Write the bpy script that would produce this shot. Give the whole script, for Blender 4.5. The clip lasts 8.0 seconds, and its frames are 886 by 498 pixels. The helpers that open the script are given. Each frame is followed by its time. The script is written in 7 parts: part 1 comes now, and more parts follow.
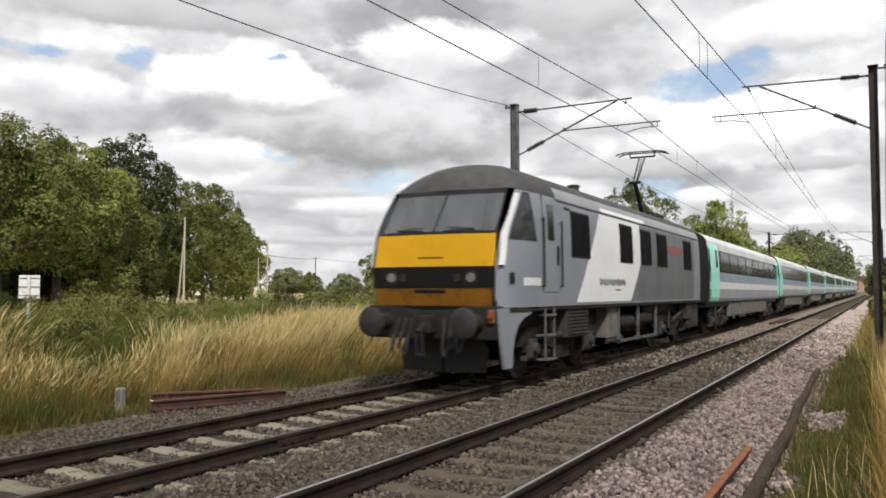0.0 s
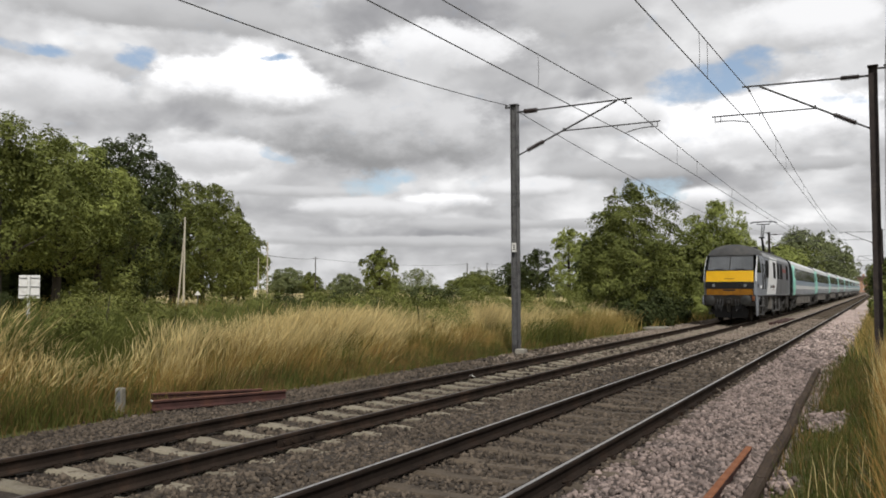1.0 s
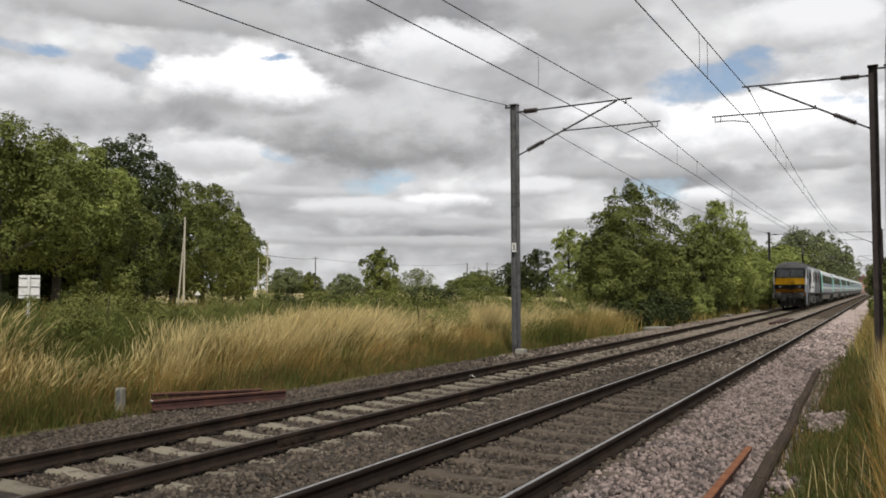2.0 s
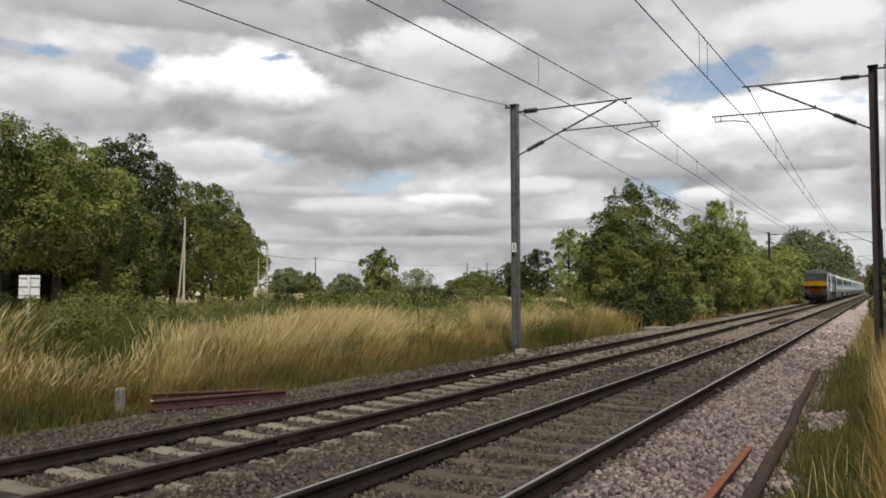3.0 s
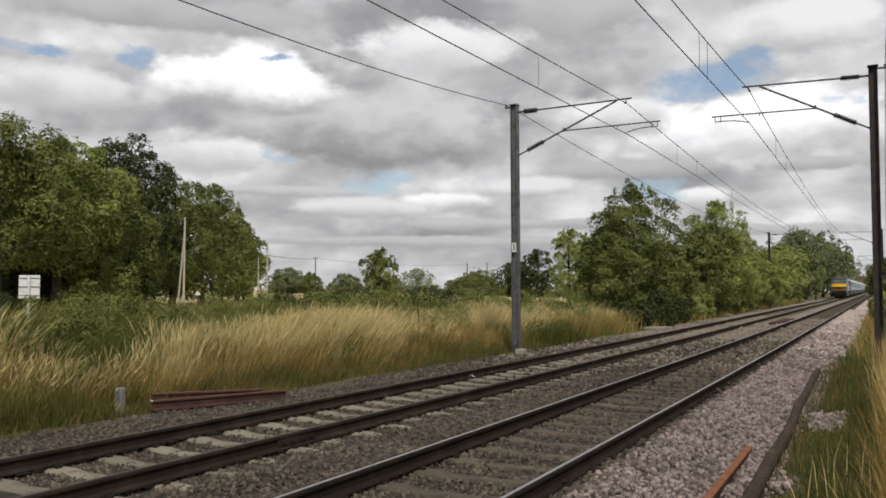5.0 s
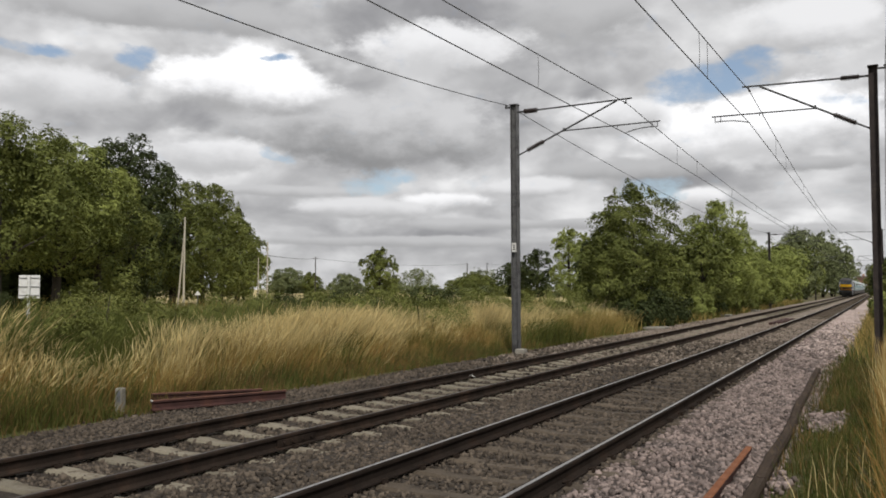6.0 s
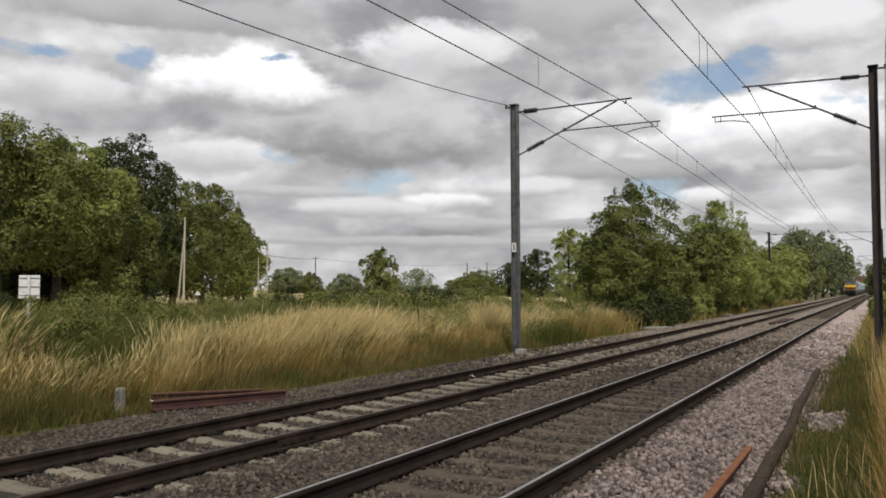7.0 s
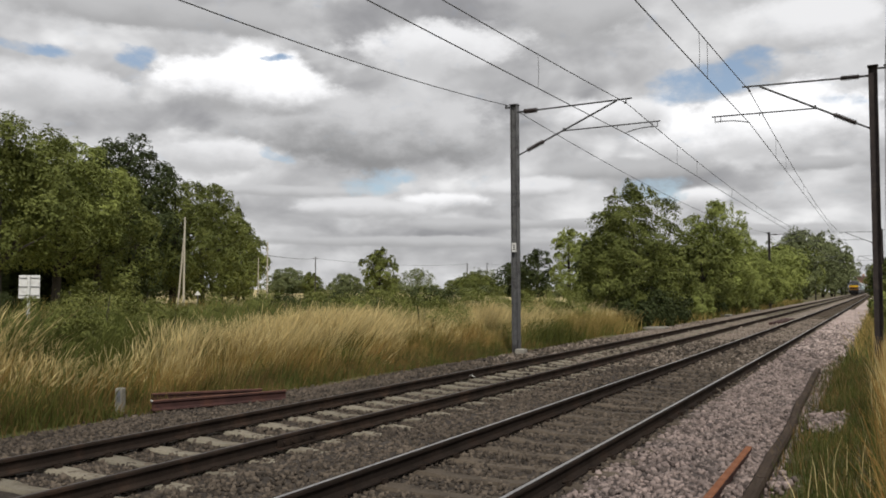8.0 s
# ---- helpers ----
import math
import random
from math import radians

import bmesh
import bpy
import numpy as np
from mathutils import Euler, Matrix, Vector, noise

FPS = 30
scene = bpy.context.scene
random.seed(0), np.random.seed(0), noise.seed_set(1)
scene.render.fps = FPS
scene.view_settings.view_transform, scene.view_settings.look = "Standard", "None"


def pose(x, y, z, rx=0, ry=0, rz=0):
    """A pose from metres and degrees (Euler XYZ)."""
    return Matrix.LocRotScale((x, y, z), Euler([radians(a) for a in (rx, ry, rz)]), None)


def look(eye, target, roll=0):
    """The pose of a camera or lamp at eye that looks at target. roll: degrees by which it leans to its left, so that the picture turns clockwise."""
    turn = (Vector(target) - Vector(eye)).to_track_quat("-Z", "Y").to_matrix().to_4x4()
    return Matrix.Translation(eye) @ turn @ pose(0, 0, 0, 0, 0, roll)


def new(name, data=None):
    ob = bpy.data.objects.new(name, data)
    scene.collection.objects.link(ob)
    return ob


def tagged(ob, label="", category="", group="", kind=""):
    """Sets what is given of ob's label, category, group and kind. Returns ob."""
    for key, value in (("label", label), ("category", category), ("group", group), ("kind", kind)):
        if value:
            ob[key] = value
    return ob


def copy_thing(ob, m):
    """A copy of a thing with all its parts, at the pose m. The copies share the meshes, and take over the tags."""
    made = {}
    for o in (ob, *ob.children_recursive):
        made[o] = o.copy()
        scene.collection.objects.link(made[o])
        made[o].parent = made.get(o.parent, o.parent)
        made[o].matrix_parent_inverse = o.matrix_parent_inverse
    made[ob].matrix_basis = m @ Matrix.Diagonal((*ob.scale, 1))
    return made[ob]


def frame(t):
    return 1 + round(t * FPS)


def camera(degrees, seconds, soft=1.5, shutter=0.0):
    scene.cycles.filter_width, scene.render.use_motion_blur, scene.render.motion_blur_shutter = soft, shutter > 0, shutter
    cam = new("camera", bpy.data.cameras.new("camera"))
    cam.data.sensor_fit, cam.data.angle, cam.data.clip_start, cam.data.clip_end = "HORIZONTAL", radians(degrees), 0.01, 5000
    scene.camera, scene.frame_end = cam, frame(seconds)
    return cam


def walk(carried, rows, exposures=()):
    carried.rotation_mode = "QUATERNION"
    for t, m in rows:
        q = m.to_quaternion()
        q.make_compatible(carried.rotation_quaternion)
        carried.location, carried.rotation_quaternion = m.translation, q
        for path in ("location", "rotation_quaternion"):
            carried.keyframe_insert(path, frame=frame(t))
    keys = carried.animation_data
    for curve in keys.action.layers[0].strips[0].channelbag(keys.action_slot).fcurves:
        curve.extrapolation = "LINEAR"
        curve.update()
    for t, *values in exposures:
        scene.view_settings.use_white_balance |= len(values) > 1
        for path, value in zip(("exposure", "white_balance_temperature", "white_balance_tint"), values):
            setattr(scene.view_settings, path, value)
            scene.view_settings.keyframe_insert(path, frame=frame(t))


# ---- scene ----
cam = camera(55.5, 8.0, soft=1.75, shutter=0.12)
EYE = (0.0, 0.0, 1.574)
AXIS = (-0.46082, 0.88605, 0.05063)
STAND = look(EYE, tuple(e + 10 * a for e, a in zip(EYE, AXIS)), 0.1)
walk(cam, [(0.0, STAND), (8.0, STAND)],
     exposures=[(0.0, 0.30), (0.5, 0.16), (1.0, 0.0), (1.5, -0.04), (3.0, -0.10), (4.5, -0.13), (6.0, -0.15), (8.0, -0.15)])

# ---- the plan ----
NEAR_X, FAR_X, FAR_Z = -3.391, -6.774, -0.039   # track centres; rail tops at 0 and FAR_Z
GAUGE = 0.7525                                  # half the distance of rail centres
SLEEPER_TOP = -0.175
BED = -0.215                                    # ballast between the rails
MAST_Y, SPAN = 23.66, 65.5
TRAIN_START = 12.55                             # metres along the track


def grade(y):
    """The line climbs gently, about one in 250, beyond the first mast."""
    return 0.004 * 8.0 * np.logaddexp(0.0, (np.asarray(y, float) - 22.0) / 8.0)


def train_at(s):
    """How far along the track the locomotive's front is after s seconds."""
    return TRAIN_START + 31.7 * s - 0.07 * s * s


# ---- world and sun ----
def cloud_sky():
    world = bpy.data.worlds.new("sky")
    scene.world = world
    world.use_nodes = True
    nt = world.node_tree
    nt.nodes.clear()
    N, L = nt.nodes.new, nt.links.new

    def math_node(op, a, b=None, c=None, clamp=False):
        n = N("ShaderNodeMath")
        n.operation, n.use_clamp = op, clamp
        for i, v in enumerate((a, b, c)):
            if v is None:
                continue
            if isinstance(v, (int, float)):
                n.inputs[i].default_value = v
            else:
                L(v, n.inputs[i])
        return n.outputs[0]

    def smooth(v, a, b, lo=0.0, hi=1.0):
        n = N("ShaderNodeMapRange")
        n.interpolation_type = "SMOOTHSTEP"
        L(v, n.inputs[0])
        for i, k in enumerate((a, b, lo, hi)):
            n.inputs[i + 1].default_value = k
        return n.outputs[0]

    def fbm(vec, scale, detail, rough, seed, distort=0.0):
        n = N("ShaderNodeTexNoise")
        n.noise_dimensions = "3D"
        m = N("ShaderNodeMapping")
        m.inputs["Location"].default_value = (seed, seed * 0.7, seed * 1.3)
        L(vec, m.inputs[0])
        L(m.outputs[0], n.inputs["Vector"])
        n.inputs["Scale"].default_value = scale
        n.inputs["Detail"].default_value = detail
        n.inputs["Roughness"].default_value = rough
        n.inputs["Distortion"].default_value = distort
        return n.outputs[0]

    coord = N("ShaderNodeTexCoord").outputs["Generated"]
    sep = N("ShaderNodeSeparateXYZ")
    L(coord, sep.inputs[0])
    az = math_node("MULTIPLY", math_node("ARCTAN2", sep.outputs[0], sep.outputs[1]), 57.2958)
    el = math_node("MULTIPLY", math_node("ARCSINE", sep.outputs[2]), 57.2958)
    flat = N("ShaderNodeCombineXYZ")
    # a flat layer of cloud overhead, closing up towards the horizon
    depth = math_node("ADD", math_node("ABSOLUTE", sep.outputs[2]), 0.32)
    L(math_node("DIVIDE", sep.outputs[0], depth), flat.inputs[0])
    L(math_node("DIVIDE", sep.outputs[1], depth), flat.inputs[1])
    P = flat.outputs[0]
    dome = N("ShaderNodeMapping")
    dome.inputs["Scale"].default_value = (1.0, 1.0, 1.7)
    L(coord, dome.inputs[0])
    Q = dome.outputs[0]
    wob_a = math_node("MULTIPLY", math_node("SUBTRACT", fbm(Q, 6.5, 5.0, 0.58, 3.1), 0.5), 9.0)
    wob_e = math_node("MULTIPLY", math_node("SUBTRACT", fbm(Q, 6.5, 5.0, 0.58, 17.3), 0.5), 4.6)
    waz, wel = math_node("ADD", az, wob_a), math_node("ADD", el, wob_e)

    def blobs(rows):
        total = None
        for a, e, ra, re, k in rows:
            u = math_node("DIVIDE", math_node("SUBTRACT", waz, a), ra)
            v = math_node("DIVIDE", math_node("SUBTRACT", wel, e), re)
            d = math_node("ADD", math_node("MULTIPLY", u, u), math_node("MULTIPLY", v, v))
            g = math_node("MULTIPLY", smooth(d, 0.0, 1.9, 1.0, 0.0), k)
            total = g if total is None else math_node("ADD", total, g)
        return total

    light = blobs(SKY_LIGHT)
    dark = blobs(SKY_DARK)
    gaps = blobs(SKY_GAPS)
    big = fbm(P, 2.6, 5.0, 0.5, 5.7, 0.3)
    fine = fbm(Q, 11.0, 5.0, 0.52, 9.2, 0.35)
    tone = math_node("ADD", math_node("MULTIPLY", math_node("SUBTRACT", big, 0.5), 0.95),
                     math_node("MULTIPLY", math_node("SUBTRACT", fine, 0.5), 0.72))
    tone = math_node("ADD", math_node("ADD", tone, 0.60), math_node("SUBTRACT", math_node("MULTIPLY", light, 0.8), dark))
    puff = N("ShaderNodeTexVoronoi")
    puff.feature = "SMOOTH_F1"
    puff.inputs["Scale"].default_value = 15.0
    puff.inputs["Detail"].default_value = 2.5
    puff.inputs["Roughness"].default_value = 0.55
    puff.inputs["Smoothness"].default_value = 0.6
    L(Q, puff.inputs["Vector"])
    lumps = math_node("MULTIPLY", math_node("SUBTRACT", 0.58, puff.outputs["Distance"]), math_node("ADD", math_node("MULTIPLY", light, 0.9), 0.16))
    tone = math_node("ADD", tone, lumps)
    tone = math_node("ADD", math_node("MULTIPLY", tone, 0.72), 0.03)
    ramp = N("ShaderNodeValToRGB")
    L(tone, ramp.inputs[0])
    cr = ramp.color_ramp
    cr.elements[0].position, cr.elements[0].color = 0.06, (0.27, 0.27, 0.285, 1)
    cr.elements[1].position, cr.elements[1].color = 1.0, (1.3, 1.3, 1.3, 1)
    for pos, col in ((0.22, (0.38, 0.38, 0.395)), (0.36, (0.53, 0.53, 0.54)), (0.52, (0.75, 0.75, 0.76)), (0.68, (0.98, 0.98, 0.985)), (0.8, (1.12, 1.12, 1.12))):
        e = cr.elements.new(pos)
        e.color = (*col, 1)
    sky = N("ShaderNodeTexSky")
    sky.sky_type, sky.sun_disc = "NISHITA", False
    sky.sun_elevation, sky.sun_rotation = radians(SUN_EL), radians(SUN_AZ)
    sky.air_density, sky.dust_density = 1.0, 1.6
    blue = N("ShaderNodeVectorMath")
    blue.operation = "SCALE"
    L(sky.outputs[0], blue.inputs[0])
    blue.inputs["Scale"].default_value = 0.12
    haze = N("ShaderNodeMix")
    haze.data_type = "RGBA"
    haze.inputs["Factor"].default_value = 0.14
    L(blue.outputs[0], haze.inputs["A"])
    haze.inputs["B"].default_value = (0.74, 0.79, 0.84, 1)
    # heaped clouds: ragged edges, bright tops and grey bases
    rag = math_node("MULTIPLY", math_node("SUBTRACT", fbm(Q, 9.0, 7.0, 0.62, 31.0), 0.5), 2.1)
    curl = math_node("MULTIPLY", math_node("SUBTRACT", fbm(Q, 15.0, 6.0, 0.55, 43.0), 0.5), 1.5)
    seen = ramp.outputs[0]
    for a, e, ra, re, top, base in SKY_HEAPS:
        u = math_node("DIVIDE", math_node("SUBTRACT", az, a), ra)
        v = math_node("DIVIDE", math_node("SUBTRACT", el, e), re)
        d = math_node("SQRT", math_node("ADD", math_node("MULTIPLY", u, u), math_node("MULTIPLY", v, v)))
        mask = smooth(math_node("ADD", d, rag), 0.60, 1.10, 1.0, 0.0)
        shade = smooth(math_node("ADD", v, math_node("ADD", math_node("MULTIPLY", rag, -0.5), curl)), -0.8, 0.45, base, top)
        tint = N("ShaderNodeCombineXYZ")
        for i, k in enumerate((1.0, 1.0, 1.015)):
            L(math_node("MULTIPLY", shade, k), tint.inputs[i])
        over = N("ShaderNodeMix")
        over.data_type = "RGBA"
        L(mask, over.inputs["Factor"])
        L(seen, over.inputs["A"])
        L(tint.outputs[0], over.inputs["B"])
        seen = over.outputs["Result"]
    # blue between the clouds, with wisps drawn over it
    wisp = math_node("MULTIPLY", math_node("SUBTRACT", fbm(Q, 26.0, 6.0, 0.6, 57.0), 0.5), 2.2)
    mix = N("ShaderNodeMix")
    mix.data_type = "RGBA"
    L(smooth(math_node("SUBTRACT", gaps, wisp), 0.15, 1.35), mix.inputs["Factor"])
    L(seen, mix.inputs["A"])
    L(haze.outputs["Result"], mix.inputs["B"])
    bg = N("ShaderNodeBackground")
    L(mix.outputs["Result"], bg.inputs[0])
    bg.inputs[1].default_value = 1.0
    L(bg.outputs[0], N("ShaderNodeOutputWorld").inputs[0])


SUN_EL, SUN_AZ = 47.0, 142.0
# azimuth from the track's direction, elevation, half widths in degrees, weight
SKY_LIGHT = [(-40.4, 14.0, 5.2, 1.8, 0.45), (-45.0, 13.0, 3.0, 1.0, 0.25), (-37.0, 14.8, 2.6, 1.3, 0.30), (-6.0, 9.8, 6.0, 1.4, 0.45), (-14.5, 9.6, 4.0, 1.0, 0.35), (-26.0, 6.9, 5.0, 0.8, 0.32),
             (-29.5, 5.6, 6.0, 0.6, 0.28), (-46.6, 9.0, 6.5, 1.0, 0.30), (-52.8, 15.6, 4.0, 0.7, 0.22), (-3.1, 16.2, 5.0, 1.5, 0.30),
             (-53.0, 12.2, 3.8, 1.3, 0.32), (-17.0, 12.6, 4.0, 1.0, 0.32), (-33.0, 6.3, 3.0, 0.6, 0.25), (-11.5, 6.3, 3.0, 0.8, 0.35), (-8.0, 4.8, 5.0, 0.5, 0.25)]
SKY_DARK = [(-42.0, 10.9, 5.5, 0.8, 0.22), (-28.4, 10.3, 6.5, 1.9, 0.28), (-35.0, 18.6, 17.0, 1.1, 0.18), (-18.0, 16.3, 5.0, 1.2, 0.14),
            (-11.5, 7.5, 6.0, 0.8, 0.28), (-30.7, 2.6, 15.0, 1.0, 0.14), (-52.0, 18.0, 6.0, 1.0, 0.12), (-24.0, 12.2, 3.5, 1.1, 0.18), (-26.0, 4.2, 8.0, 0.5, 0.14)]
SKY_GAPS = [(-47.3, 14.8, 1.9, 0.8, 1.0), (-54.4, 14.4, 2.6, 0.5, 0.95), (-39.6, 15.6, 0.8, 0.35, 0.9), (-10.2, 13.2, 4.0, 1.0, 1.1),
            (-32.0, 7.8, 2.4, 0.6, 0.9), (-13.6, 7.0, 2.6, 0.9, 1.0), (-39.0, 9.2, 1.0, 0.3, 0.6), (-6.6, 14.3, 2.0, 0.8, 0.95), (-2.6, 11.9, 2.0, 0.5, 0.7)]
# heaps of cloud: azimuth, elevation, half widths, brightness of top and base
SKY_HEAPS = [(-34.0, 11.0, 12.5, 3.0, 0.72, 0.31), (-17.0, 18.3, 5.0, 1.8, 0.60, 0.46), (-46.0, 17.6, 10.0, 1.3, 0.58, 0.45), (-29.0, 16.2, 6.5, 1.9, 0.98, 0.68), (-53.0, 12.7, 5.5, 1.9, 0.92, 0.60),
             (-41.3, 13.5, 7.0, 2.5, 1.28, 0.45), (-7.5, 10.7, 9.0, 2.5, 1.3, 0.7), (-16.0, 11.6, 4.5, 1.5, 0.98, 0.55), (-14.0, 8.1, 6.5, 0.9, 0.58, 0.40), (-3.5, 8.0, 4.0, 0.6, 0.6, 0.45),
             (-43.0, 9.0, 5.5, 1.4, 0.95, 0.60), (-27.2, 6.1, 3.4, 0.7, 1.08, 0.55), (-21.5, 7.0, 4.0, 0.8, 0.88, 0.5), (-33.5, 5.6, 5.0, 0.8, 0.85, 0.5), (-3.5, 16.2, 5.0, 1.9, 0.95, 0.55), (-10.3, 6.2, 1.8, 0.8, 1.0, 0.6),
             (-21.0, 4.6, 11.0, 0.45, 0.62, 0.46), (-38.5, 6.7, 6.0, 0.45, 0.66, 0.48), (-7.5, 4.0, 7.0, 0.5, 0.60, 0.45), (-30.0, 3.4, 14.0, 0.4, 0.60, 0.46), (-45.0, 6.0, 5.0, 0.5, 0.64, 0.5)]
cloud_sky()

sun = new("sun", bpy.data.lights.new("sun", "SUN"))
sun.data.energy, sun.data.angle, sun.data.color = 3.0, radians(7), (1.0, 0.96, 0.89)
_e, _a = radians(SUN_EL), radians(SUN_AZ)
SUN_WAY = Vector((math.sin(_a) * math.cos(_e), math.cos(_a) * math.cos(_e), math.sin(_e)))
sun.matrix_world = look(SUN_WAY * 50, (0, 0, 0))


# ---- materials ----
def surface(name, c1, c2=None, rough=0.6, metal=0.0, scale=6.0, fine=60.0, bump=0.15, spread=0.25, island=0.0, each=0.0,
            stain=None, stain_scale=1.5, stain_at=(0.52, 0.68), rough2=None, clear=0.0, grain=(1, 1, 1), spec=0.35):
    """Colour from c1 to c2 in two scales of noise, a stain colour, fine relief, and a difference from island to island or thing to thing."""
    m = bpy.data.materials.new(name)
    m.use_nodes = True
    nt = m.node_tree
    N, L = nt.nodes.new, nt.links.new
    b = nt.nodes["Principled BSDF"]
    b.inputs["Metallic"].default_value = metal
    b.inputs["Coat Weight"].default_value = clear
    b.inputs["Specular IOR Level"].default_value = spec
    c2 = c2 or tuple(v * 0.75 for v in c1)
    co = N("ShaderNodeTexCoord").outputs["Object"]
    mp = N("ShaderNodeMapping")
    mp.inputs["Scale"].default_value = grain
    L(co, mp.inputs[0])
    co = mp.outputs[0]

    def noise_at(s, d, r=0.6):
        n = N("ShaderNodeTexNoise")
        L(co, n.inputs["Vector"])
        n.inputs["Scale"].default_value, n.inputs["Detail"].default_value, n.inputs["Roughness"].default_value = s, d, r
        return n.outputs[0]

    def mixed(f, a, bb):
        n = N("ShaderNodeMix")
        n.data_type = "RGBA"
        if isinstance(f, float):
            n.inputs["Factor"].default_value = f
        else:
            L(f, n.inputs["Factor"])
        for key, v in (("A", a), ("B", bb)):
            if isinstance(v, tuple):
                n.inputs[key].default_value = (*v[:3], 1)
            else:
                L(v, n.inputs[key])
        return n.outputs["Result"]

    def ranged(v, a, bb, lo, hi):
        n = N("ShaderNodeMapRange")
        L(v, n.inputs[0])
        for i, k in enumerate((a, bb, lo, hi)):
            n.inputs[i + 1].default_value = k
        return n.outputs[0]

    coarse, fin = noise_at(scale, 4.0), noise_at(fine, 3.0, 0.7)
    col = mixed(ranged(coarse, 0.3, 0.7, 0.0, 1.0), c1, c2)
    if stain:
        col = mixed(ranged(noise_at(stain_scale, 6.0, 0.68), stain_at[0], stain_at[1], 0.0, 1.0), col, stain)
    value = ranged(fin, 0.25, 0.75, 1.0 - spread, 1.0 + spread)
    if island or each:
        geo = N("ShaderNodeNewGeometry").outputs["Random Per Island"] if island else N("ShaderNodeObjectInfo").outputs["Random"]
        k = N("ShaderNodeMath")
        k.operation = "MULTIPLY"
        L(value, k.inputs[0])
        w = island or each
        L(ranged(geo, 0.0, 1.0, 1.0 - w, 1.0 + w), k.inputs[1])
        value = k.outputs[0]
    h = N("ShaderNodeHueSaturation")
    L(value, h.inputs["Value"])
    L(col, h.inputs["Color"])
    L(h.outputs[0], b.inputs["Base Color"])
    L(ranged(coarse, 0.3, 0.7, rough, rough2 if rough2 is not None else min(1.0, rough + 0.15)), b.inputs["Roughness"])
    if bump:
        bp = N("ShaderNodeBump")
        bp.inputs["Strength"].default_value, bp.inputs["Distance"].default_value = bump, 0.02
        L(fin, bp.inputs["Height"])
        L(bp.outputs[0], b.inputs["Normal"])
    return m


def leafy(name, c1, c2, through_light=0.2, island=0.24, scale=0.5):
    """Leaves and blades: two greens, different from leaf to leaf, and light that shines through."""
    m = surface(name, c1, c2, rough=0.55, scale=scale, fine=3.0, bump=0, spread=0.18, island=island, spec=0.15)
    nt = m.node_tree
    b, out = nt.nodes["Principled BSDF"], nt.nodes["Material Output"]
    t = nt.nodes.new("ShaderNodeBsdfTranslucent")
    nt.links.new(b.inputs["Base Color"].links[0].from_socket, t.inputs[0])
    x = nt.nodes.new("ShaderNodeMixShader")
    x.inputs[0].default_value = through_light
    nt.links.new(b.outputs[0], x.inputs[1])
    nt.links.new(t.outputs[0], x.inputs[2])
    nt.links.new(x.outputs[0], out.inputs[0])
    return m


def glass(name, tint, rough=0.05, index=1.6):
    m = surface(name, tint, tuple(v * 0.8 for v in tint), rough=rough, scale=1.0, bump=0, spread=0.05, rough2=rough + 0.04, clear=0.3)
    m.node_tree.nodes["Principled BSDF"].inputs["Specular IOR Level"].default_value = 0.5
    m.node_tree.nodes["Principled BSDF"].inputs["IOR"].default_value = index
    return m


def ground_mat():
    """Grassy earth by the line, straw-coloured stubble and green strips in the fields."""
    m = surface("earth", (0.085, 0.085, 0.035), (0.16, 0.125, 0.06), rough=0.95, scale=0.6, fine=14.0, bump=0.6, spread=0.35, stain=(0.06, 0.085, 0.025), stain_scale=0.25)
    nt = m.node_tree
    N, L = nt.nodes.new, nt.links.new
    b = nt.nodes["Principled BSDF"]
    old = b.inputs["Base Color"].links[0].from_socket
    pos = N("ShaderNodeNewGeometry").outputs["Position"]
    s = N("ShaderNodeSeparateXYZ")
    L(pos, s.inputs[0])
    r = N("ShaderNodeMapRange")
    L(s.outputs[0], r.inputs[0])
    for i, k in enumerate((-36.0, -44.0, 0.0, 1.0)):
        r.inputs[i + 1].default_value = k
    n = N("ShaderNodeTexNoise")
    L(pos, n.inputs["Vector"])
    n.inputs["Scale"].default_value, n.inputs["Detail"].default_value = 0.05, 5.0
    rr = N("ShaderNodeValToRGB")
    L(n.outputs[0], rr.inputs[0])
    rr.color_ramp.elements[0].position, rr.color_ramp.elements[0].color = 0.35, (0.36, 0.29, 0.13, 1)
    rr.color_ramp.elements[1].position, rr.color_ramp.elements[1].color = 0.6, (0.46, 0.38, 0.19, 1)
    x = N("ShaderNodeMix")
    x.data_type = "RGBA"
    L(r.outputs[0], x.inputs["Factor"])
    L(old, x.inputs["A"])
    L(rr.outputs[0], x.inputs["B"])
    L(x.outputs["Result"], b.inputs["Base Color"])
    return m


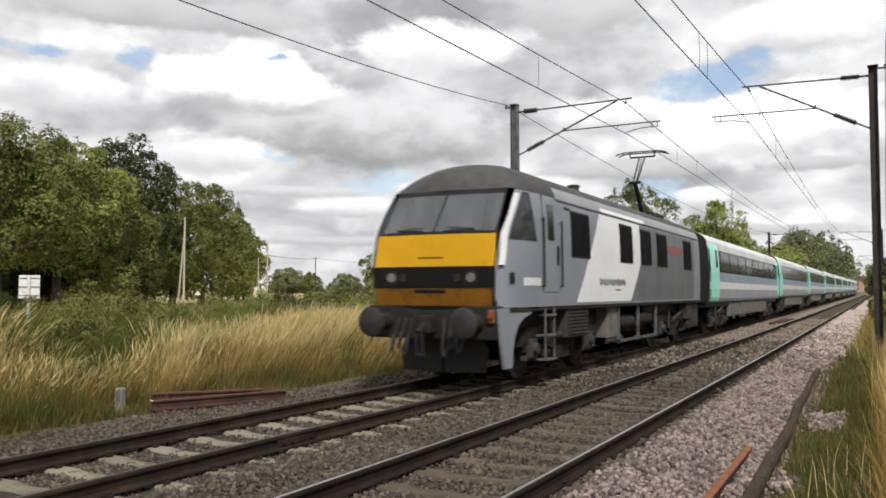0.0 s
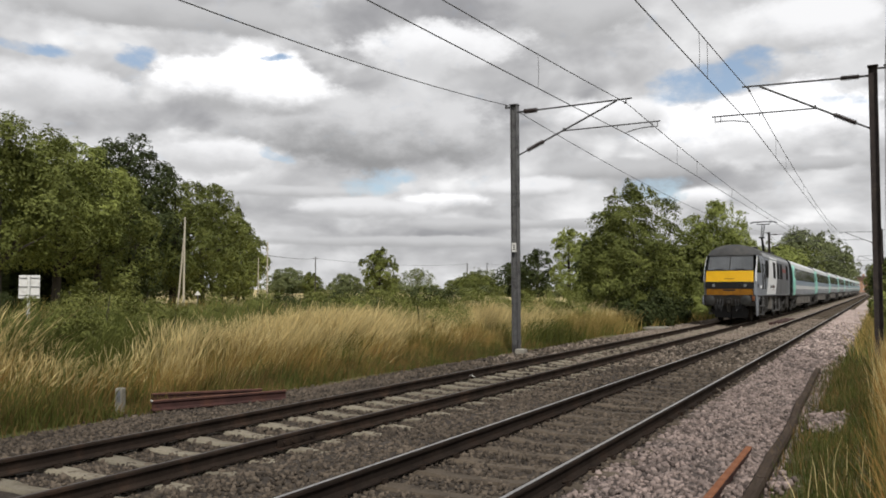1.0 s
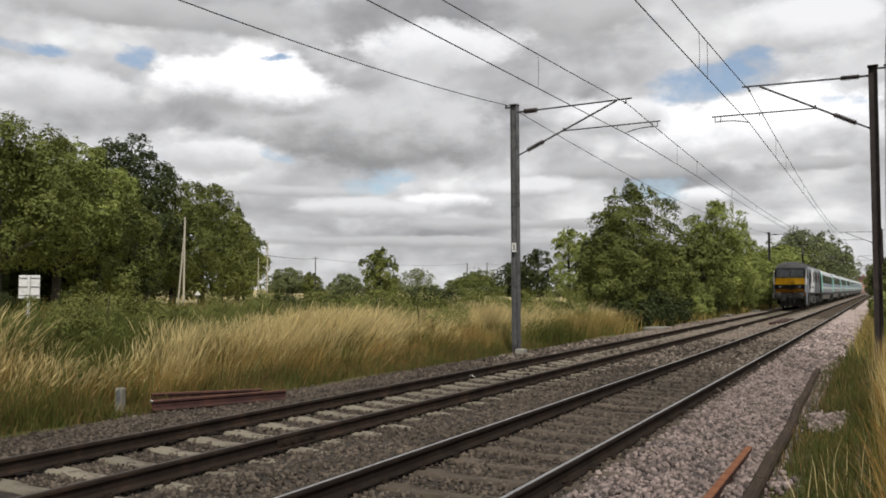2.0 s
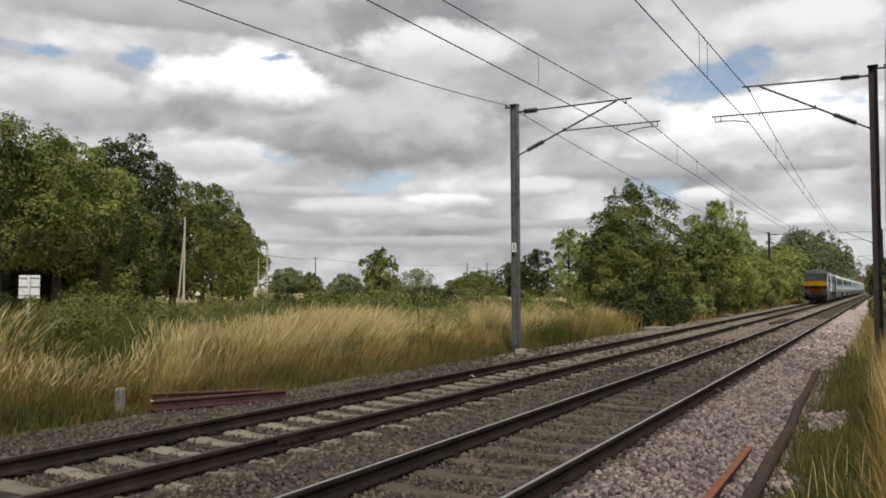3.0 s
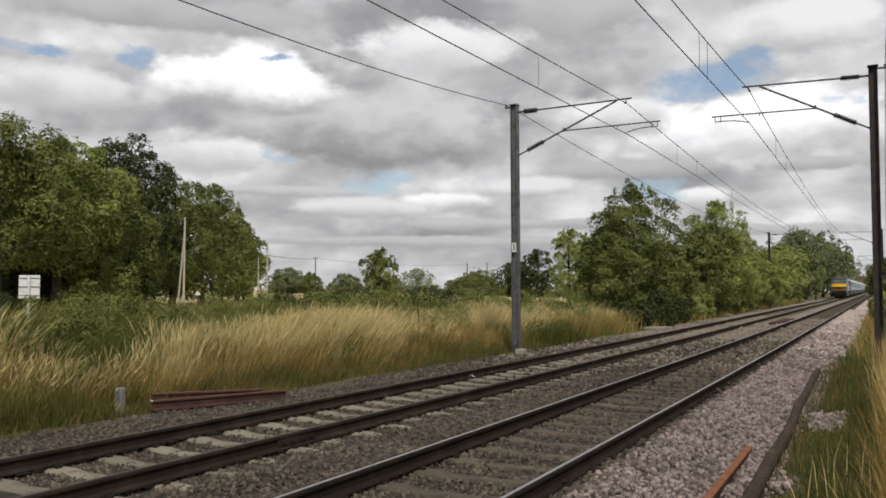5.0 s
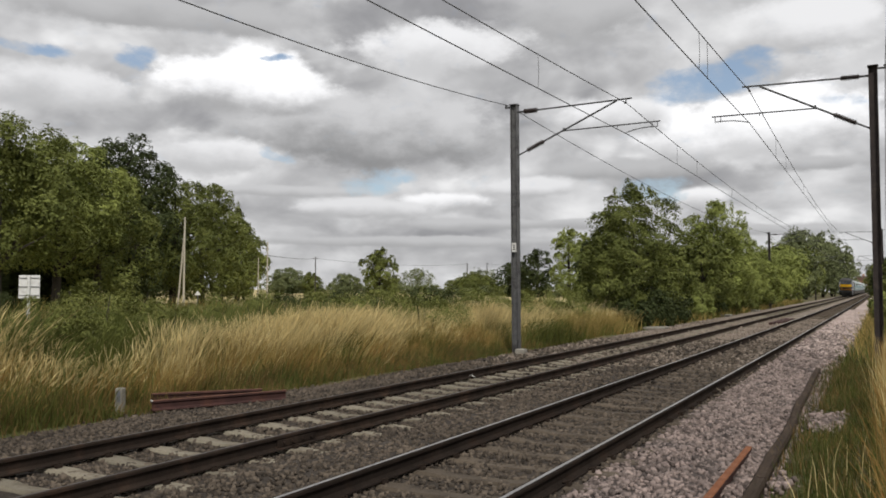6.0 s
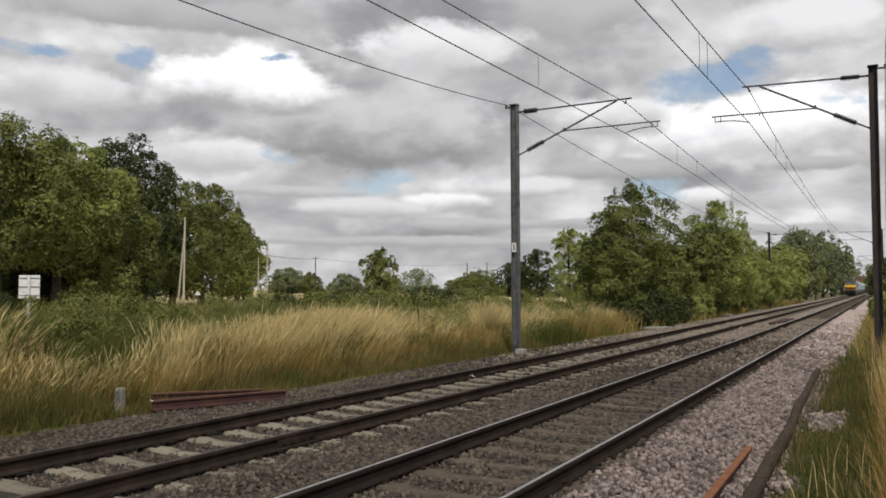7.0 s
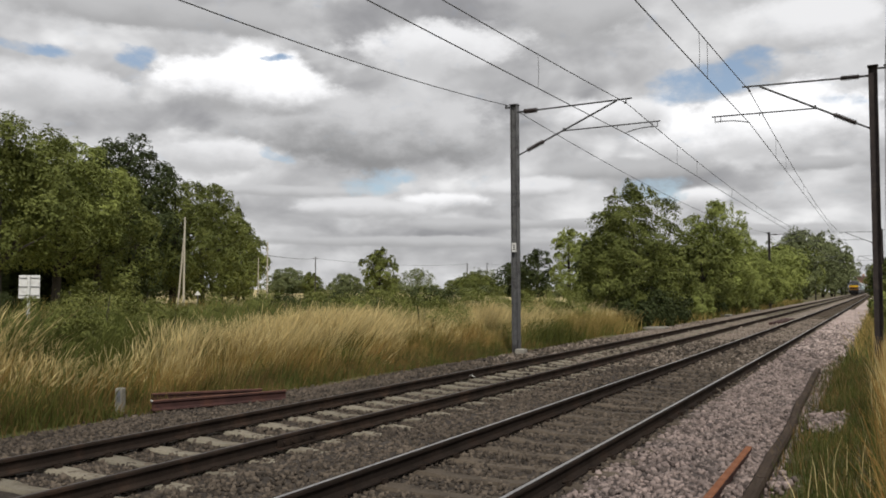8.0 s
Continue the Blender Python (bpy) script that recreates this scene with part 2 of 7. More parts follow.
M = {
    "earth": ground_mat(),
    # dark colour for the dirt and the shaded gaps beneath the loose stones
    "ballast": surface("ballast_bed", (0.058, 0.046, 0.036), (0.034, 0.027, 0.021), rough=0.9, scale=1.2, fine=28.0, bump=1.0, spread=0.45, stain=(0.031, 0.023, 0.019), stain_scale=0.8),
    "stone": surface("brown_stone", (0.106, 0.084, 0.064), (0.062, 0.049, 0.037), rough=0.9, scale=0.9, fine=40.0, bump=0.3, spread=0.2, island=0.62, stain=(0.047, 0.037, 0.029), stain_scale=0.7),
    # granite colour darkened for the shade between the stones lying on it
    "pink_gap_bed": surface("pink_gap_bed", (0.080, 0.064, 0.058), (0.056, 0.044, 0.040), rough=0.9, scale=2.0, fine=30.0, bump=1.0, spread=0.4),
    "pink": surface("pink_granite", (0.246, 0.195, 0.176), (0.178, 0.139, 0.125), rough=0.85, scale=1.0, fine=40.0, bump=0.3, spread=0.15, island=0.58, stain=(0.138, 0.113, 0.104), stain_scale=0.9),
    "railweb": surface("brown_rail", (0.038, 0.028, 0.022), (0.021, 0.016, 0.0135), rough=0.85, scale=3.0, fine=60.0, bump=0.2, stain=(0.060, 0.038, 0.027), stain_scale=2.0, spec=0.05),
    "railweb_near": surface("near_dark_rail", (0.030, 0.023, 0.019), (0.018, 0.014, 0.012), rough=0.9, scale=3.0, fine=60.0, bump=0.2, stain=(0.034, 0.022, 0.016), stain_scale=2.0, spec=0.04),
    "railtop": surface("worn_steel", (0.50, 0.49, 0.48), (0.36, 0.35, 0.34), rough=0.36, metal=0.9, scale=3.0, fine=80.0, bump=0.05, grain=(8, 0.4, 8)),
    "dulltop": surface("dull_steel", (0.10, 0.085, 0.075), (0.06, 0.052, 0.047), rough=0.5, metal=0.6, scale=3.0, fine=80.0, bump=0.05, grain=(8, 0.4, 8)),
    "sleeper_pale": surface("pale_concrete", (0.225, 0.200, 0.152), (0.150, 0.131, 0.098), rough=0.9, scale=3.0, fine=50.0, bump=0.3, each=0.18, stain=(0.117, 0.095, 0.070), stain_scale=3.0),
    "sleeper_dark": surface("dirty_concrete", (0.104, 0.082, 0.060), (0.070, 0.055, 0.040), rough=0.9, scale=3.0, fine=50.0, bump=0.3, each=0.2, stain=(0.055, 0.043, 0.033), stain_scale=3.0),
    "rust": surface("rust", (0.13, 0.058, 0.036), (0.075, 0.036, 0.025), rough=0.85, scale=5.0, fine=70.0, bump=0.4, stain=(0.06, 0.035, 0.028), stain_scale=3.0),
    "rust_bright": surface("orange_rust", (0.234, 0.090, 0.039), (0.156, 0.058, 0.027), rough=0.85, scale=5.0, fine=70.0, bump=0.4),
    "rust_dark": surface("dark_rust", (0.061, 0.026, 0.022), (0.036, 0.017, 0.016), rough=0.8, scale=5.0, fine=70.0, bump=0.3, stain=(0.094, 0.040, 0.025), stain_scale=2.0),
    "concrete": surface("concrete", (0.300, 0.285, 0.247), (0.210, 0.195, 0.165), rough=0.9, scale=6.0, fine=60.0, bump=0.3, stain=(0.120, 0.112, 0.083), stain_scale=4.0),
    "galv": surface("galvanised_steel", (0.19, 0.19, 0.19), (0.12, 0.12, 0.124), rough=0.5, metal=0.5, scale=4.0, fine=40.0, bump=0.05, stain=(0.056, 0.053, 0.052), stain_scale=2.0),
    "mastdark": surface("dark_mast_steel", (0.056, 0.045, 0.042), (0.035, 0.029, 0.028), rough=0.6, metal=0.4, scale=3.0, fine=40.0, bump=0.08, stain=(0.09, 0.07, 0.06), stain_scale=2.0),
    "wire": surface("wire", (0.11, 0.11, 0.112), (0.08, 0.08, 0.082), rough=0.5, metal=0.5, scale=2.0, bump=0),
    "insulator": surface("brown_porcelain", (0.045, 0.033, 0.03), (0.03, 0.024, 0.022), rough=0.25, scale=4.0, bump=0),
    "wood": surface("old_sleeper_wood", (0.070, 0.052, 0.040), (0.038, 0.029, 0.023), rough=0.95, scale=3.0, fine=40.0, bump=0.5, grain=(6, 0.6, 6), stain=(0.085, 0.062, 0.045), stain_scale=2.0, spec=0.1),
    "pole": surface("weathered_pole", (0.540, 0.495, 0.405), (0.390, 0.352, 0.285), rough=0.9, scale=3.0, fine=30.0, bump=0.2, grain=(6, 6, 0.5)),
    "darkpole": surface("dark_pole", (0.075, 0.066, 0.055), (0.05, 0.045, 0.04), rough=0.9, scale=3.0, fine=30.0, bump=0.2),
    "white": surface("white_paint", (0.72, 0.72, 0.70), (0.62, 0.62, 0.60), rough=0.5, scale=4.0, bump=0.03, spread=0.06, stain=(0.45, 0.44, 0.40), stain_scale=3.0),
    "red": surface("faded_red_paint", (0.30, 0.085, 0.075), (0.24, 0.09, 0.08), rough=0.5, bump=0.02),
    "brick": surface("orange_brick", (0.42, 0.26, 0.18), (0.34, 0.20, 0.14), rough=0.9, scale=1.0, fine=12.0, bump=0.2),
    "rooftile": surface("roof_tile", (0.17, 0.10, 0.075), (0.12, 0.075, 0.06), rough=0.9, scale=1.0, fine=12.0, bump=0.2),
    # train
    "grey": surface("grey_paint", (0.245, 0.265, 0.30), (0.215, 0.232, 0.265), rough=0.38, scale=0.8, fine=20.0, bump=0.02, spread=0.06, stain=(0.17, 0.178, 0.195), stain_scale=0.9, stain_at=(0.56, 0.8)),
    "darkgrey": surface("dark_grey_paint", (0.15, 0.155, 0.168), (0.128, 0.133, 0.145), rough=0.4, scale=0.8, fine=20.0, bump=0.02, spread=0.06),
    "trainwhite": surface("train_white", (0.828, 0.839, 0.851), (0.736, 0.747, 0.759), rough=0.4, scale=0.8, fine=20.0, bump=0.02, spread=0.05),
    "yellow": surface("warning_yellow", (0.93, 0.55, 0.015), (0.86, 0.49, 0.012), rough=0.4, scale=1.5, fine=20.0, bump=0.02, spread=0.07, stain=(0.55, 0.30, 0.02), stain_scale=1.3, stain_at=(0.58, 0.85)),
    "orange": surface("dirty_yellow", (0.38, 0.165, 0.008), (0.27, 0.11, 0.008), rough=0.55, scale=2.0, fine=20.0, bump=0.04, spread=0.15, stain=(0.11, 0.05, 0.012), stain_scale=2.2),
    "roof": surface("sooty_roof", (0.059, 0.059, 0.061), (0.043, 0.043, 0.043), rough=0.65, scale=1.2, fine=18.0, bump=0.06, spread=0.15, stain=(0.077, 0.074, 0.068), stain_scale=1.3),
    "cantrail": surface("pale_grey_roof_edge", (0.30, 0.31, 0.32), (0.24, 0.25, 0.26), rough=0.5, scale=1.0, fine=20.0, bump=0.02, spread=0.08),
    "black": surface("black_paint", (0.018, 0.018, 0.019), (0.013, 0.013, 0.014), rough=0.45, scale=2.0, fine=30.0, bump=0.04),
    "grime": surface("grimy_steel", (0.024, 0.021, 0.018), (0.014, 0.013, 0.012), rough=0.75, metal=0.2, scale=3.0, fine=40.0, bump=0.2, stain=(0.041, 0.032, 0.025), stain_scale=2.5),
    "greygrime": surface("dusty_grey_steel", (0.050, 0.048, 0.045), (0.032, 0.031, 0.029), rough=0.7, scale=3.0, fine=40.0, bump=0.1, stain=(0.024, 0.021, 0.018), stain_scale=2.0),
    "lowgrime": surface("dusty_pale_box", (0.162, 0.153, 0.140), (0.111, 0.102, 0.093), rough=0.75, scale=3.0, fine=40.0, bump=0.1, stain=(0.068, 0.060, 0.051), stain_scale=2.5),
    "buffer": surface("greased_buffer", (0.041, 0.041, 0.039), (0.026, 0.026, 0.025), rough=0.5, metal=0.4, scale=5.0, fine=30.0, bump=0.05),
    "cabglass": glass("windscreen_glass", (0.045, 0.052, 0.055), 0.06, 2.4),
    "sideglass": glass("dark_glass", (0.010, 0.012, 0.013), 0.12, 1.4),
    "grille": surface("dark_grille", (0.007, 0.0075, 0.0085), (0.005, 0.0055, 0.006), rough=0.6, scale=2.0, bump=0.05, spec=0.15),
    "lamp": surface("lamp_lens", (0.16, 0.165, 0.17), (0.10, 0.105, 0.11), rough=0.1, scale=9.0, bump=0.02),
    "mint": surface("mint_door", (0.50, 0.93, 0.82), (0.45, 0.87, 0.76), rough=0.4, scale=1.0, fine=15.0, bump=0.02, spread=0.05),
    "silver": surface("silver_grey_roof", (0.66, 0.68, 0.69), (0.55, 0.565, 0.575), rough=0.45, scale=0.5, fine=12.0, bump=0.02, spread=0.08, stain=(0.42, 0.43, 0.43), stain_scale=0.5, stain_at=(0.55, 0.8)),
    "paleblue": surface("pale_blue_grey", (0.36, 0.43, 0.51), (0.32, 0.385, 0.46), rough=0.45, scale=0.5, fine=12.0, bump=0.02, spread=0.05),
    "lowgrey": surface("lower_side_grey", (0.46, 0.48, 0.52), (0.39, 0.40, 0.44), rough=0.5, scale=0.5, fine=12.0, bump=0.02, spread=0.07),
    "bandblack": surface("window_band", (0.010, 0.011, 0.012), (0.008, 0.009, 0.010), rough=0.13, scale=0.5, bump=0, spec=0.2),
    # plants
    "leaf_mid": leafy("mid_green_leaf", (0.180, 0.197, 0.051), (0.098, 0.117, 0.033)),
    "leaf_light": leafy("light_green_leaf", (0.300, 0.334, 0.092), (0.190, 0.220, 0.062)),
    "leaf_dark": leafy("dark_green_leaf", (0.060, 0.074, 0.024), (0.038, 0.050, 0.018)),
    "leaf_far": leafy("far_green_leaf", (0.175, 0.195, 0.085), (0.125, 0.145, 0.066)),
    "straw": leafy("straw_blade", (0.41, 0.310, 0.108), (0.285, 0.205, 0.070), 0.35, 0.3),
    "straw_pale": leafy("pale_straw", (0.68, 0.57, 0.29), (0.54, 0.43, 0.20), 0.35, 0.3),
    "brown_blade": leafy("brown_blade", (0.215, 0.142, 0.055), (0.145, 0.096, 0.040), 0.3, 0.3),
    "rusty_blade": leafy("rusty_blade", (0.40, 0.235, 0.074), (0.28, 0.16, 0.052), 0.3, 0.3),
    "mossy": leafy("short_green_blade", (0.080, 0.094, 0.024), (0.052, 0.064, 0.017), 0.3, 0.35),
    "green_blade": leafy("green_blade", (0.135, 0.150, 0.040), (0.085, 0.105, 0.028), 0.35, 0.3),
    "weed": leafy("olive_weed_leaf", (0.195, 0.205, 0.055), (0.115, 0.130, 0.035)),
    "lush": leafy("lush_green_blade", (0.112, 0.120, 0.028), (0.066, 0.076, 0.018), 0.35, 0.4),
    # lighter copies of the stone and granite colours, for the sunlit far stretch
    "sunlit_stone": surface("sunlit_brown_stone", (0.275, 0.226, 0.182), (0.179, 0.145, 0.119), rough=0.9, scale=0.35, fine=9.0, bump=0.8, spread=0.3, stain=(0.112, 0.089, 0.071), stain_scale=0.4),
    "sunlit_pink": surface("sunlit_pink_granite", (0.537, 0.436, 0.396), (0.416, 0.338, 0.309), rough=0.9, scale=0.5, fine=9.0, bump=0.8, spread=0.3, stain=(0.322, 0.268, 0.242), stain_scale=0.4),
    "cabside": glass("cab_side_glass", (0.016, 0.018, 0.021), 0.15, 1.45),
    "bark": surface("bark", (0.055, 0.046, 0.036), (0.034, 0.029, 0.024), rough=0.95, scale=3.0, fine=12.0, bump=0.6, grain=(4, 4, 0.7)),
}


# ---- mesh helpers ----
def part(name, bm, material, parent=None, label=""):
    """One mesh object from a bmesh (or mesh), under a thing or a part."""
    if isinstance(bm, bpy.types.Mesh):
        me = bm
    else:
        me = bpy.data.meshes.new(name)
        bm.to_mesh(me)
        bm.free()
    if material and not me.materials:
        me.materials.append(M[material])
    ob = new(name, me)
    ob.parent = parent
    if label:
        ob["label"] = label
    return ob


def thing(name, m, label, category, group="", kind=""):
    ob = new(name)
    ob.empty_display_size = 0.3
    ob.matrix_basis = m
    return tagged(ob, label, category, group, kind)


def box(bm, x0, x1, y0, y1, z0, z1, bevel=0.0):
    g = bmesh.ops.create_cube(bm, size=1.0)
    vs = g["verts"]
    for v in vs:
        v.co = Vector((x0 + (v.co.x + 0.5) * (x1 - x0), y0 + (v.co.y + 0.5) * (y1 - y0), z0 + (v.co.z + 0.5) * (z1 - z0)))
    if bevel:
        es = list({e for v in vs for e in v.link_edges})
        bmesh.ops.bevel(bm, geom=es, offset=bevel, segments=2, affect="EDGES", profile=0.6)
    return bm


def one_box(*a, **k):
    return box(bmesh.new(), *a, **k)


def rod(bm, a, b, r, r2=None, seg=10, caps=True):
    a, b = Vector(a), Vector(b)
    d = b - a
    m = Matrix.Translation((a + b) / 2) @ d.to_track_quat("Z", "Y").to_matrix().to_4x4()
    bmesh.ops.create_cone(bm, cap_ends=caps, segments=seg, radius1=r, radius2=r if r2 is None else r2, depth=d.length, matrix=m)
    return bm


def prism(bm, poly, axis, a, b):
    """A flat outline pushed from a to b along an axis; the outline gives the other two coordinates in order."""
    def at(u, v, w):
        return {"x": (w, u, v), "y": (u, w, v), "z": (u, v, w)}[axis]
    lo = [bm.verts.new(at(u, v, a)) for u, v in poly]
    hi = [bm.verts.new(at(u, v, b)) for u, v in poly]
    n = len(poly)
    bm.faces.new(lo)
    bm.faces.new(hi[::-1])
    for i in range(n):
        bm.faces.new((lo[i], hi[i], hi[(i + 1) % n], lo[(i + 1) % n]))
    bmesh.ops.recalc_face_normals(bm, faces=bm.faces)
    return bm


def soft_edges(ob, angle=35):
    for poly in ob.data.polygons:
        poly.use_smooth = True
    ob.data.set_sharp_from_angle(angle=radians(angle))
    return ob


def mesh_arrays(name, verts, faces, material):
    """A mesh from numpy arrays; faces all have the same number of corners."""
    me = bpy.data.meshes.new(name)
    k = faces.shape[1]
    me.vertices.add(len(verts))
    me.vertices.foreach_set("co", np.ascontiguousarray(verts, dtype=np.float32).ravel())
    me.loops.add(faces.size)
    me.loops.foreach_set("vertex_index", np.ascontiguousarray(faces, dtype=np.int32).ravel())
    me.polygons.add(len(faces))
    me.polygons.foreach_set("loop_start", np.arange(0, faces.size, k, dtype=np.int32))
    me.update(calc_edges=True)
    me.validate()
    me.materials.append(M[material])
    return me


def tube_mesh(name, pts, r, material, seg=6):
    """A round wire along a list of places."""
    pts = np.array(pts, float)
    d = np.gradient(pts, axis=0)
    d /= np.linalg.norm(d, axis=1)[:, None]
    up = np.where(np.abs(d[:, 2:3]) > 0.9, [[1.0, 0, 0]], [[0, 0, 1.0]])
    s = np.cross(d, up)
    s /= np.linalg.norm(s, axis=1)[:, None]
    u = np.cross(s, d)
    a = np.linspace(0, 2 * np.pi, seg, endpoint=False)
    v = pts[:, None, :] + r * (np.cos(a)[None, :, None] * s[:, None, :] + np.sin(a)[None, :, None] * u[:, None, :])
    n = len(pts)
    i = np.arange(n - 1)[:, None] * seg
    j = np.arange(seg)[None, :]
    f = np.stack([i + j, i + (j + 1) % seg, i + seg + (j + 1) % seg, i + seg + j], -1).reshape(-1, 4)
    return mesh_arrays(name, v.reshape(-1, 3), f, material)


def ground_height(x, y):
    """Level by the line, a shallow ditch under the tall grass, fields that rise gently far off."""
    z = np.full(np.shape(x), -0.30)
    z = z - 0.12 * np.exp(-((x + 11.5) / 1.2) ** 2)
    z = z + np.clip((-x - 30) / 300, 0, 1) * 2.6 + np.clip((-x - 30) / 25, 0, 1) * 0.45
    z = z + np.clip((x - 1.5) / 60, 0, 1) * 2.0
    z = z + 0.05 * np.sin(x * 0.9 + 1.3) * np.sin(y * 0.7)
    z = z - 0.3 * np.clip((x + 10.0) / 0.5, 0, 1) * np.clip((-1.15 - x) / 0.3, 0, 1)
    return z + grade(y) * np.clip((x + 34.0) / 14.0, 0, 1)


def terrain():
    """The ground: one sheet out to the horizon, fine near the line."""
    xs = np.unique(np.concatenate([np.linspace(-30, 12, 106), np.linspace(-120, -30, 40), -np.geomspace(120, 3000, 22), np.geomspace(12, 2500, 24)]))
    ys = np.unique(np.concatenate([np.linspace(-20, 60, 110), np.linspace(60, 300, 60), np.geomspace(300, 4000, 22), -np.geomspace(20, 2500, 20)]))
    gx, gy = np.meshgrid(xs, ys)
    v = np.stack([gx, gy, ground_height(gx, gy)], -1).reshape(-1, 3)
    nx, ny = len(xs), len(ys)
    i = (np.arange(ny - 1)[:, None] * nx + np.arange(nx - 1)[None, :])
    f = np.stack([i, i + 1, i + nx + 1, i + nx], -1).reshape(-1, 4)
    ob = part("ground", mesh_arrays("ground", v, f, "earth"), None)
    soft_edges(ob, 180)
    tagged(ob, "grassy earth beside the railway, straw-coloured stubble fields beyond", "ground", kind="structure")


terrain()


# ---- ballast, rails, sleepers ----
def ballast_bed(name, profile, material, label, y0, y1):
    """A bed of stone along the line; profile is its cross-section from the west to the east edge."""
    ys = np.arange(y0, y1 + 0.01, 0.5 if y1 < 60 else 6.0)
    px = np.array([p[0] for p in profile])
    pz = np.array([p[1] for p in profile])
    n, m = len(ys), len(px)
    rng = np.random.default_rng(4)
    gx = np.repeat(px[None, :], n, 0) + rng.normal(0, 0.03, (n, m))
    gz = np.repeat(pz[None, :], n, 0) + rng.normal(0, 0.006, (n, m))
    gz[:, 0] = gz[:, -1] = -0.75
    gz = gz + grade(ys)[:, None]
    gy = np.repeat(ys[:, None], m, 1)
    i = np.arange(n - 1)[:, None] * m + np.arange(m - 1)[None, :]
    f = np.stack([i, i + 1, i + m + 1, i + m], -1).reshape(-1, 4)
    ob = part(name, mesh_arrays(name, np.stack([gx, gy, gz], -1).reshape(-1, 3), f, material), None)
    return tagged(soft_edges(ob, 180), label, "ballast", kind="structure")


WEST_PROFILE = [(-10.9, -0.75), (-10.3, -0.36), (-9.7, -0.305), (-9.2, -0.27), (-8.5, -0.245), (-7.9, -0.235), (-7.55, -0.25), (-7.3, -0.262), (-6.8, -0.268), (-6.25, -0.262), (-6.0, -0.25),
                (-5.7, -0.235), (-5.1, -0.215), (-4.6, -0.20), (-4.15, -0.205), (-3.9, -0.222), (-3.4, -0.235), (-2.9, -0.222), (-2.65, -0.205), (-2.5, -0.20), (-2.45, -0.75)]
EAST_PROFILE = [(-2.52, -0.75), (-2.48, -0.215), (-2.1, -0.195), (-1.7, -0.205), (-1.35, -0.23), (-0.95, -0.30), (-0.6, -0.75)]
ballast_bed("ballast_bed", WEST_PROFILE, "ballast", "brown-grey ballast bed under the two tracks, darkened for shaded gaps", -40, 32)
ballast_bed("ballast_bed", WEST_PROFILE, "sunlit_stone", "brown-grey crushed stone ballast further along, lightened as sunlit", 32, 704)
ballast_bed("ballast_shoulder", EAST_PROFILE, "pink_gap_bed", "fresh pinkish-grey granite bed on the track's shoulder, darkened for shaded gaps", -40, 40)
ballast_bed("ballast_shoulder", EAST_PROFILE, "sunlit_pink", "pinkish granite ballast further along the shoulder, lightened as sunlit", 40, 700)


def stones(name, x0, x1, y0, y1, per_m2, r0, r1, profile, material, label, seed, oval=False):
    """Loose ballast stones, lying on the bed; oval: in a heap with a ragged outline."""
    rng = np.random.default_rng(seed)
    n = int((x1 - x0) * (y1 - y0) * per_m2)
    base = np.array([(a, b, c) for a in (-1, 1) for b in (-1, 1) for c in (-1, 1)]) * 0.72
    tri = np.array([(0, 1, 3, 2), (4, 6, 7, 5), (0, 4, 5, 1), (2, 3, 7, 6), (0, 2, 6, 4), (1, 5, 7, 3)])
    x, y = rng.uniform(x0, x1, n), rng.uniform(y0, y1, n)
    if oval:
        d = np.hypot((x - (x0 + x1) / 2) * 2 / (x1 - x0), (y - (y0 + y1) / 2) * 2 / (y1 - y0))
        ok = d + rng.normal(0, 0.22, n) < 0.85
        x, y = x[ok], y[ok]
        n = len(x)
    r = rng.uniform(r0, r1, n) * rng.choice([0.7, 1.0, 1.0, 1.3], n)
    z = np.interp(x, [p[0] for p in profile], [p[1] for p in profile]) + r * rng.uniform(-0.1, 0.45, n) + grade(y)
    v = base[None] * (1 + rng.normal(0, 0.30, (n, 8, 3)))
    v = v * (r[:, None] * rng.uniform(0.55, 1.4, (n, 3)))[:, None, :]
    a, b = rng.uniform(0, 6.28, n), rng.uniform(0, 6.28, n)
    ca, sa, cb, sb = (k[:, None] for k in (np.cos(a), np.sin(a), np.cos(b), np.sin(b)))
    vx, vy, vz = v[..., 0], v[..., 1], v[..., 2]
    vy, vz = vy * cb - vz * sb, vy * sb + vz * cb
    vx, vy = vx * ca - vy * sa, vx * sa + vy * ca
    v = np.stack([vx + x[:, None], vy + y[:, None], vz + z[:, None]], -1)
    f = (tri[None] + 8 * np.arange(n)[:, None, None]).reshape(-1, 4)
    ob = part(name, mesh_arrays(name, v.reshape(-1, 3), f, material), None)
    return tagged(ob, label, "ballast", kind="stuff")


stones("ballast_stones", -9.9, -2.5, 5.2, 15, 350, 0.013, 0.026, WEST_PROFILE, "stone", "loose brown-grey ballast stones between and beside the rails", 1)
stones("ballast_stones", -10.5, -9.6, 4.2, 20, 260, 0.017, 0.033, WEST_PROFILE, "stone", "scattered ballast stones at the edge of the grass", 6)
stones("ballast_stones", -9.9, -2.5, 15, 32, 76, 0.026, 0.041, WEST_PROFILE, "stone", "loose brown-grey ballast stones further along the tracks", 2)
# from about 20 m on, lightened stones lead over into the sunlit colour
stones("ballast_stones", -9.6, -2.5, 32, 56, 26, 0.034, 0.055, WEST_PROFILE, "sunlit_stone", "loose ballast stones far along the tracks, coloured as sunlit", 9)
stones("granite_stones", -2.48, -0.95, 50, 80, 60, 0.04, 0.06, EAST_PROFILE, "sunlit_pink", "loose granite stones far along the shoulder, coloured as sunlit", 10)
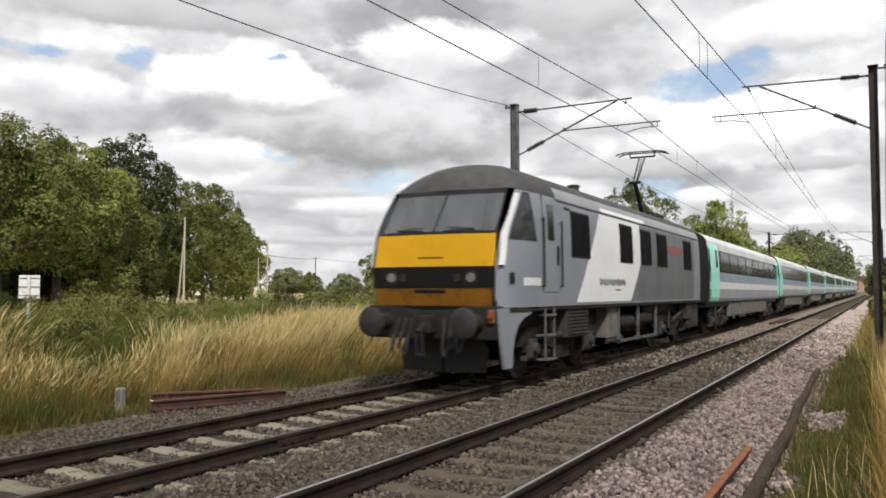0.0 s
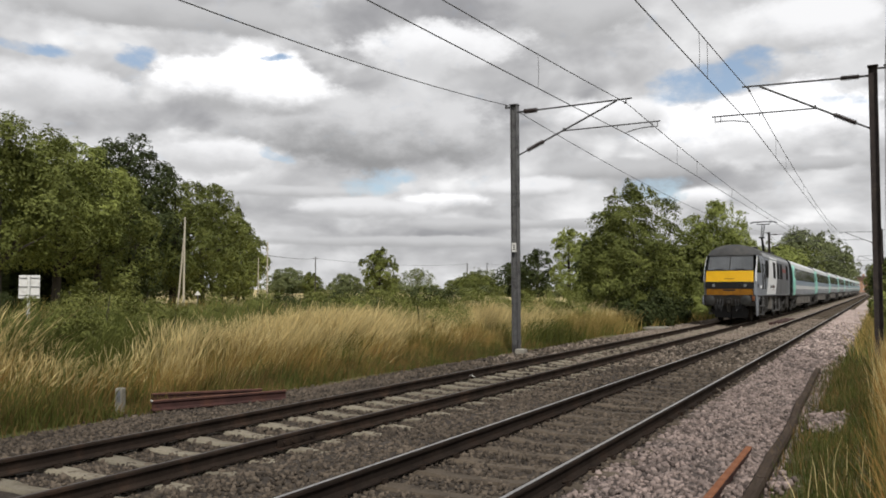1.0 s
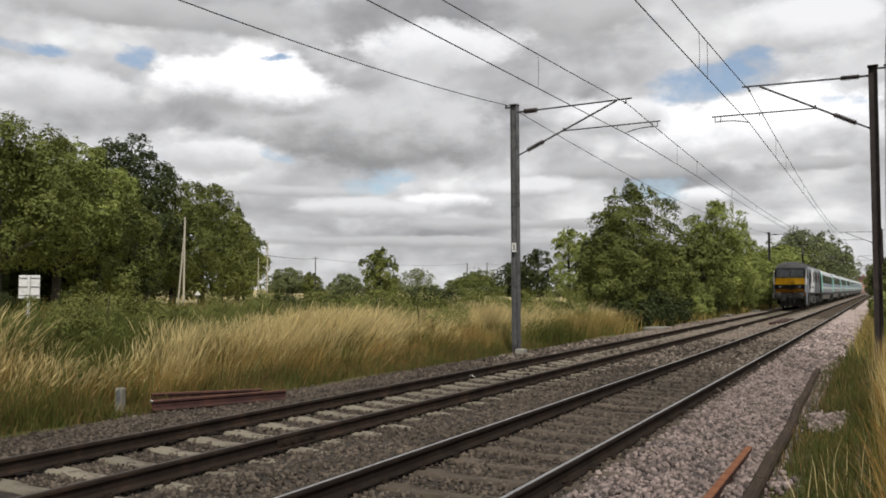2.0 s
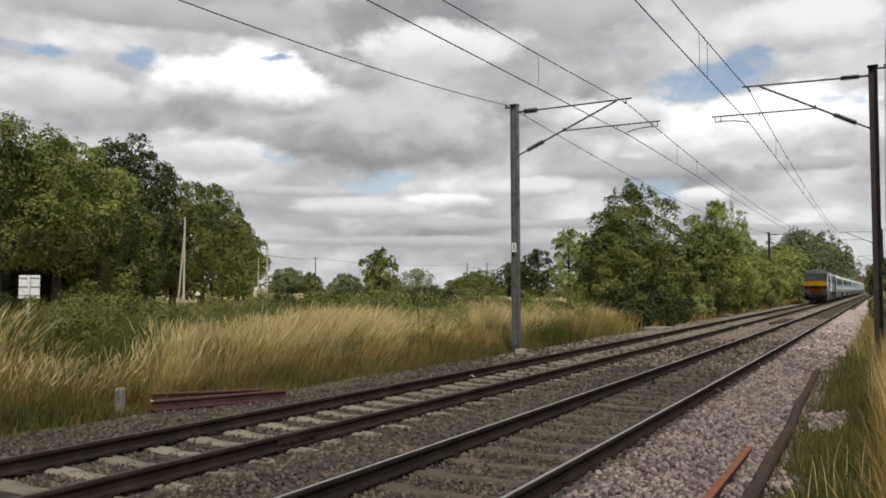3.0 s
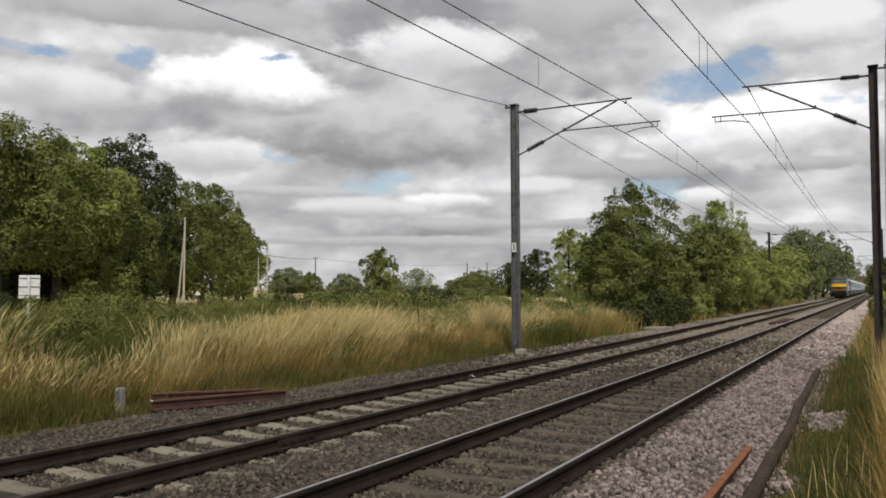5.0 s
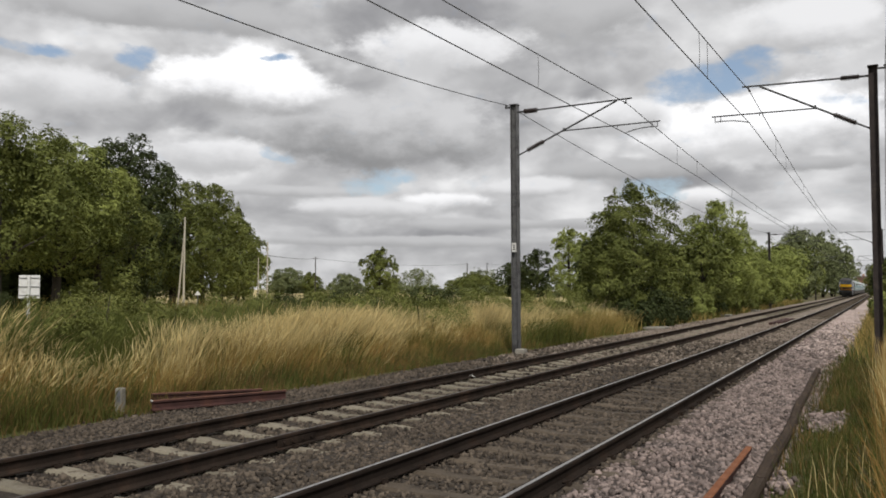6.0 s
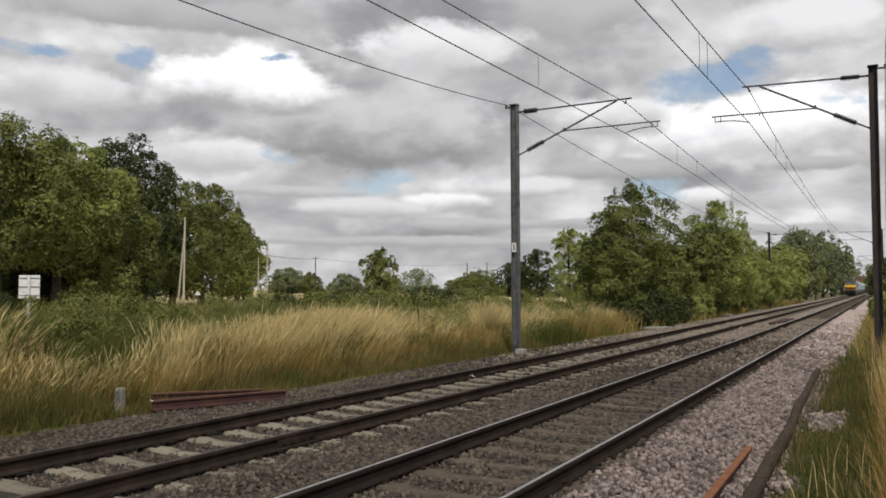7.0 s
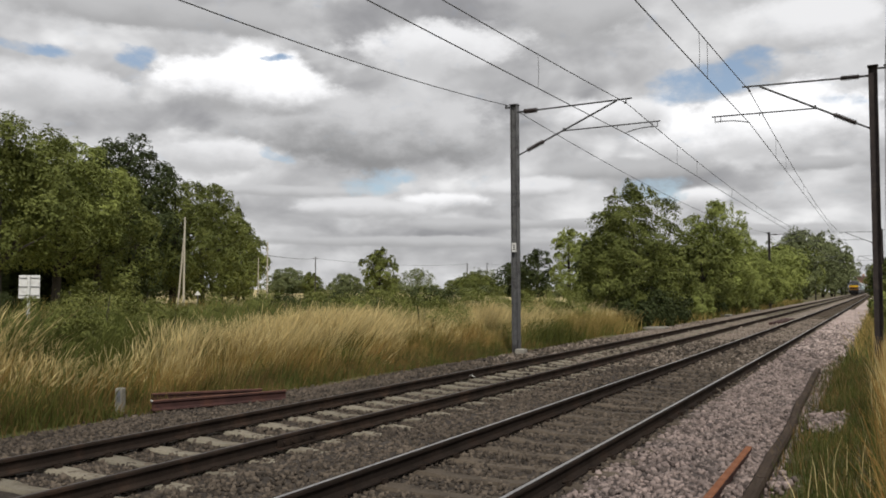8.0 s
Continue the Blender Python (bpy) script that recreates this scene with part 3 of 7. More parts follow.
stones("granite_stones", -2.48, -0.95, 26, 40, 50, 0.026, 0.042, EAST_PROFILE, "sunlit_pink", "granite stones in the sunlit colour among the others", 11)
stones("granite_stones", -2.48, -0.95, 38, 50, 60, 0.034, 0.052, EAST_PROFILE, "sunlit_pink", "granite stones further along the shoulder, coloured as sunlit", 12)
stones("ballast_stones", -9.6, -2.5, 20, 33, 22, 0.028, 0.045, WEST_PROFILE, "sunlit_stone", "ballast stones in the sunlit colour among the others", 13)
stones("granite_stones", -2.48, -0.95, 5.5, 20, 520, 0.014, 0.028, EAST_PROFILE, "pink", "loose pinkish granite stones on the shoulder", 3)
stones("granite_stones", -0.95, -0.45, 11.8, 14.0, 420, 0.018, 0.036, [(-1.02, -0.23), (-0.42, -0.23)], "pink", "spilled granite stones in the grass beyond the edging", 7, True)
stones("granite_stones", -1.0, -0.72, 8.0, 9.2, 170, 0.018, 0.034, [(-1.05, -0.24), (-0.62, -0.23)], "pink", "spilled granite stones beside the old timber", 8, True)
stones("granite_stones", -2.48, -0.95, 20, 50, 150, 0.026, 0.042, EAST_PROFILE, "pink", "loose pinkish granite stones further along the shoulder", 4)


def rail_mesh(name, y0, y1, top, web="railweb"):
    half = [(0.036, -0.012), (0.036, -0.036), (0.011, -0.050), (0.010, -0.122), (0.030, -0.138), (0.070, -0.147), (0.070, -0.159)]
    poly = [(-x, z) for x, z in half] + [(x, z) for x, z in half[::-1]] + [(0.029, -0.004), (0.018, -0.0008), (0.0, 0.0), (-0.018, -0.0008), (-0.029, -0.004)]
    bm = bmesh.new()
    stops = [y0, y1] if y1 - y0 < 20 else [y0, 0.0, 10.0] + list(np.arange(16.0, 60.0, 5.0)) + list(np.arange(60.0, y1, 20.0)) + [y1]
    rise = [0.0, 0.0] if y1 - y0 < 20 else [float(grade(y)) for y in stops]
    rings = [[bm.verts.new((x, y, z + g)) for x, z in poly] for y, g in zip(stops, rise)]
    n = len(poly)
    for a, b in zip(rings, rings[1:]):
        for i in range(n):
            f = bm.faces.new((a[i], b[i], b[(i + 1) % n], a[(i + 1) % n]))
            if min(poly[i][1], poly[(i + 1) % n][1]) > -0.002:
                f.material_index = 1
    bm.faces.new(rings[0])
    bm.faces.new(rings[-1][::-1])
    bmesh.ops.recalc_face_normals(bm, faces=bm.faces)
    me = bpy.data.meshes.new(name)
    bm.to_mesh(me)
    bm.free()
    me.materials.append(M[web])
    me.materials.append(M[top])
    return me


def sleeper_mesh(name, material):
    """A concrete sleeper: broad seats under the rails, waisted and lower in the middle."""
    bm = bmesh.new()
    xs = (-1.25, -1.0, -0.5, -0.28, 0.28, 0.5, 1.0, 1.25)
    tops = (-0.02, 0.0, 0.0, -0.022, -0.022, 0.0, 0.0, -0.02)
    wid = (0.105, 0.115, 0.112, 0.095, 0.095, 0.112, 0.115, 0.105)
    rows = []
    for x, t, w in zip(xs, tops, wid):
        rows.append([bm.verts.new((x, yy, zz)) for yy, zz in ((-w - 0.03, -0.2), (-w, t - 0.025), (-w + 0.02, t), (w - 0.02, t), (w, t - 0.025), (w + 0.03, -0.2))])
    for a, b in zip(rows, rows[1:]):
        for i in range(5):
            bm.faces.new((a[i], a[i + 1], b[i + 1], b[i]))
    bm.faces.new(rows[0])
    bm.faces.new(rows[-1][::-1])
    bmesh.ops.recalc_face_normals(bm, faces=bm.faces)
    me = bpy.data.meshes.new(name)
    bm.to_mesh(me)
    bm.free()
    me.materials.append(M[material])
    return me


def clip_mesh():
    """A spring clip with its shoulder, beside the rail's foot."""
    bm = bmesh.new()
    box(bm, 0.075, 0.115, -0.035, 0.035, -0.01, 0.035, 0.006)
    for y in (-0.03, 0.03):
        rod(bm, (0.045, y, 0.03), (0.11, y * 0.7, 0.048), 0.009, seg=6)
    rod(bm, (0.045, -0.03, 0.03), (0.045, 0.03, 0.03), 0.009, seg=6)
    me = bpy.data.meshes.new("clip")
    bm.to_mesh(me)
    bm.free()
    me.materials.append(M["railweb"])
    return me


def railway_track(x, z, first, step, top, sleeper_material, label):
    t = thing("railway_track", pose(x, 0, z), label, "railway track", "tracks", "structure")
    for s in (-1, 1):
        part("rail", rail_mesh("rail", -40, 700, top, "railweb_near" if x > -5 else "railweb"), None, t).location = (s * GAUGE, 0, (-0.014 - 0.008 * s) if x > -5 else 0)
    me, cm = sleeper_mesh("sleeper", sleeper_material), clip_mesh()
    rng = random.Random(5 if x > -5 else 6)
    y, k = first, 0
    far = bmesh.new()
    while y < 260:
        if y < 62:
            ob = part("sleeper", me, None, t)
            ob.location = (rng.uniform(-0.02, 0.02), y, SLEEPER_TOP + rng.uniform(-0.006, 0.006) - (0.014 if x > -5 else 0) + float(grade(y)))
            ob.rotation_euler = (0, 0, rng.uniform(-0.012, 0.012))
            if 4 < y < 17:
                for s in (-1, 1):
                    for q in (-1, 1):
                        c = part("clip", cm, None, ob)
                        c.location = (s * GAUGE, 0, 0.0)
                        c.rotation_euler = (0, 0, 0 if q > 0 else math.pi)
        else:
            g = float(grade(y))
            box(far, -1.25, 1.25, y - 0.12, y + 0.12, SLEEPER_TOP - 0.2 + g, SLEEPER_TOP + g)
        y += step
        k += 1
    tagged(part("far_sleepers", far, sleeper_material, t), kind="stuff")
    return t


near_track = railway_track(NEAR_X, 0.0, -0.33 - 0.70 * 30, 0.70, "railtop", "sleeper_dark", "track with bright worn rails on dirty concrete sleepers")
far_track = railway_track(FAR_X, FAR_Z, -0.03 - 0.652 * 32, 0.652, "dulltop", "sleeper_pale", "track with brown rails on pale concrete sleepers")
fish = bmesh.new()
box(fish, 0.012, 0.034, 7.55, 8.25, -0.125, -0.045, 0.006)
for yy in (7.65, 7.8, 8.0, 8.15):
    rod(fish, (0.03, yy, -0.085), (0.06, yy, -0.085), 0.016, seg=6)
part("fishplate", fish, "railweb", far_track).location = (GAUGE, 0, 0)


# ---- overhead line ----
def sagged(a, b, sag, n=26):
    a, b = np.array(a, float), np.array(b, float)
    u = np.linspace(0, 1, n)[:, None]
    p = a + (b - a) * u
    p[:, 2] -= (4 * sag * u * (1 - u))[:, 0]
    return p


def insulator(bm, a, b, sheds=8, r=0.085):
    a, b = Vector(a), Vector(b)
    rod(bm, a, b, r * 0.55, seg=10)
    for i in range(sheds):
        c = a.lerp(b, (i + 0.7) / (sheds + 0.4))
        d = (b - a).normalized() * 0.014
        rod(bm, c - d, c + d, r, r * 0.55, seg=12)


def h_section(bm, w, d, t, z0, z1):
    """A steel column with two flanges across the track and a web between them."""
    box(bm, -w / 2, -w / 2 + t, -d / 2, d / 2, z0, z1)
    box(bm, w / 2 - t, w / 2, -d / 2, d / 2, z0, z1)
    box(bm, -w / 2 + t, w / 2 - t, -t / 2, t / 2, z0, z1)


def rise_from(y):
    """The line's rise from the first mast on."""
    return float(grade(y) - grade(MAST_Y)) if y > MAST_Y else 0.0


def mast(x, y, side, steel, contact_x, base_z, label, lean=0.0, plate=False):
    """An overhead-line mast with its cantilever; side is +1 when the track lies to the east."""
    t = thing("overhead_line_mast", pose(x, y, rise_from(y), 0, lean, 0), label, "line mast", "overhead line masts")
    bm = bmesh.new()
    h_section(bm, 0.21, 0.22, 0.016, base_z - 0.2, 7.28)
    box(bm, -0.125, 0.125, -0.13, 0.13, 7.28, 7.295)
    part("post", bm, steel, t)
    part("foundation", one_box(-0.28, 0.28, -0.3, 0.3, -0.9, base_z - 0.16, bevel=0.03), "concrete", t, "pale concrete block foot")
    s = side
    cx = (contact_x - x)
    top_end = cx + s * 0.18
    root = s * 0.11
    tube = bmesh.new()
    rod(tube, (root + s * 0.62, 0, 7.06), (top_end, 0, 7.1), 0.024)
    part("top_tube", tube, "wire", t)
    part("tube_fitting", rod(bmesh.new(), (root - s * 0.01, 0, 7.055), (root + s * 0.2, 0, 7.055), 0.03), "wire", t)
    ins = bmesh.new()
    insulator(ins, (root + s * 0.2, 0, 7.055), (root + s * 0.64, 0, 7.06))
    part("insulator", ins, "insulator", t, "dark ribbed porcelain insulator")
    foot, head = Vector((root + s * 0.04, 0, 5.74)), Vector((cx - s * 0.26, 0, 7.07))
    d = (head - foot).normalized()
    brace = bmesh.new()
    rod(brace, foot + d * 0.85, head, 0.027)
    part("brace_tube", brace, "wire", t)
    part("brace_fitting", rod(bmesh.new(), foot - d * 0.06, foot + d * 0.3, 0.024), "wire", t)
    ins = bmesh.new()
    insulator(ins, foot + d * 0.28, foot + d * 0.87)
    part("insulator", ins, "insulator", t, "dark ribbed porcelain insulator")
    a = foot.lerp(head, 0.47)
    reg = bmesh.new()
    rod(reg, (a.x, 0, a.z - 0.02), (cx + s * 0.98, 0, 6.36), 0.019)
    rod(reg, (a.x, 0, a.z - 0.04), (a.x, 0, a.z + 0.06), 0.03)
    for k in (0.9, 0.75):
        rod(reg, (cx + s * k, 0, 6.36), (cx + s * k, 0, 6.2), 0.012, seg=6)
    rod(reg, (cx + s * -0.25, 0, 6.36), (cx + s * -0.25, 0, 6.28), 0.012, seg=6)
    part("registration_tube", reg, "wire", t)
    arm = bmesh.new()
    pts = [Vector((cx + s * (0.9 - 0.9 * k), 0, 6.21 + 0.035 * math.sin(k * 2.2) - 0.12 * k * k)) for k in (0, 0.25, 0.5, 0.75, 1)]
    for p, q in zip(pts, pts[1:]):
        rod(arm, p, q, 0.013, seg=6)
    part("steady_arm", arm, "wire", t)
    clamp = bmesh.new()
    rod(clamp, (cx + s * 0.03, 0, 7.09), (cx, 0, 6.99), 0.014, seg=6)
    box(clamp, cx - 0.03, cx + 0.03, -0.03, 0.03, 6.96, 7.0)
    ear = bmesh.new()
    box(ear, min(-s * 0.10, -s * 0.30), max(-s * 0.10, -s * 0.30), -0.03, 0.03, 7.2, 7.24)
    rod(ear, (-s * 0.28, 0, 7.21), (-s * 0.28, 0, 7.3), 0.035, seg=8)
    part("wire_clamp", clamp, "wire", t)
    part("earth_bracket", ear, "wire", t)
    if plate:
        pl = part("number_plate", one_box(-0.07, 0.07, -0.135, -0.122, 2.78, 3.05), "white", t, "small white plate with dark marks")
        for i in range(3):
            part("mark", one_box(-0.03, 0.03, -0.139, -0.1355, 2.83 + i * 0.065, 2.87 + i * 0.065), "black", pl)
    return t


MAST_ROWS = []
for i in range(-1, 7):
    y = MAST_Y + (SPAN if i > 0 else 40.0) * i
    wx_far = {-1: -8.0, 0: -6.36, 1: -6.05}.get(i, -6.4 if i % 2 == 0 else -7.0)
    wx_near = {-1: -3.83, 0: -3.03, 1: -3.25}.get(i, -3.1 if i % 2 == 0 else -3.6)
    MAST_ROWS.append((y, wx_far, wx_near))
    near = i == 0
    mast(-9.80, y, 1, "galv" if near else "mastdark", wx_far, -0.26,
         "grey galvanised steel mast holding the overhead wires" if near else "dark steel mast holding the overhead wires further off", lean=-0.35 if near else 0, plate=near)
    mast(-0.07 if near else 0.15, y, -1, "mastdark", wx_near, -0.24, "dark brown steel mast on the grassy side of the line")


def wire_run(name, xs, z, sag, r, label, near_sag=None):
    t = tagged(new(name), label, "wire", "overhead wires")
    for i in range(len(MAST_ROWS) - 1):
        a, b = MAST_ROWS[i], MAST_ROWS[i + 1]
        s = near_sag if (near_sag is not None and i == 0) else sag
        part("span", tube_mesh("span", sagged((xs[i], a[0], z + rise_from(a[0])), (xs[i + 1], b[0], z + rise_from(b[0])), s), r, "wire"), None, t)
    return t


for track, side in ((1, "far"), (2, "near")):
    xs = [row[track] for row in MAST_ROWS]
    cat = wire_run("catenary_wire", xs, 6.98, 0.60, 0.011, "thin dark catenary wire slung from mast to mast", 0.30)
    con = wire_run("contact_wire", xs, 6.09, 0.03, 0.011, "thin dark contact wire over the track", 0.06)
    for i in range(0, 4):
        a, b = MAST_ROWS[i], MAST_ROWS[i + 1]
        for k in ((15, 25, 33.6) if i == 0 and track == 1 else (15, 25, 33.6, 34.4) if i == 0 else (6.5, 10.0, 18.5, 27, 36, 45, 54, 60)):
            u = k / (b[0] - a[0])
            up = 6.98 - 4 * (0.30 if i == 0 else 0.60) * u * (1 - u)
            dn = 6.09 - 4 * (0.06 if i == 0 else 0.03) * u * (1 - u)
            x, y = xs[i] + (xs[i + 1] - xs[i]) * u, a[0] + k
            lift = rise_from(a[0]) * (1 - u) + rise_from(b[0]) * u
            up, dn = up + lift, dn + lift
            bow = [(x, y + 0.05 * math.sin(q * 3.14), up + (dn - up) * q) for q in (0, 0.25, 0.5, 0.75, 1)]
            part("dropper", tube_mesh("dropper", bow, 0.0055, "wire", 5), None, cat)
wire_run("earth_wire", [-10.08] * len(MAST_ROWS), 7.3, 0.7, 0.011, "dark earth wire along the mast tops", 1.08)
wire_run("earth_wire", [0.21] + [0.21] + [0.43] * 6, 7.3, 0.7, 0.010, "dark earth wire along the eastern mast tops", 0.9)


# ---- locomotive ----
def lerp_rows(v, rows):
    return float(np.interp(v, [r[0] for r in rows], [r[1] for r in rows]))


def front_y(z):
    """How far the cab's front leans back at a height."""
    return lerp_rows(z, [(1.2, 0.0), (2.02, 0.0), (2.57, 0.10), (3.37, 0.74), (3.44, 0.74)])


def half_width(y, z):
    plan = lerp_rows(y, [(-0.1, 1.13), (0.0, 1.16), (0.12, 1.24), (0.35, 1.315), (0.8, 1.36), (16.3, 1.36), (17.0, 1.30), (17.2, 1.26)])
    cab = 1.0 - 0.075 * max(0.0, min(1.0, (z - 2.1) / 1.2)) * max(0.0, min(1.0, (1.75 - y) / 1.0))
    return plan * cab * lerp_rows(z, [(1.2, 0.985), (1.8, 1.0), (2.5, 0.998), (3.0, 0.985), (3.32, 0.965), (3.48, 0.935)])


LOCO_ROWS = [1.33, 1.50, 1.67, 1.85, 2.02, 2.2, 2.4, 2.6, 2.8, 3.0, 3.18, 3.37]


def loco_front(x, z, off=0.0):
    y = front_y(z)
    return (x, y + 0.12 * (x / 1.2) ** 2 - off, z)


def front_panel(name, parent, mat, z0, z1, w0, w1, off, label="", steps=8, x0=None):
    """A panel on the cab's front, between two heights, following its lean and its bow. w0, w1: half widths below and above."""
    bm = bmesh.new()
    zs = np.linspace(z0, z1, 7)
    grid = []
    for z in zs:
        k = (z - z0) / (z1 - z0)
        w = w0 + (w1 - w0) * k
        lo = -w if x0 is None else x0
        row = [bm.verts.new(loco_front(lo + (w - lo) * i / steps, z, off)) for i in range(steps + 1)]
        grid.append(row)
    for a, b in zip(grid, grid[1:]):
        for i in range(steps):
            bm.faces.new((a[i], a[i + 1], b[i + 1], b[i]))
    bmesh.ops.solidify(bm, geom=bm.faces[:], thickness=0.012)
    bmesh.ops.recalc_face_normals(bm, faces=bm.faces)
    return soft_edges(part(name, bm, mat, parent, label))


def side_skin(name, parent, mat, z0, z1, left, right, off, side, label="", rows=6, thick=0.012):
    """A panel on the body's side between two heights; left and right give its ends along the body at a height."""
    bm = bmesh.new()
    grid = []
    for z in np.linspace(z0, z1, rows):
        l, r = left(z), right(z)
        cols = max(1, int((r - l) / 1.5))
        cols = 6 if cols > 1 else 3
        row = []
        for i in range(cols + 1):
            y = l + (r - l) * i / cols
            row.append(bm.verts.new((side * (half_width(y, z) + off), y, z)))
        grid.append(row)
    n = min(len(r) for r in grid)
    for a, b in zip(grid, grid[1:]):
        for i in range(n - 1):
            bm.faces.new((a[i], a[i + 1], b[i + 1], b[i]))
    bmesh.ops.recalc_face_normals(bm, faces=bm.faces)
    flip = [f for f in bm.faces if f.normal.x * side < 0]
    bmesh.ops.reverse_faces(bm, faces=flip)
    bmesh.ops.solidify(bm, geom=bm.faces[:], thickness=thick)
    return part(name, bm, mat, parent, label)


def const(v):
    return lambda z: v


def wheel_parts(parent, x, y, r, name="wheel"):
    bm = bmesh.new()
    s = 1 if x > 0 else -1
    rod(bm, (x - s * 0.065, y, r), (x + s * 0.065, y, r), r, r * 0.985, seg=36)
    rod(bm, (x - s * 0.09, y, r), (x - s * 0.06, y, r), r + 0.03, seg=36)
    w = part(name, bm, "grime", parent)
    hub = bmesh.new()
    rod(hub, (x + s * 0.06, y, r), (x + s * 0.085, y, r), r * 0.82, r * 0.45, seg=24)
    rod(hub, (x + s * 0.06, y, r), (x + s * 0.12, y, r), 0.11, seg=16)
    part("hub", hub, "greygrime", w)
    soft_edges(w)


def bogie(parent, yc, wheelbase, r, heavy=True):
    """A bogie: side frames with dropped ends, axle boxes, springs, dampers and four wheels."""
    b = thing("bogie", pose(0, yc, 0), "", "")
    b.parent = parent
    h = wheelbase / 2
    for s in (-1, 1):
        x = s * 1.03
        bm = bmesh.new()
        prof = [(-h - 0.55, 0.62), (-h - 0.55, 0.82), (-h - 0.2, 0.95), (-0.7, 0.98), (-0.45, 0.86), (0.45, 0.86), (0.7, 0.98), (h + 0.2, 0.95), (h + 0.55, 0.82), (h + 0.55, 0.62),
                (h + 0.3, 0.70), (0.9, 0.72), (0.6, 0.52), (-0.6, 0.52), (-0.9, 0.72), (-h - 0.3, 0.70)]
        prism(bm, prof, "x", x - 0.07, x + 0.07)
        part("side_frame", bm, "grime", b)
        for q in (-1, 1):
            ax = bmesh.new()
            box(ax, x - 0.12, x + 0.12, q * h - 0.17, q * h + 0.17, r - 0.17, r + 0.17, 0.03)
            rod(ax, (x + s * 0.1, q * h, r), (x + s * 0.19, q * h, r), 0.12, 0.10, seg=14)
            box(ax, x - 0.05, x + 0.05, q * h - 0.3, q * h + 0.3, r - 0.22, r - 0.13, 0.01)
            part("axle_box", ax, "greygrime", b)
            for d in (-0.27, 0.27):
                sp = bmesh.new()
                rod(sp, (x, q * h + d, r - 0.06), (x, q * h + d, r + 0.26), 0.05, seg=8)
                for i in range(6):
                    rod(sp, (x, q * h + d, r - 0.05 + i * 0.055), (x, q * h + d, r - 0.025 + i * 0.055), 0.075, seg=12)
                part("coil_spring", sp, "grime", b)
            wheel_parts(b, s * 0.755, q * h, r)
        dm = bmesh.new()
        rod(dm, (x + s * 0.14, -0.5, 0.75), (x + s * 0.14, 0.6, 0.95), 0.045, seg=10)
        rod(dm, (x + s * 0.14, 0.2, 0.875), (x + s * 0.14, 1.1, 1.04), 0.028, seg=8)
        part("damper", dm, "greygrime", b)
        part("damper", rod(bmesh.new(), (x + s * 0.12, -0.9, 0.55), (x + s * 0.12, -0.9, 1.15), 0.05, seg=10), "greygrime", b)
        for q in (-1, 1):
            part("brake_block", one_box(x - 0.24, x - 0.14, q * (h - r - 0.08) - 0.06, q * (h - r - 0.08) + 0.06, 0.3, 0.75, bevel=0.02), "grime", b)
            part("brake_hanger", rod(bmesh.new(), (x - 0.1, q * (h - 0.75), 0.32), (x + s * 0.05, q * (h - 0.75), 0.95), 0.03, seg=8), "grime", b)
        part("frame_bracket", one_box(x - 0.05, x + 0.09, -0.35, 0.35, 0.30, 0.54, bevel=0.02), "grime", b)
    cross = bmesh.new()
    box(cross, -1.0, 1.0, -0.35, 0.35, 0.55, 0.95, 0.03)
    for q in (-1, 1):
        rod(cross, (-0.75, q * h, r), (0.75, q * h, r), 0.09, seg=12)
        box(cross, -0.6, 0.6, q * h - 0.4, q * h + 0.4, 0.35, 0.85, 0.05)
    part("bolster", cross, "grime", b)
    return b


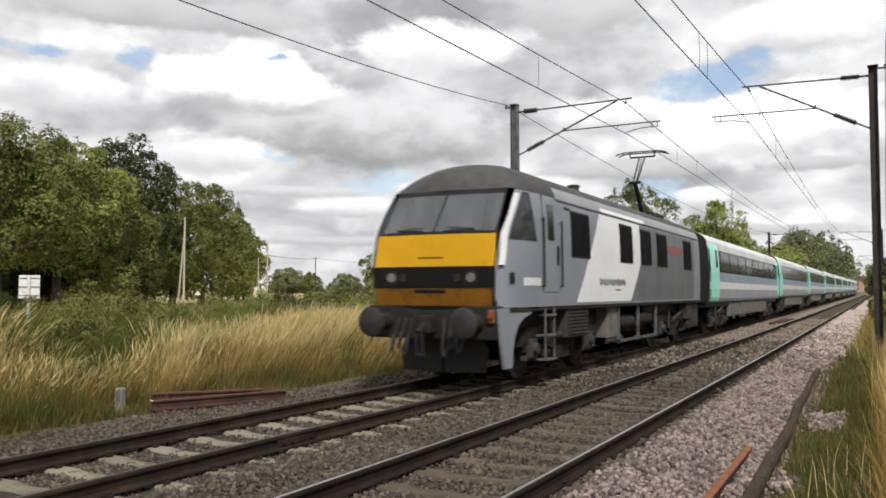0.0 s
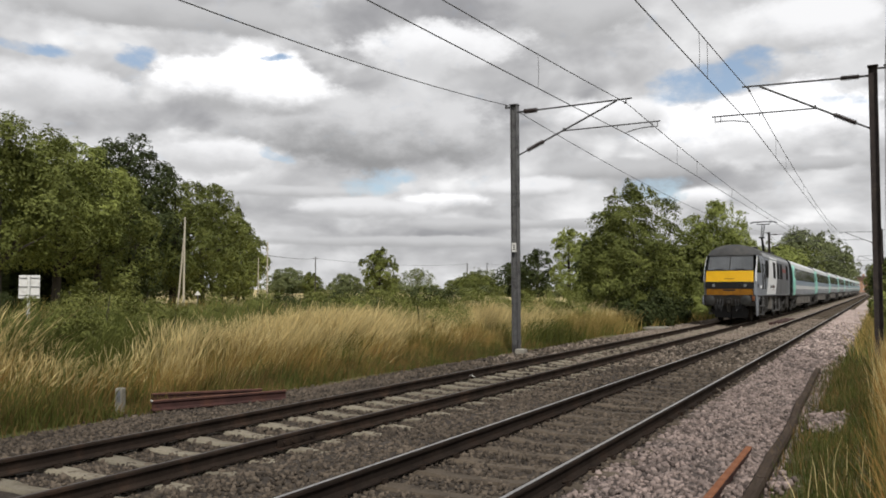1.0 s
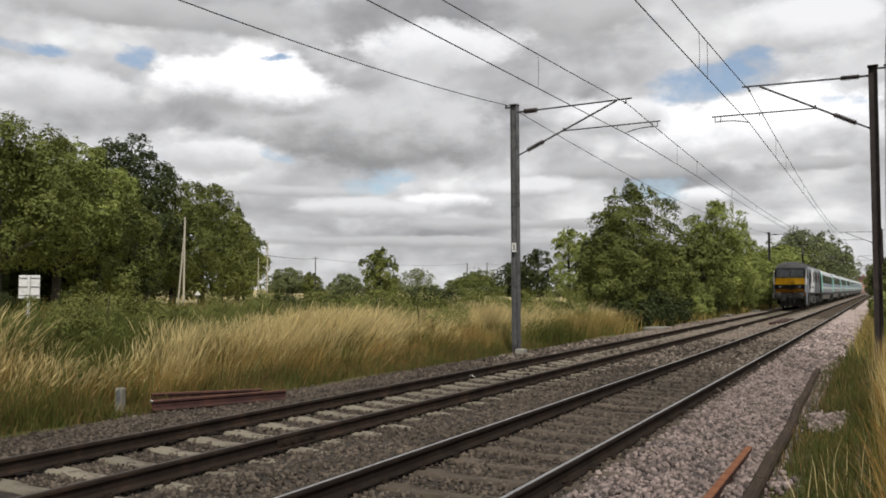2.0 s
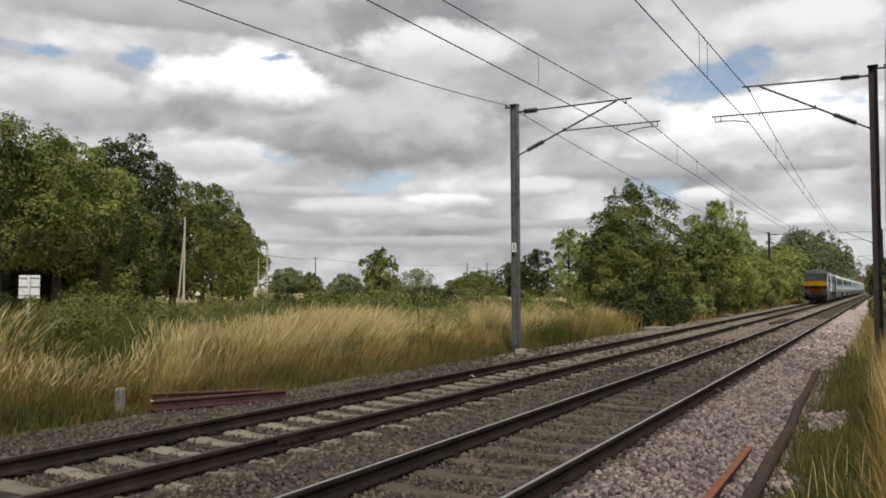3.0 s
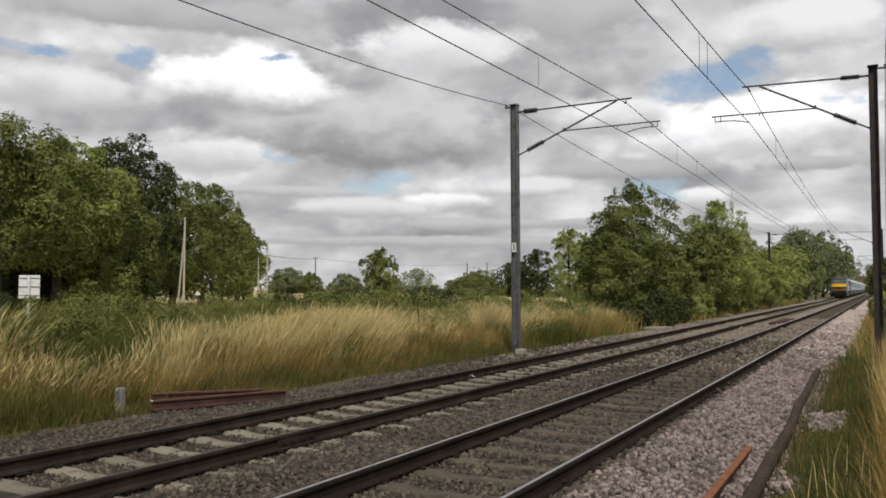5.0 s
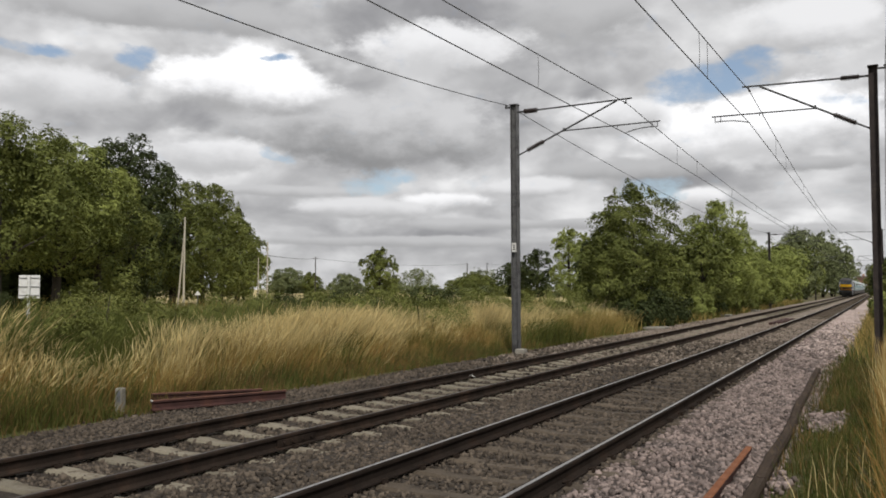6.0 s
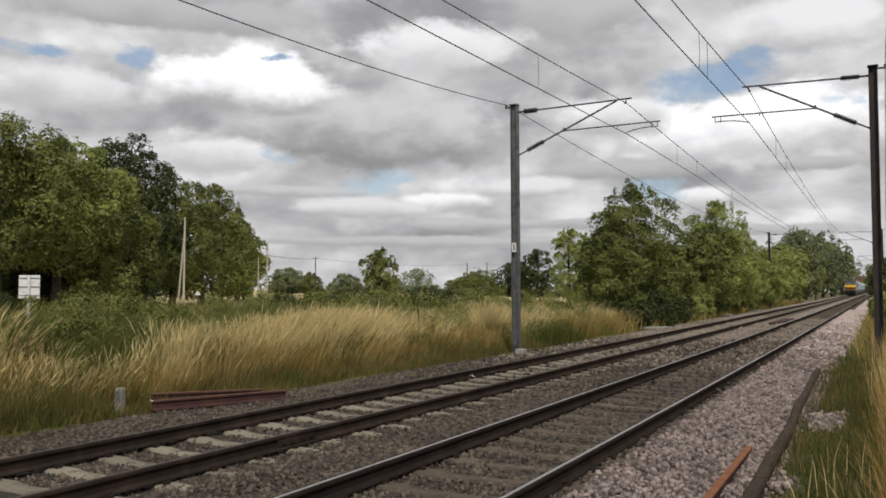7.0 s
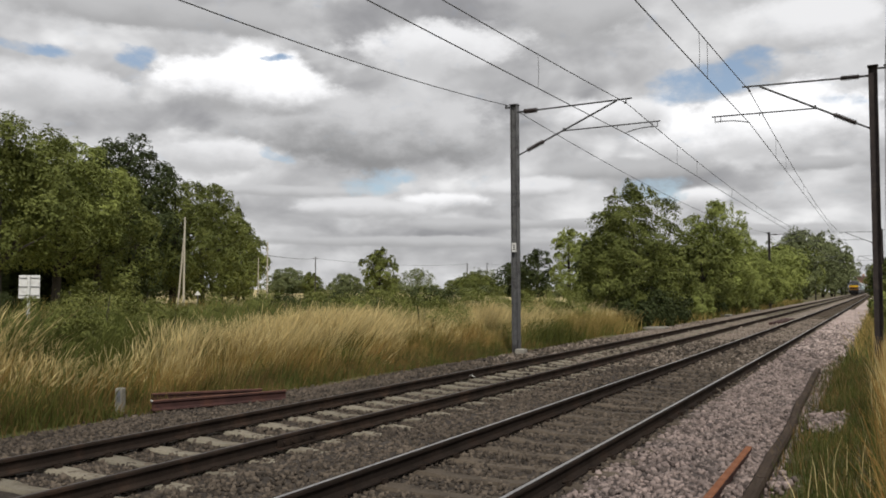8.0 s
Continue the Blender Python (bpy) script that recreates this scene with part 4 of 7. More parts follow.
def locomotive():
    t = thing("locomotive", pose(FAR_X, TRAIN_START, FAR_Z), "grey and white electric locomotive with a yellow front and raised pantograph", "locomotive")
    # shell
    ys = [0.0, 0.06, 0.15, 0.3, 0.5, 0.75, 1.1, 1.5, 2.0, 2.6] + list(np.linspace(3.2, 16.3, 14)) + [16.7, 17.0, 17.2]
    roof = [(0.955, 3.45), (0.90, 3.59), (0.80, 3.72), (0.64, 3.835), (0.44, 3.92), (0.22, 3.965), (0.0, 3.98)]
    bm = bmesh.new()
    cols = []
    for y in ys:
        right = []
        for z in LOCO_ROWS:
            yy = max(y, 0) + front_y(z) * max(0.0, 1 - y / 2.0)
            right.append((half_width(yy, z), yy + (0.12 * max(0, 1 - y)), z))
        for k, z in roof:
            yy = max(y, 0) + 0.70 * max(0.0, 1 - y / 2.0)
            g = math.sin(math.pi / 2 * min(1.0, max(0.0, y / 1.6))) ** 0.62
            zz = 3.39 + (z - 3.39) * g
            right.append((half_width(yy, 3.4) * k / 0.965, yy + 0.12 * max(0, 1 - y) * k, zz))
        ring = [bm.verts.new(p) for p in right] + [bm.verts.new((-x, yy, z)) for x, yy, z in right[-2::-1]]
        cols.append(ring)
    for a, b in zip(cols, cols[1:]):
        for i in range(len(a) - 1):
            bm.faces.new((a[i], b[i], b[i + 1], a[i + 1]))
    bm.faces.new(cols[-1])
    bm.faces.new([c for c in (cols[0][0], cols[0][-1], cols[-1][-1], cols[-1][0])])
    bmesh.ops.recalc_face_normals(bm, faces=bm.faces)
    me = bpy.data.meshes.new("body")
    bm.to_mesh(me)
    bm.free()
    for k in ("grey", "roof", "cantrail"):
        me.materials.append(M[k])
    for p in me.polygons:
        if p.center.z > 3.38:
            p.material_index = 1
            if p.center.y > 2.4 and p.center.z < 3.58:
                p.material_index = 2
    body = soft_edges(part("body", me, None, t), 30)
    # cab front
    back = front_panel("front_backing", t, "black", 1.32, 3.40, 1.14, 1.07, 0.004)
    front_panel("yellow_panel", t, "yellow", 2.02, 2.57, 1.155, 1.14, 0.012, "bright yellow warning panel")
    # flat darker strip, coloured for the shade in a handrail recess
    grip = front_panel("handrail_recess", t, "orange", 2.15, 2.185, 0.24, 0.24, 0.014)
    front_panel("lower_panel", t, "orange", 1.36, 1.665, 1.12, 1.12, 0.012, "yellow lower panel darkened by dirt")
    front_panel("lamp_panel", t, "black", 1.67, 2.015, 1.17, 1.17, 0.03, "black panel holding the lamps")
    front_panel("lower_recess", t, "black", 1.565, 1.625, 0.3, 0.3, 0.014)
    ws = front_panel("windscreen_surround", t, "black", 2.58, 3.38, 1.14, 1.075, 0.012)
    for s in (-1, 1):
        if s > 0:
            front_panel("windscreen", t, "cabglass", 2.62, 3.30, 1.11, 1.055, 0.022, "dark tinted windscreen pane", x0=0.02)
        else:
            front_panel("windscreen", t, "cabglass", 2.62, 3.30, -0.02, -0.02, 0.022, "dark tinted windscreen pane", x0=-1.06)
        wp = bmesh.new()
        rod(wp, loco_front(s * 0.2, 2.63, 0.05), loco_front(s * 0.75, 2.66, 0.05), 0.010, seg=6)
        rod(wp, loco_front(s * 0.75, 2.66, 0.05), loco_front(s * 0.25, 2.70, 0.05), 0.007, seg=6)
        part("wiper", wp, "black", t)
        lamp = bmesh.new()
        rod(lamp, loco_front(s * 0.76, 1.83, 0.035), loco_front(s * 0.76, 1.83, 0.06), 0.085, 0.075, seg=20)
        lp = part("headlamp", lamp, "lamp", t, "round clear headlamp lens")
        rim = bmesh.new()
        rod(rim, loco_front(s * 0.76, 1.83, 0.03), loco_front(s * 0.76, 1.83, 0.045), 0.125, seg=20)
        part("lamp_rim", rim, "grime", lp)
        tail = bmesh.new()
        rod(tail, loco_front(s * 0.52, 1.83, 0.035), loco_front(s * 0.52, 1.83, 0.05), 0.07, seg=16)
        part("tail_lamp", tail, "grime", t)
        side_skin("windscreen_pillar", t, "trainwhite", 2.04, 3.30, lambda z: front_y(z) + 0.09, lambda z: front_y(z) + 0.22 + 0.05 * (z - 2.04), 0.010, s, "pale grey corner pillar", rows=9)
        side_skin("cab_side_window", t, "cabside", 2.49, 3.35, lambda z: front_y(z) + 0.30 + 0.05 * (z - 2.04), lambda z: 1.50 - (z - 2.5) * 0.2, 0.006, s, "large dark cab side window")
        dr = side_skin("cab_door", t, "grey", 1.60, 3.34, const(1.82), const(2.64), 0.010, s, "grey cab door with a tall narrow window", rows=8)
        side_skin("door_seal", t, "black", 1.575, 3.365, const(1.79), const(2.67), -0.002, s, rows=8)
        side_skin("door_window", dr, "sideglass", 2.55, 3.22, const(2.02), const(2.36), 0.016, s)
        for yy in (1.745, 2.71):
            hr = bmesh.new()
            xx = s * (half_width(yy, 2.0) + 0.05)
            rod(hr, (xx, yy, 1.68), (xx * 0.99, yy, 2.95), 0.018, seg=8)
            for zz in (1.7, 2.9):
                rod(hr, (xx, yy, zz), (xx - s * 0.07, yy, zz), 0.014, seg=6)
            part("handrail", hr, "grime", t)
        hd = bmesh.new()
        box(hd, s * 1.365, s * 1.395, 2.50, 2.58, 2.1, 2.45)
        part("door_handle", hd, "black", dr)
        # livery
        side_skin("white_livery_panel", t, "trainwhite", 1.385, 3.30, lambda z: 3.74 + (z - 1.385) * 0.845, lambda z: 7.84 + min(0.91, (z - 1.385) * 1.0), 0.004, s, "white livery panel with slanted edges", rows=20)
        side_skin("dark_livery_panel", t, "darkgrey", 1.385, 3.28, lambda z: 7.845 + min(0.91, (z - 1.385) * 1.0), const(16.9), 0.004, s, "darker grey rear livery panel", rows=20)
        side_skin("white_roof_edge", t, "trainwhite", 3.335, 3.45, const(5.50), const(9.35), 0.006, s, "white livery carried up to the roof edge", rows=3)
        for y0, y1 in ((3.40, 4.54), (6.90, 7.98), (8.79, 9.88), (10.56, 11.75), (14.05, 15.2)):
            side_skin("grille_frame", t, "greygrime", 2.28, 3.21, const(y0 - 0.04), const(y1 + 0.04), 0.008, s, rows=5)
            gr = side_skin("air_grille", t, "grille", 2.31, 3.18, const(y0), const(y1), 0.014, s, "dark louvred air grille", rows=5)
            sl = bmesh.new()
            for i in range(14):
                zz = 2.35 + i * 0.06
                xx = s * (half_width((y0 + y1) / 2, zz) + 0.016)
                box(sl, min(xx, xx + s * 0.012), max(xx, xx + s * 0.012), y0 + 0.03, y1 - 0.03, zz, zz + 0.022)
            part("louvre", sl, "grille", gr)
        # writing in bars and plain shapes
        for i in range(5):
            side_skin("number_bar", t, "trainwhite", 1.705, 1.845, const(0.88 + i * 0.165), const(1.0 + i * 0.165), 0.005, s, rows=2)
        for i in range(12):
            side_skin("word_bar", t, "darkgrey" if i < 7 else "rust", 1.74 + 0.03 * (i % 3 == 1), 1.90 - 0.03 * (i % 2), const(5.25 + i * 0.172), const(5.37 + i * 0.172), 0.009, s, rows=2)
        side_skin("word_bar", t, "red", 1.635, 1.66, const(6.4), const(6.9), 0.009, s, rows=2)
        side_skin("red_emblem", t, "red", 2.72, 2.93, const(11.95), const(13.85), 0.009, s, "small red emblem", rows=2)
        side_skin("works_plate", t, "black", 1.74, 1.92, const(0.36), const(0.52), 0.006, s, rows=2)
        for yy in (3.14, 3.34):
            side_skin("vent_slot", t, "black", 3.19, 3.25, const(yy - 0.11), const(yy + 0.06), 0.004, s, rows=2)
        sb = bmesh.new()
        box(sb, s * 1.20, s * 1.33, 0.35, 17.0, 1.26, 1.335, 0.01)
        part("solebar", sb, "grime", t)
        rain = bmesh.new()
        box(rain, min(s * 1.29, s * 1.325), max(s * 1.29, s * 1.325), 2.5, 16.6, 3.335, 3.36)
        part("rain_strip", rain, "darkgrey", t)
        # corner fairing that curves up behind the coupling
        fa = bmesh.new()
        arc = [(0.47, 0.33), (0.50, 0.62), (0.58, 0.84), (0.74, 1.03), (1.0, 1.15), (1.36, 1.22)]
        poly = [(0.20, 0.33), (0.08, 0.7), (0.0, 1.1), (-0.02, 1.32), (1.36, 1.32)] + arc[::-1]
        if s < 0:
            poly = [(0.05, 0.88), (0.0, 1.1), (-0.02, 1.32), (1.36, 1.32)] + arc[:1:-1]
        prism(fa, poly, "x", s * 1.25, s * 1.31)
        part("corner_fairing", fa, "grey", t, "grey fairing under the cab corner")
        st = bmesh.new()
        for zz in (1.17, 0.80, 0.36):
            box(st, min(s * 1.16, s * 1.38), max(s * 1.16, s * 1.38), 1.95, 2.45, zz - 0.02, zz + 0.015, 0.006)
        for yy in (1.96, 2.43):
            rod(st, (s * 1.33, yy, 0.35), (s * 1.33, yy, 1.3), 0.02, seg=6)
        part("cab_steps", st, "galv", t, "worn steel cab steps")
        # equipment between the bogies
        lb = bmesh.new()
        box(lb, s * 0.9, s * 1.29, 3.25, 4.62, 0.70, 1.28, 0.02)
        lo = part("louvred_box", lb, "greygrime", t)
        for i in range(7):
            zz = 0.76 + i * 0.07
            part("louvre", one_box(min(s * 1.285, s * 1.31), max(s * 1.285, s * 1.31), 3.32, 4.55, zz, zz + 0.03), "greygrime", lo)
        part("battery_box", one_box(min(s * 0.7, s * 1.24), max(s * 0.7, s * 1.24), 6.25, 7.0, 0.55, 1.28, bevel=0.02), "lowgrime", t, "pale dusty equipment box")
        part("transformer", one_box(min(s * 0.5, s * 0.95), max(s * 0.5, s * 0.95), 7.1, 10.6, 0.6, 1.28, bevel=0.03), "grime", t)
        fr = bmesh.new()
        for a, b in (((7.05, 0.42), (7.05, 1.28)), ((8.85, 0.42), (8.85, 1.28)), ((10.75, 0.42), (10.75, 1.28)), ((7.05, 0.44), (10.75, 0.44))):
            box(fr, min(s * 1.22, s * 1.28), max(s * 1.22, s * 1.28), min(a[0], b[0]) - 0.04, max(a[0], b[0]) + 0.04, min(a[1], b[1]) - 0.03, max(a[1], b[1]) + 0.03)
        part("underframe_rail", fr, "galv", t)
        for y0, z0 in ((7.3, 0.86), (9.1, 0.90)):
            part("air_tank", rod(bmesh.new(), (s * 1.08, y0, z0), (s * 1.08, y0 + 1.3, z0), 0.17, seg=16), "grime", t)
        part("rear_box", one_box(min(s * 1.0, s * 1.26), max(s * 1.0, s * 1.26), 14.9, 15.8, 0.75, 1.28, bevel=0.02), "greygrime", t)
        part("rear_box", one_box(min(s * 1.05, s * 1.2), max(s * 1.05, s * 1.2), 16.2, 17.0, 0.5, 1.28, bevel=0.02), "greygrime", t)
        # buffers
        bf = bmesh.new()
        x = s * 0.8635
        rod(bf, (x, 0.1, 1.09), (x, -0.22, 1.09), 0.15, 0.13, seg=20)
        rod(bf, (x, -0.2, 1.09), (x, -0.46, 1.09), 0.10, seg=20)
        sh = part("buffer_housing", bf, "grime", t)
        hb = bmesh.new()
        rod(hb, (x, -0.43, 1.09), (x, -0.49, 1.09), 0.22, 0.25, seg=28)
        rod(hb, (x, -0.49, 1.09), (x, -0.52, 1.09), 0.25, 0.19, seg=28)
        soft_edges(part("buffer_head", hb, "buffer", t, "round greasy buffer head"))
        for dx, dep in ((0.30, 0.62), (0.42, 0.5), (0.56, 0.56)):
            hs = bmesh.new()
            pts = [Vector((s * (dx + 0.12 * q), -0.05 - 0.16 * math.sin(q * 3.1), 1.15 - dep * math.sin(q * 2.6))) for q in np.linspace(0, 1, 9)]
            for p, q in zip(pts, pts[1:]):
                rod(hs, p, q, 0.026, seg=7)
            part("brake_hose", hs, "black", t)
        cp = bmesh.new()
        box(cp, min(s * 1.08, s * 1.2), max(s * 1.08, s * 1.2), -0.04, 0.1, 1.08, 1.3, 0.02)
        rod(cp, (s * 1.14, -0.03, 1.2), (s * 1.14, -0.08, 1.2), 0.045, seg=12)
        part("jumper_socket", cp, "rust_bright" if s > 0 else "grime", t)
        plow = bmesh.new()
        prism(plow, [(s * 0.02, 0.20), (s * 0.80, 0.22), (s * 0.84, 0.60), (s * 0.7, 0.80), (s * 0.02, 0.80)], "y", 0.5, 0.56)
        part("rail_guard", plow, "black", t)
    beam = bmesh.new()
    box(beam, -1.24, 1.24, 0.02, 0.3, 0.80, 1.36, 0.03)
    part("buffer_beam", beam, "grime", t)
    ck = bmesh.new()
    box(ck, -0.13, 0.13, -0.22, 0.1, 0.90, 1.2, 0.04)
    rod(ck, (0, -0.2, 1.05), (0, -0.42, 0.92), 0.05, seg=10)
    rod(ck, (-0.06, -0.4, 0.95), (-0.05, -0.34, 0.55), 0.03, seg=8)
    rod(ck, (0.06, -0.4, 0.95), (0.05, -0.34, 0.55), 0.03, seg=8)
    rod(ck, (-0.08, -0.34, 0.55), (0.08, -0.34, 0.55), 0.035, seg=8)
    part("coupling", ck, "grime", t, "hanging screw coupling")
    under = bmesh.new()
    box(under, -0.95, 0.95, 0.3, 17.0, 0.85, 1.33, 0.02)
    part("underframe", under, "black", t)
    bogie(t, 3.55, 3.3, 0.57)
    bogie(t, 13.65, 3.3, 0.57)
    # roof gear
    well = bmesh.new()
    box(well, -0.6, 0.6, 12.6, 16.4, 3.80, 3.94, 0.03)
    part("pantograph_well", well, "roof", t)
    fan = bmesh.new()
    rod(fan, (0.55, 5.9, 3.70), (0.55, 5.9, 4.02), 0.14, 0.13, seg=18)
    rod(fan, (0.55, 5.9, 4.02), (0.55, 5.9, 4.05), 0.17, 0.1, seg=18)
    part("roof_vent", fan, "roof", t)
    for y0, y1 in ((6.6, 8.4), (8.8, 10.6)):
        part("roof_hatch", one_box(-0.6, 0.6, y0, y1, 3.80, 3.945, bevel=0.03), "roof", t)
    ant = bmesh.new()
    rod(ant, (0.5, 2.6, 3.8), (0.5, 2.6, 4.1), 0.012, seg=6)
    part("aerial", ant, "black", t)
    pb = bmesh.new()
    for x in (-0.5, 0.5):
        for y in (13.7, 15.0):
            insulator(pb, (x, y, 3.86), (x, y, 4.08), 4, 0.06)
        rod(pb, (x, 13.6, 4.07), (x, 15.1, 4.07), 0.03, seg=8)
    for y in (13.7, 15.0):
        rod(pb, (-0.5, y, 4.07), (0.5, y, 4.07), 0.03, seg=8)
    part("pantograph_base", pb, "black", t)
    la = bmesh.new()
    rod(la, (0, 14.4, 4.08), (0, 13.5, 5.02), 0.085, 0.065, seg=10)
    rod(la, (0.12, 14.7, 4.1), (0.03, 13.55, 4.9), 0.018, seg=8)
    rod(la, (-0.18, 13.5, 5.02), (0.18, 13.5, 5.02), 0.05, seg=10)
    part("lower_arm", la, "black", t)
    ua = bmesh.new()
    for x in (-1, 1):
        rod(ua, (x * 0.06, 13.5, 5.02), (x * 0.09, 14.45, 5.96), 0.026, seg=8)
    rod(ua, (0, 13.6, 5.0), (0, 14.4, 5.9), 0.014, seg=8)
    rod(ua, (-0.4, 14.45, 5.96), (0.4, 14.45, 5.96), 0.03, seg=8)
    part("upper_arm", ua, "black", t)
    ph = bmesh.new()
    for y in (14.28, 14.62):
        pts = [Vector((x, y, 6.11 - (0.0 if abs(x) < 0.5 else 0.28 * (abs(x) - 0.5) ** 1.6 * 1.6))) for x in np.linspace(-0.82, 0.82, 13)]
        for p, q in zip(pts, pts[1:]):
            rod(ph, p, q, 0.022, seg=8)
    for x in (-0.62, -0.4, 0.4, 0.62):
        rod(ph, (x, 14.28, 6.09), (x, 14.62, 6.09), 0.016, seg=6)
    for x in (-0.4, 0.4):
        rod(ph, (x, 14.45, 5.96), (x, 14.45, 6.09), 0.02, seg=6)
    part("pantograph_head", ph, "black", t)
    return t


def coach():
    t = thing("passenger_coach", pose(0, 0, 0), "silver and pale blue passenger coach with mint green doors", "railway coach", "coaches of the train")
    prof_side = [(1.18, 1.30), (1.30, 1.345), (1.65, 1.368), (1.93, 1.37), (2.28, 1.368), (2.7, 1.345), (3.12, 1.31), (3.38, 1.265)]

    def hw(z):
        return lerp_rows(z, prof_side)

    def strip(name, mat, zs, y0, y1, off=0.0, label="", parent=t):
        for s in (-1, 1):
            bm = bmesh.new()
            rows = [[bm.verts.new((s * (hw(z) + off), y, z)) for y in (y0, y1)] for z in zs]
            for a, b in zip(rows, rows[1:]):
                bm.faces.new((a[0], a[1], b[1], b[0]) if s > 0 else (a[1], a[0], b[0], b[1]))
            bmesh.ops.solidify(bm, geom=bm.faces[:], thickness=0.03)
            part(name, bm, mat, parent, label)

    strip("lower_side", "lowgrey", (1.18, 1.3, 1.65), 0.25, 22.75)
    strip("white_stripe", "trainwhite", (1.653, 1.927), 0.25, 22.75)
    strip("blue_side", "paleblue", (1.93, 2.28), 0.25, 22.75)
    strip("window_band", "bandblack", (2.283, 2.7, 3.12), 0.25, 22.75)
    strip("roof_edge", "silver", (3.123, 3.38), 0.25, 22.75)
    rp = [(1.265, 3.38), (1.20, 3.50), (1.06, 3.62), (0.82, 3.72), (0.5, 3.785), (0.0, 3.81)]
    bm = bmesh.new()
    rows = []
    for y in (0.25, 22.75):
        rows.append([bm.verts.new((x, y, z)) for x, z in rp] + [bm.verts.new((-x, y, z)) for x, z in rp[-2::-1]])
    for i in range(len(rows[0]) - 1):
        bm.faces.new((rows[0][i], rows[1][i], rows[1][i + 1], rows[0][i + 1]))
    bmesh.ops.solidify(bm, geom=bm.faces[:], thickness=0.03)
    bmesh.ops.recalc_face_normals(bm, faces=bm.faces)
    soft_edges(part("roof", bm, "silver", t, "silver-grey curved roof"))
    for y0, y1 in ((0.2, 0.27), (22.73, 22.8)):
        bm = bmesh.new()
        full = [(hw(z), z) for z, _ in prof_side] + rp[1:] + [(-x, z) for x, z in rp[-2::-1]] + [(-hw(z), z) for z, _ in prof_side[-2::-1]]
        prism(bm, [(x * 0.985, z) for x, z in full], "y", y0, y1)
        part("end_wall", bm, "black", t)
        gw = bmesh.new()
        s = -1 if y0 < 1 else 1
        ym = 0.2 if y0 < 1 else 22.8
        box(gw, -0.5, 0.5, min(ym, ym + s * 0.2), max(ym, ym + s * 0.2), 1.2, 3.25, 0.05)
        part("gangway", gw, "black", t)
    for s in (-1, 1):
        for y0, y1 in ((0.32, 2.1), (21.8, 22.68)):
            bm = bmesh.new()
            zs = (1.22, 1.35, 1.65, 1.95, 2.3, 2.7, 3.1, 3.3)
            rows = [[bm.verts.new((s * (hw(z) + 0.035), y, z)) for y in (y0, y1)] for z in zs]
            for a, b in zip(rows, rows[1:]):
                bm.faces.new((a[0], a[1], b[1], b[0]) if s > 0 else (a[1], a[0], b[0], b[1]))
            bmesh.ops.solidify(bm, geom=bm.faces[:], thickness=0.05)
            d = part("door", bm, "mint", t, "mint green entrance door")
            wb = bmesh.new()
            ym = y1 - 0.75 if y0 < 5 else y0 + 0.25
            ws = [wb.verts.new((s * (hw(z) + 0.045), y, z)) for y, z in ((ym, 2.45), (ym + 0.45, 2.45), (ym + 0.45, 3.1), (ym, 3.1))]
            wb.faces.new(ws)
            bmesh.ops.solidify(wb, geom=wb.faces[:], thickness=0.008)
            part("door_window", wb, "sideglass", d)
        for i in range(8):
            y0 = 2.75 + i * 2.25
            bm = bmesh.new()
            rows = [[bm.verts.new((s * (hw(z) + 0.006), y, z)) for y in (y0, y0 + 1.95)] for z in (2.36, 2.7, 3.04)]
            for a, b in zip(rows, rows[1:]):
                bm.faces.new((a[0], a[1], b[1], b[0]) if s > 0 else (a[1], a[0], b[0], b[1]))
            bmesh.ops.solidify(bm, geom=bm.faces[:], thickness=0.01)
            part("window", bm, "sideglass", t)
        sk = bmesh.new()
        box(sk, min(s * 1.12, s * 1.22), max(s * 1.12, s * 1.22), 5.3, 17.7, 0.55, 1.18, 0.02)
        part("underframe_skirt", sk, "lowgrime", t, "dusty grey underframe panels")
        for y in (5.2, 8.4, 11.6, 14.8):
            part("equipment_door", one_box(min(s * 1.21, s * 1.235), max(s * 1.21, s * 1.235), y + 0.25, y + 2.9, 0.62, 1.12, bevel=0.01), "lowgrime", t)
    fl = bmesh.new()
    box(fl, -1.2, 1.2, 0.3, 22.7, 1.0, 1.2)
    part("underframe", fl, "black", t)
    bogie(t, 3.3, 2.6, 0.457)
    bogie(t, 19.7, 2.6, 0.457)
    return t


LOCO = locomotive()
COACH_AT = 18.22
first_coach = coach()
COACHES = [first_coach] + [copy_thing(first_coach, pose(FAR_X, 0, FAR_Z)) for i in range(8)]


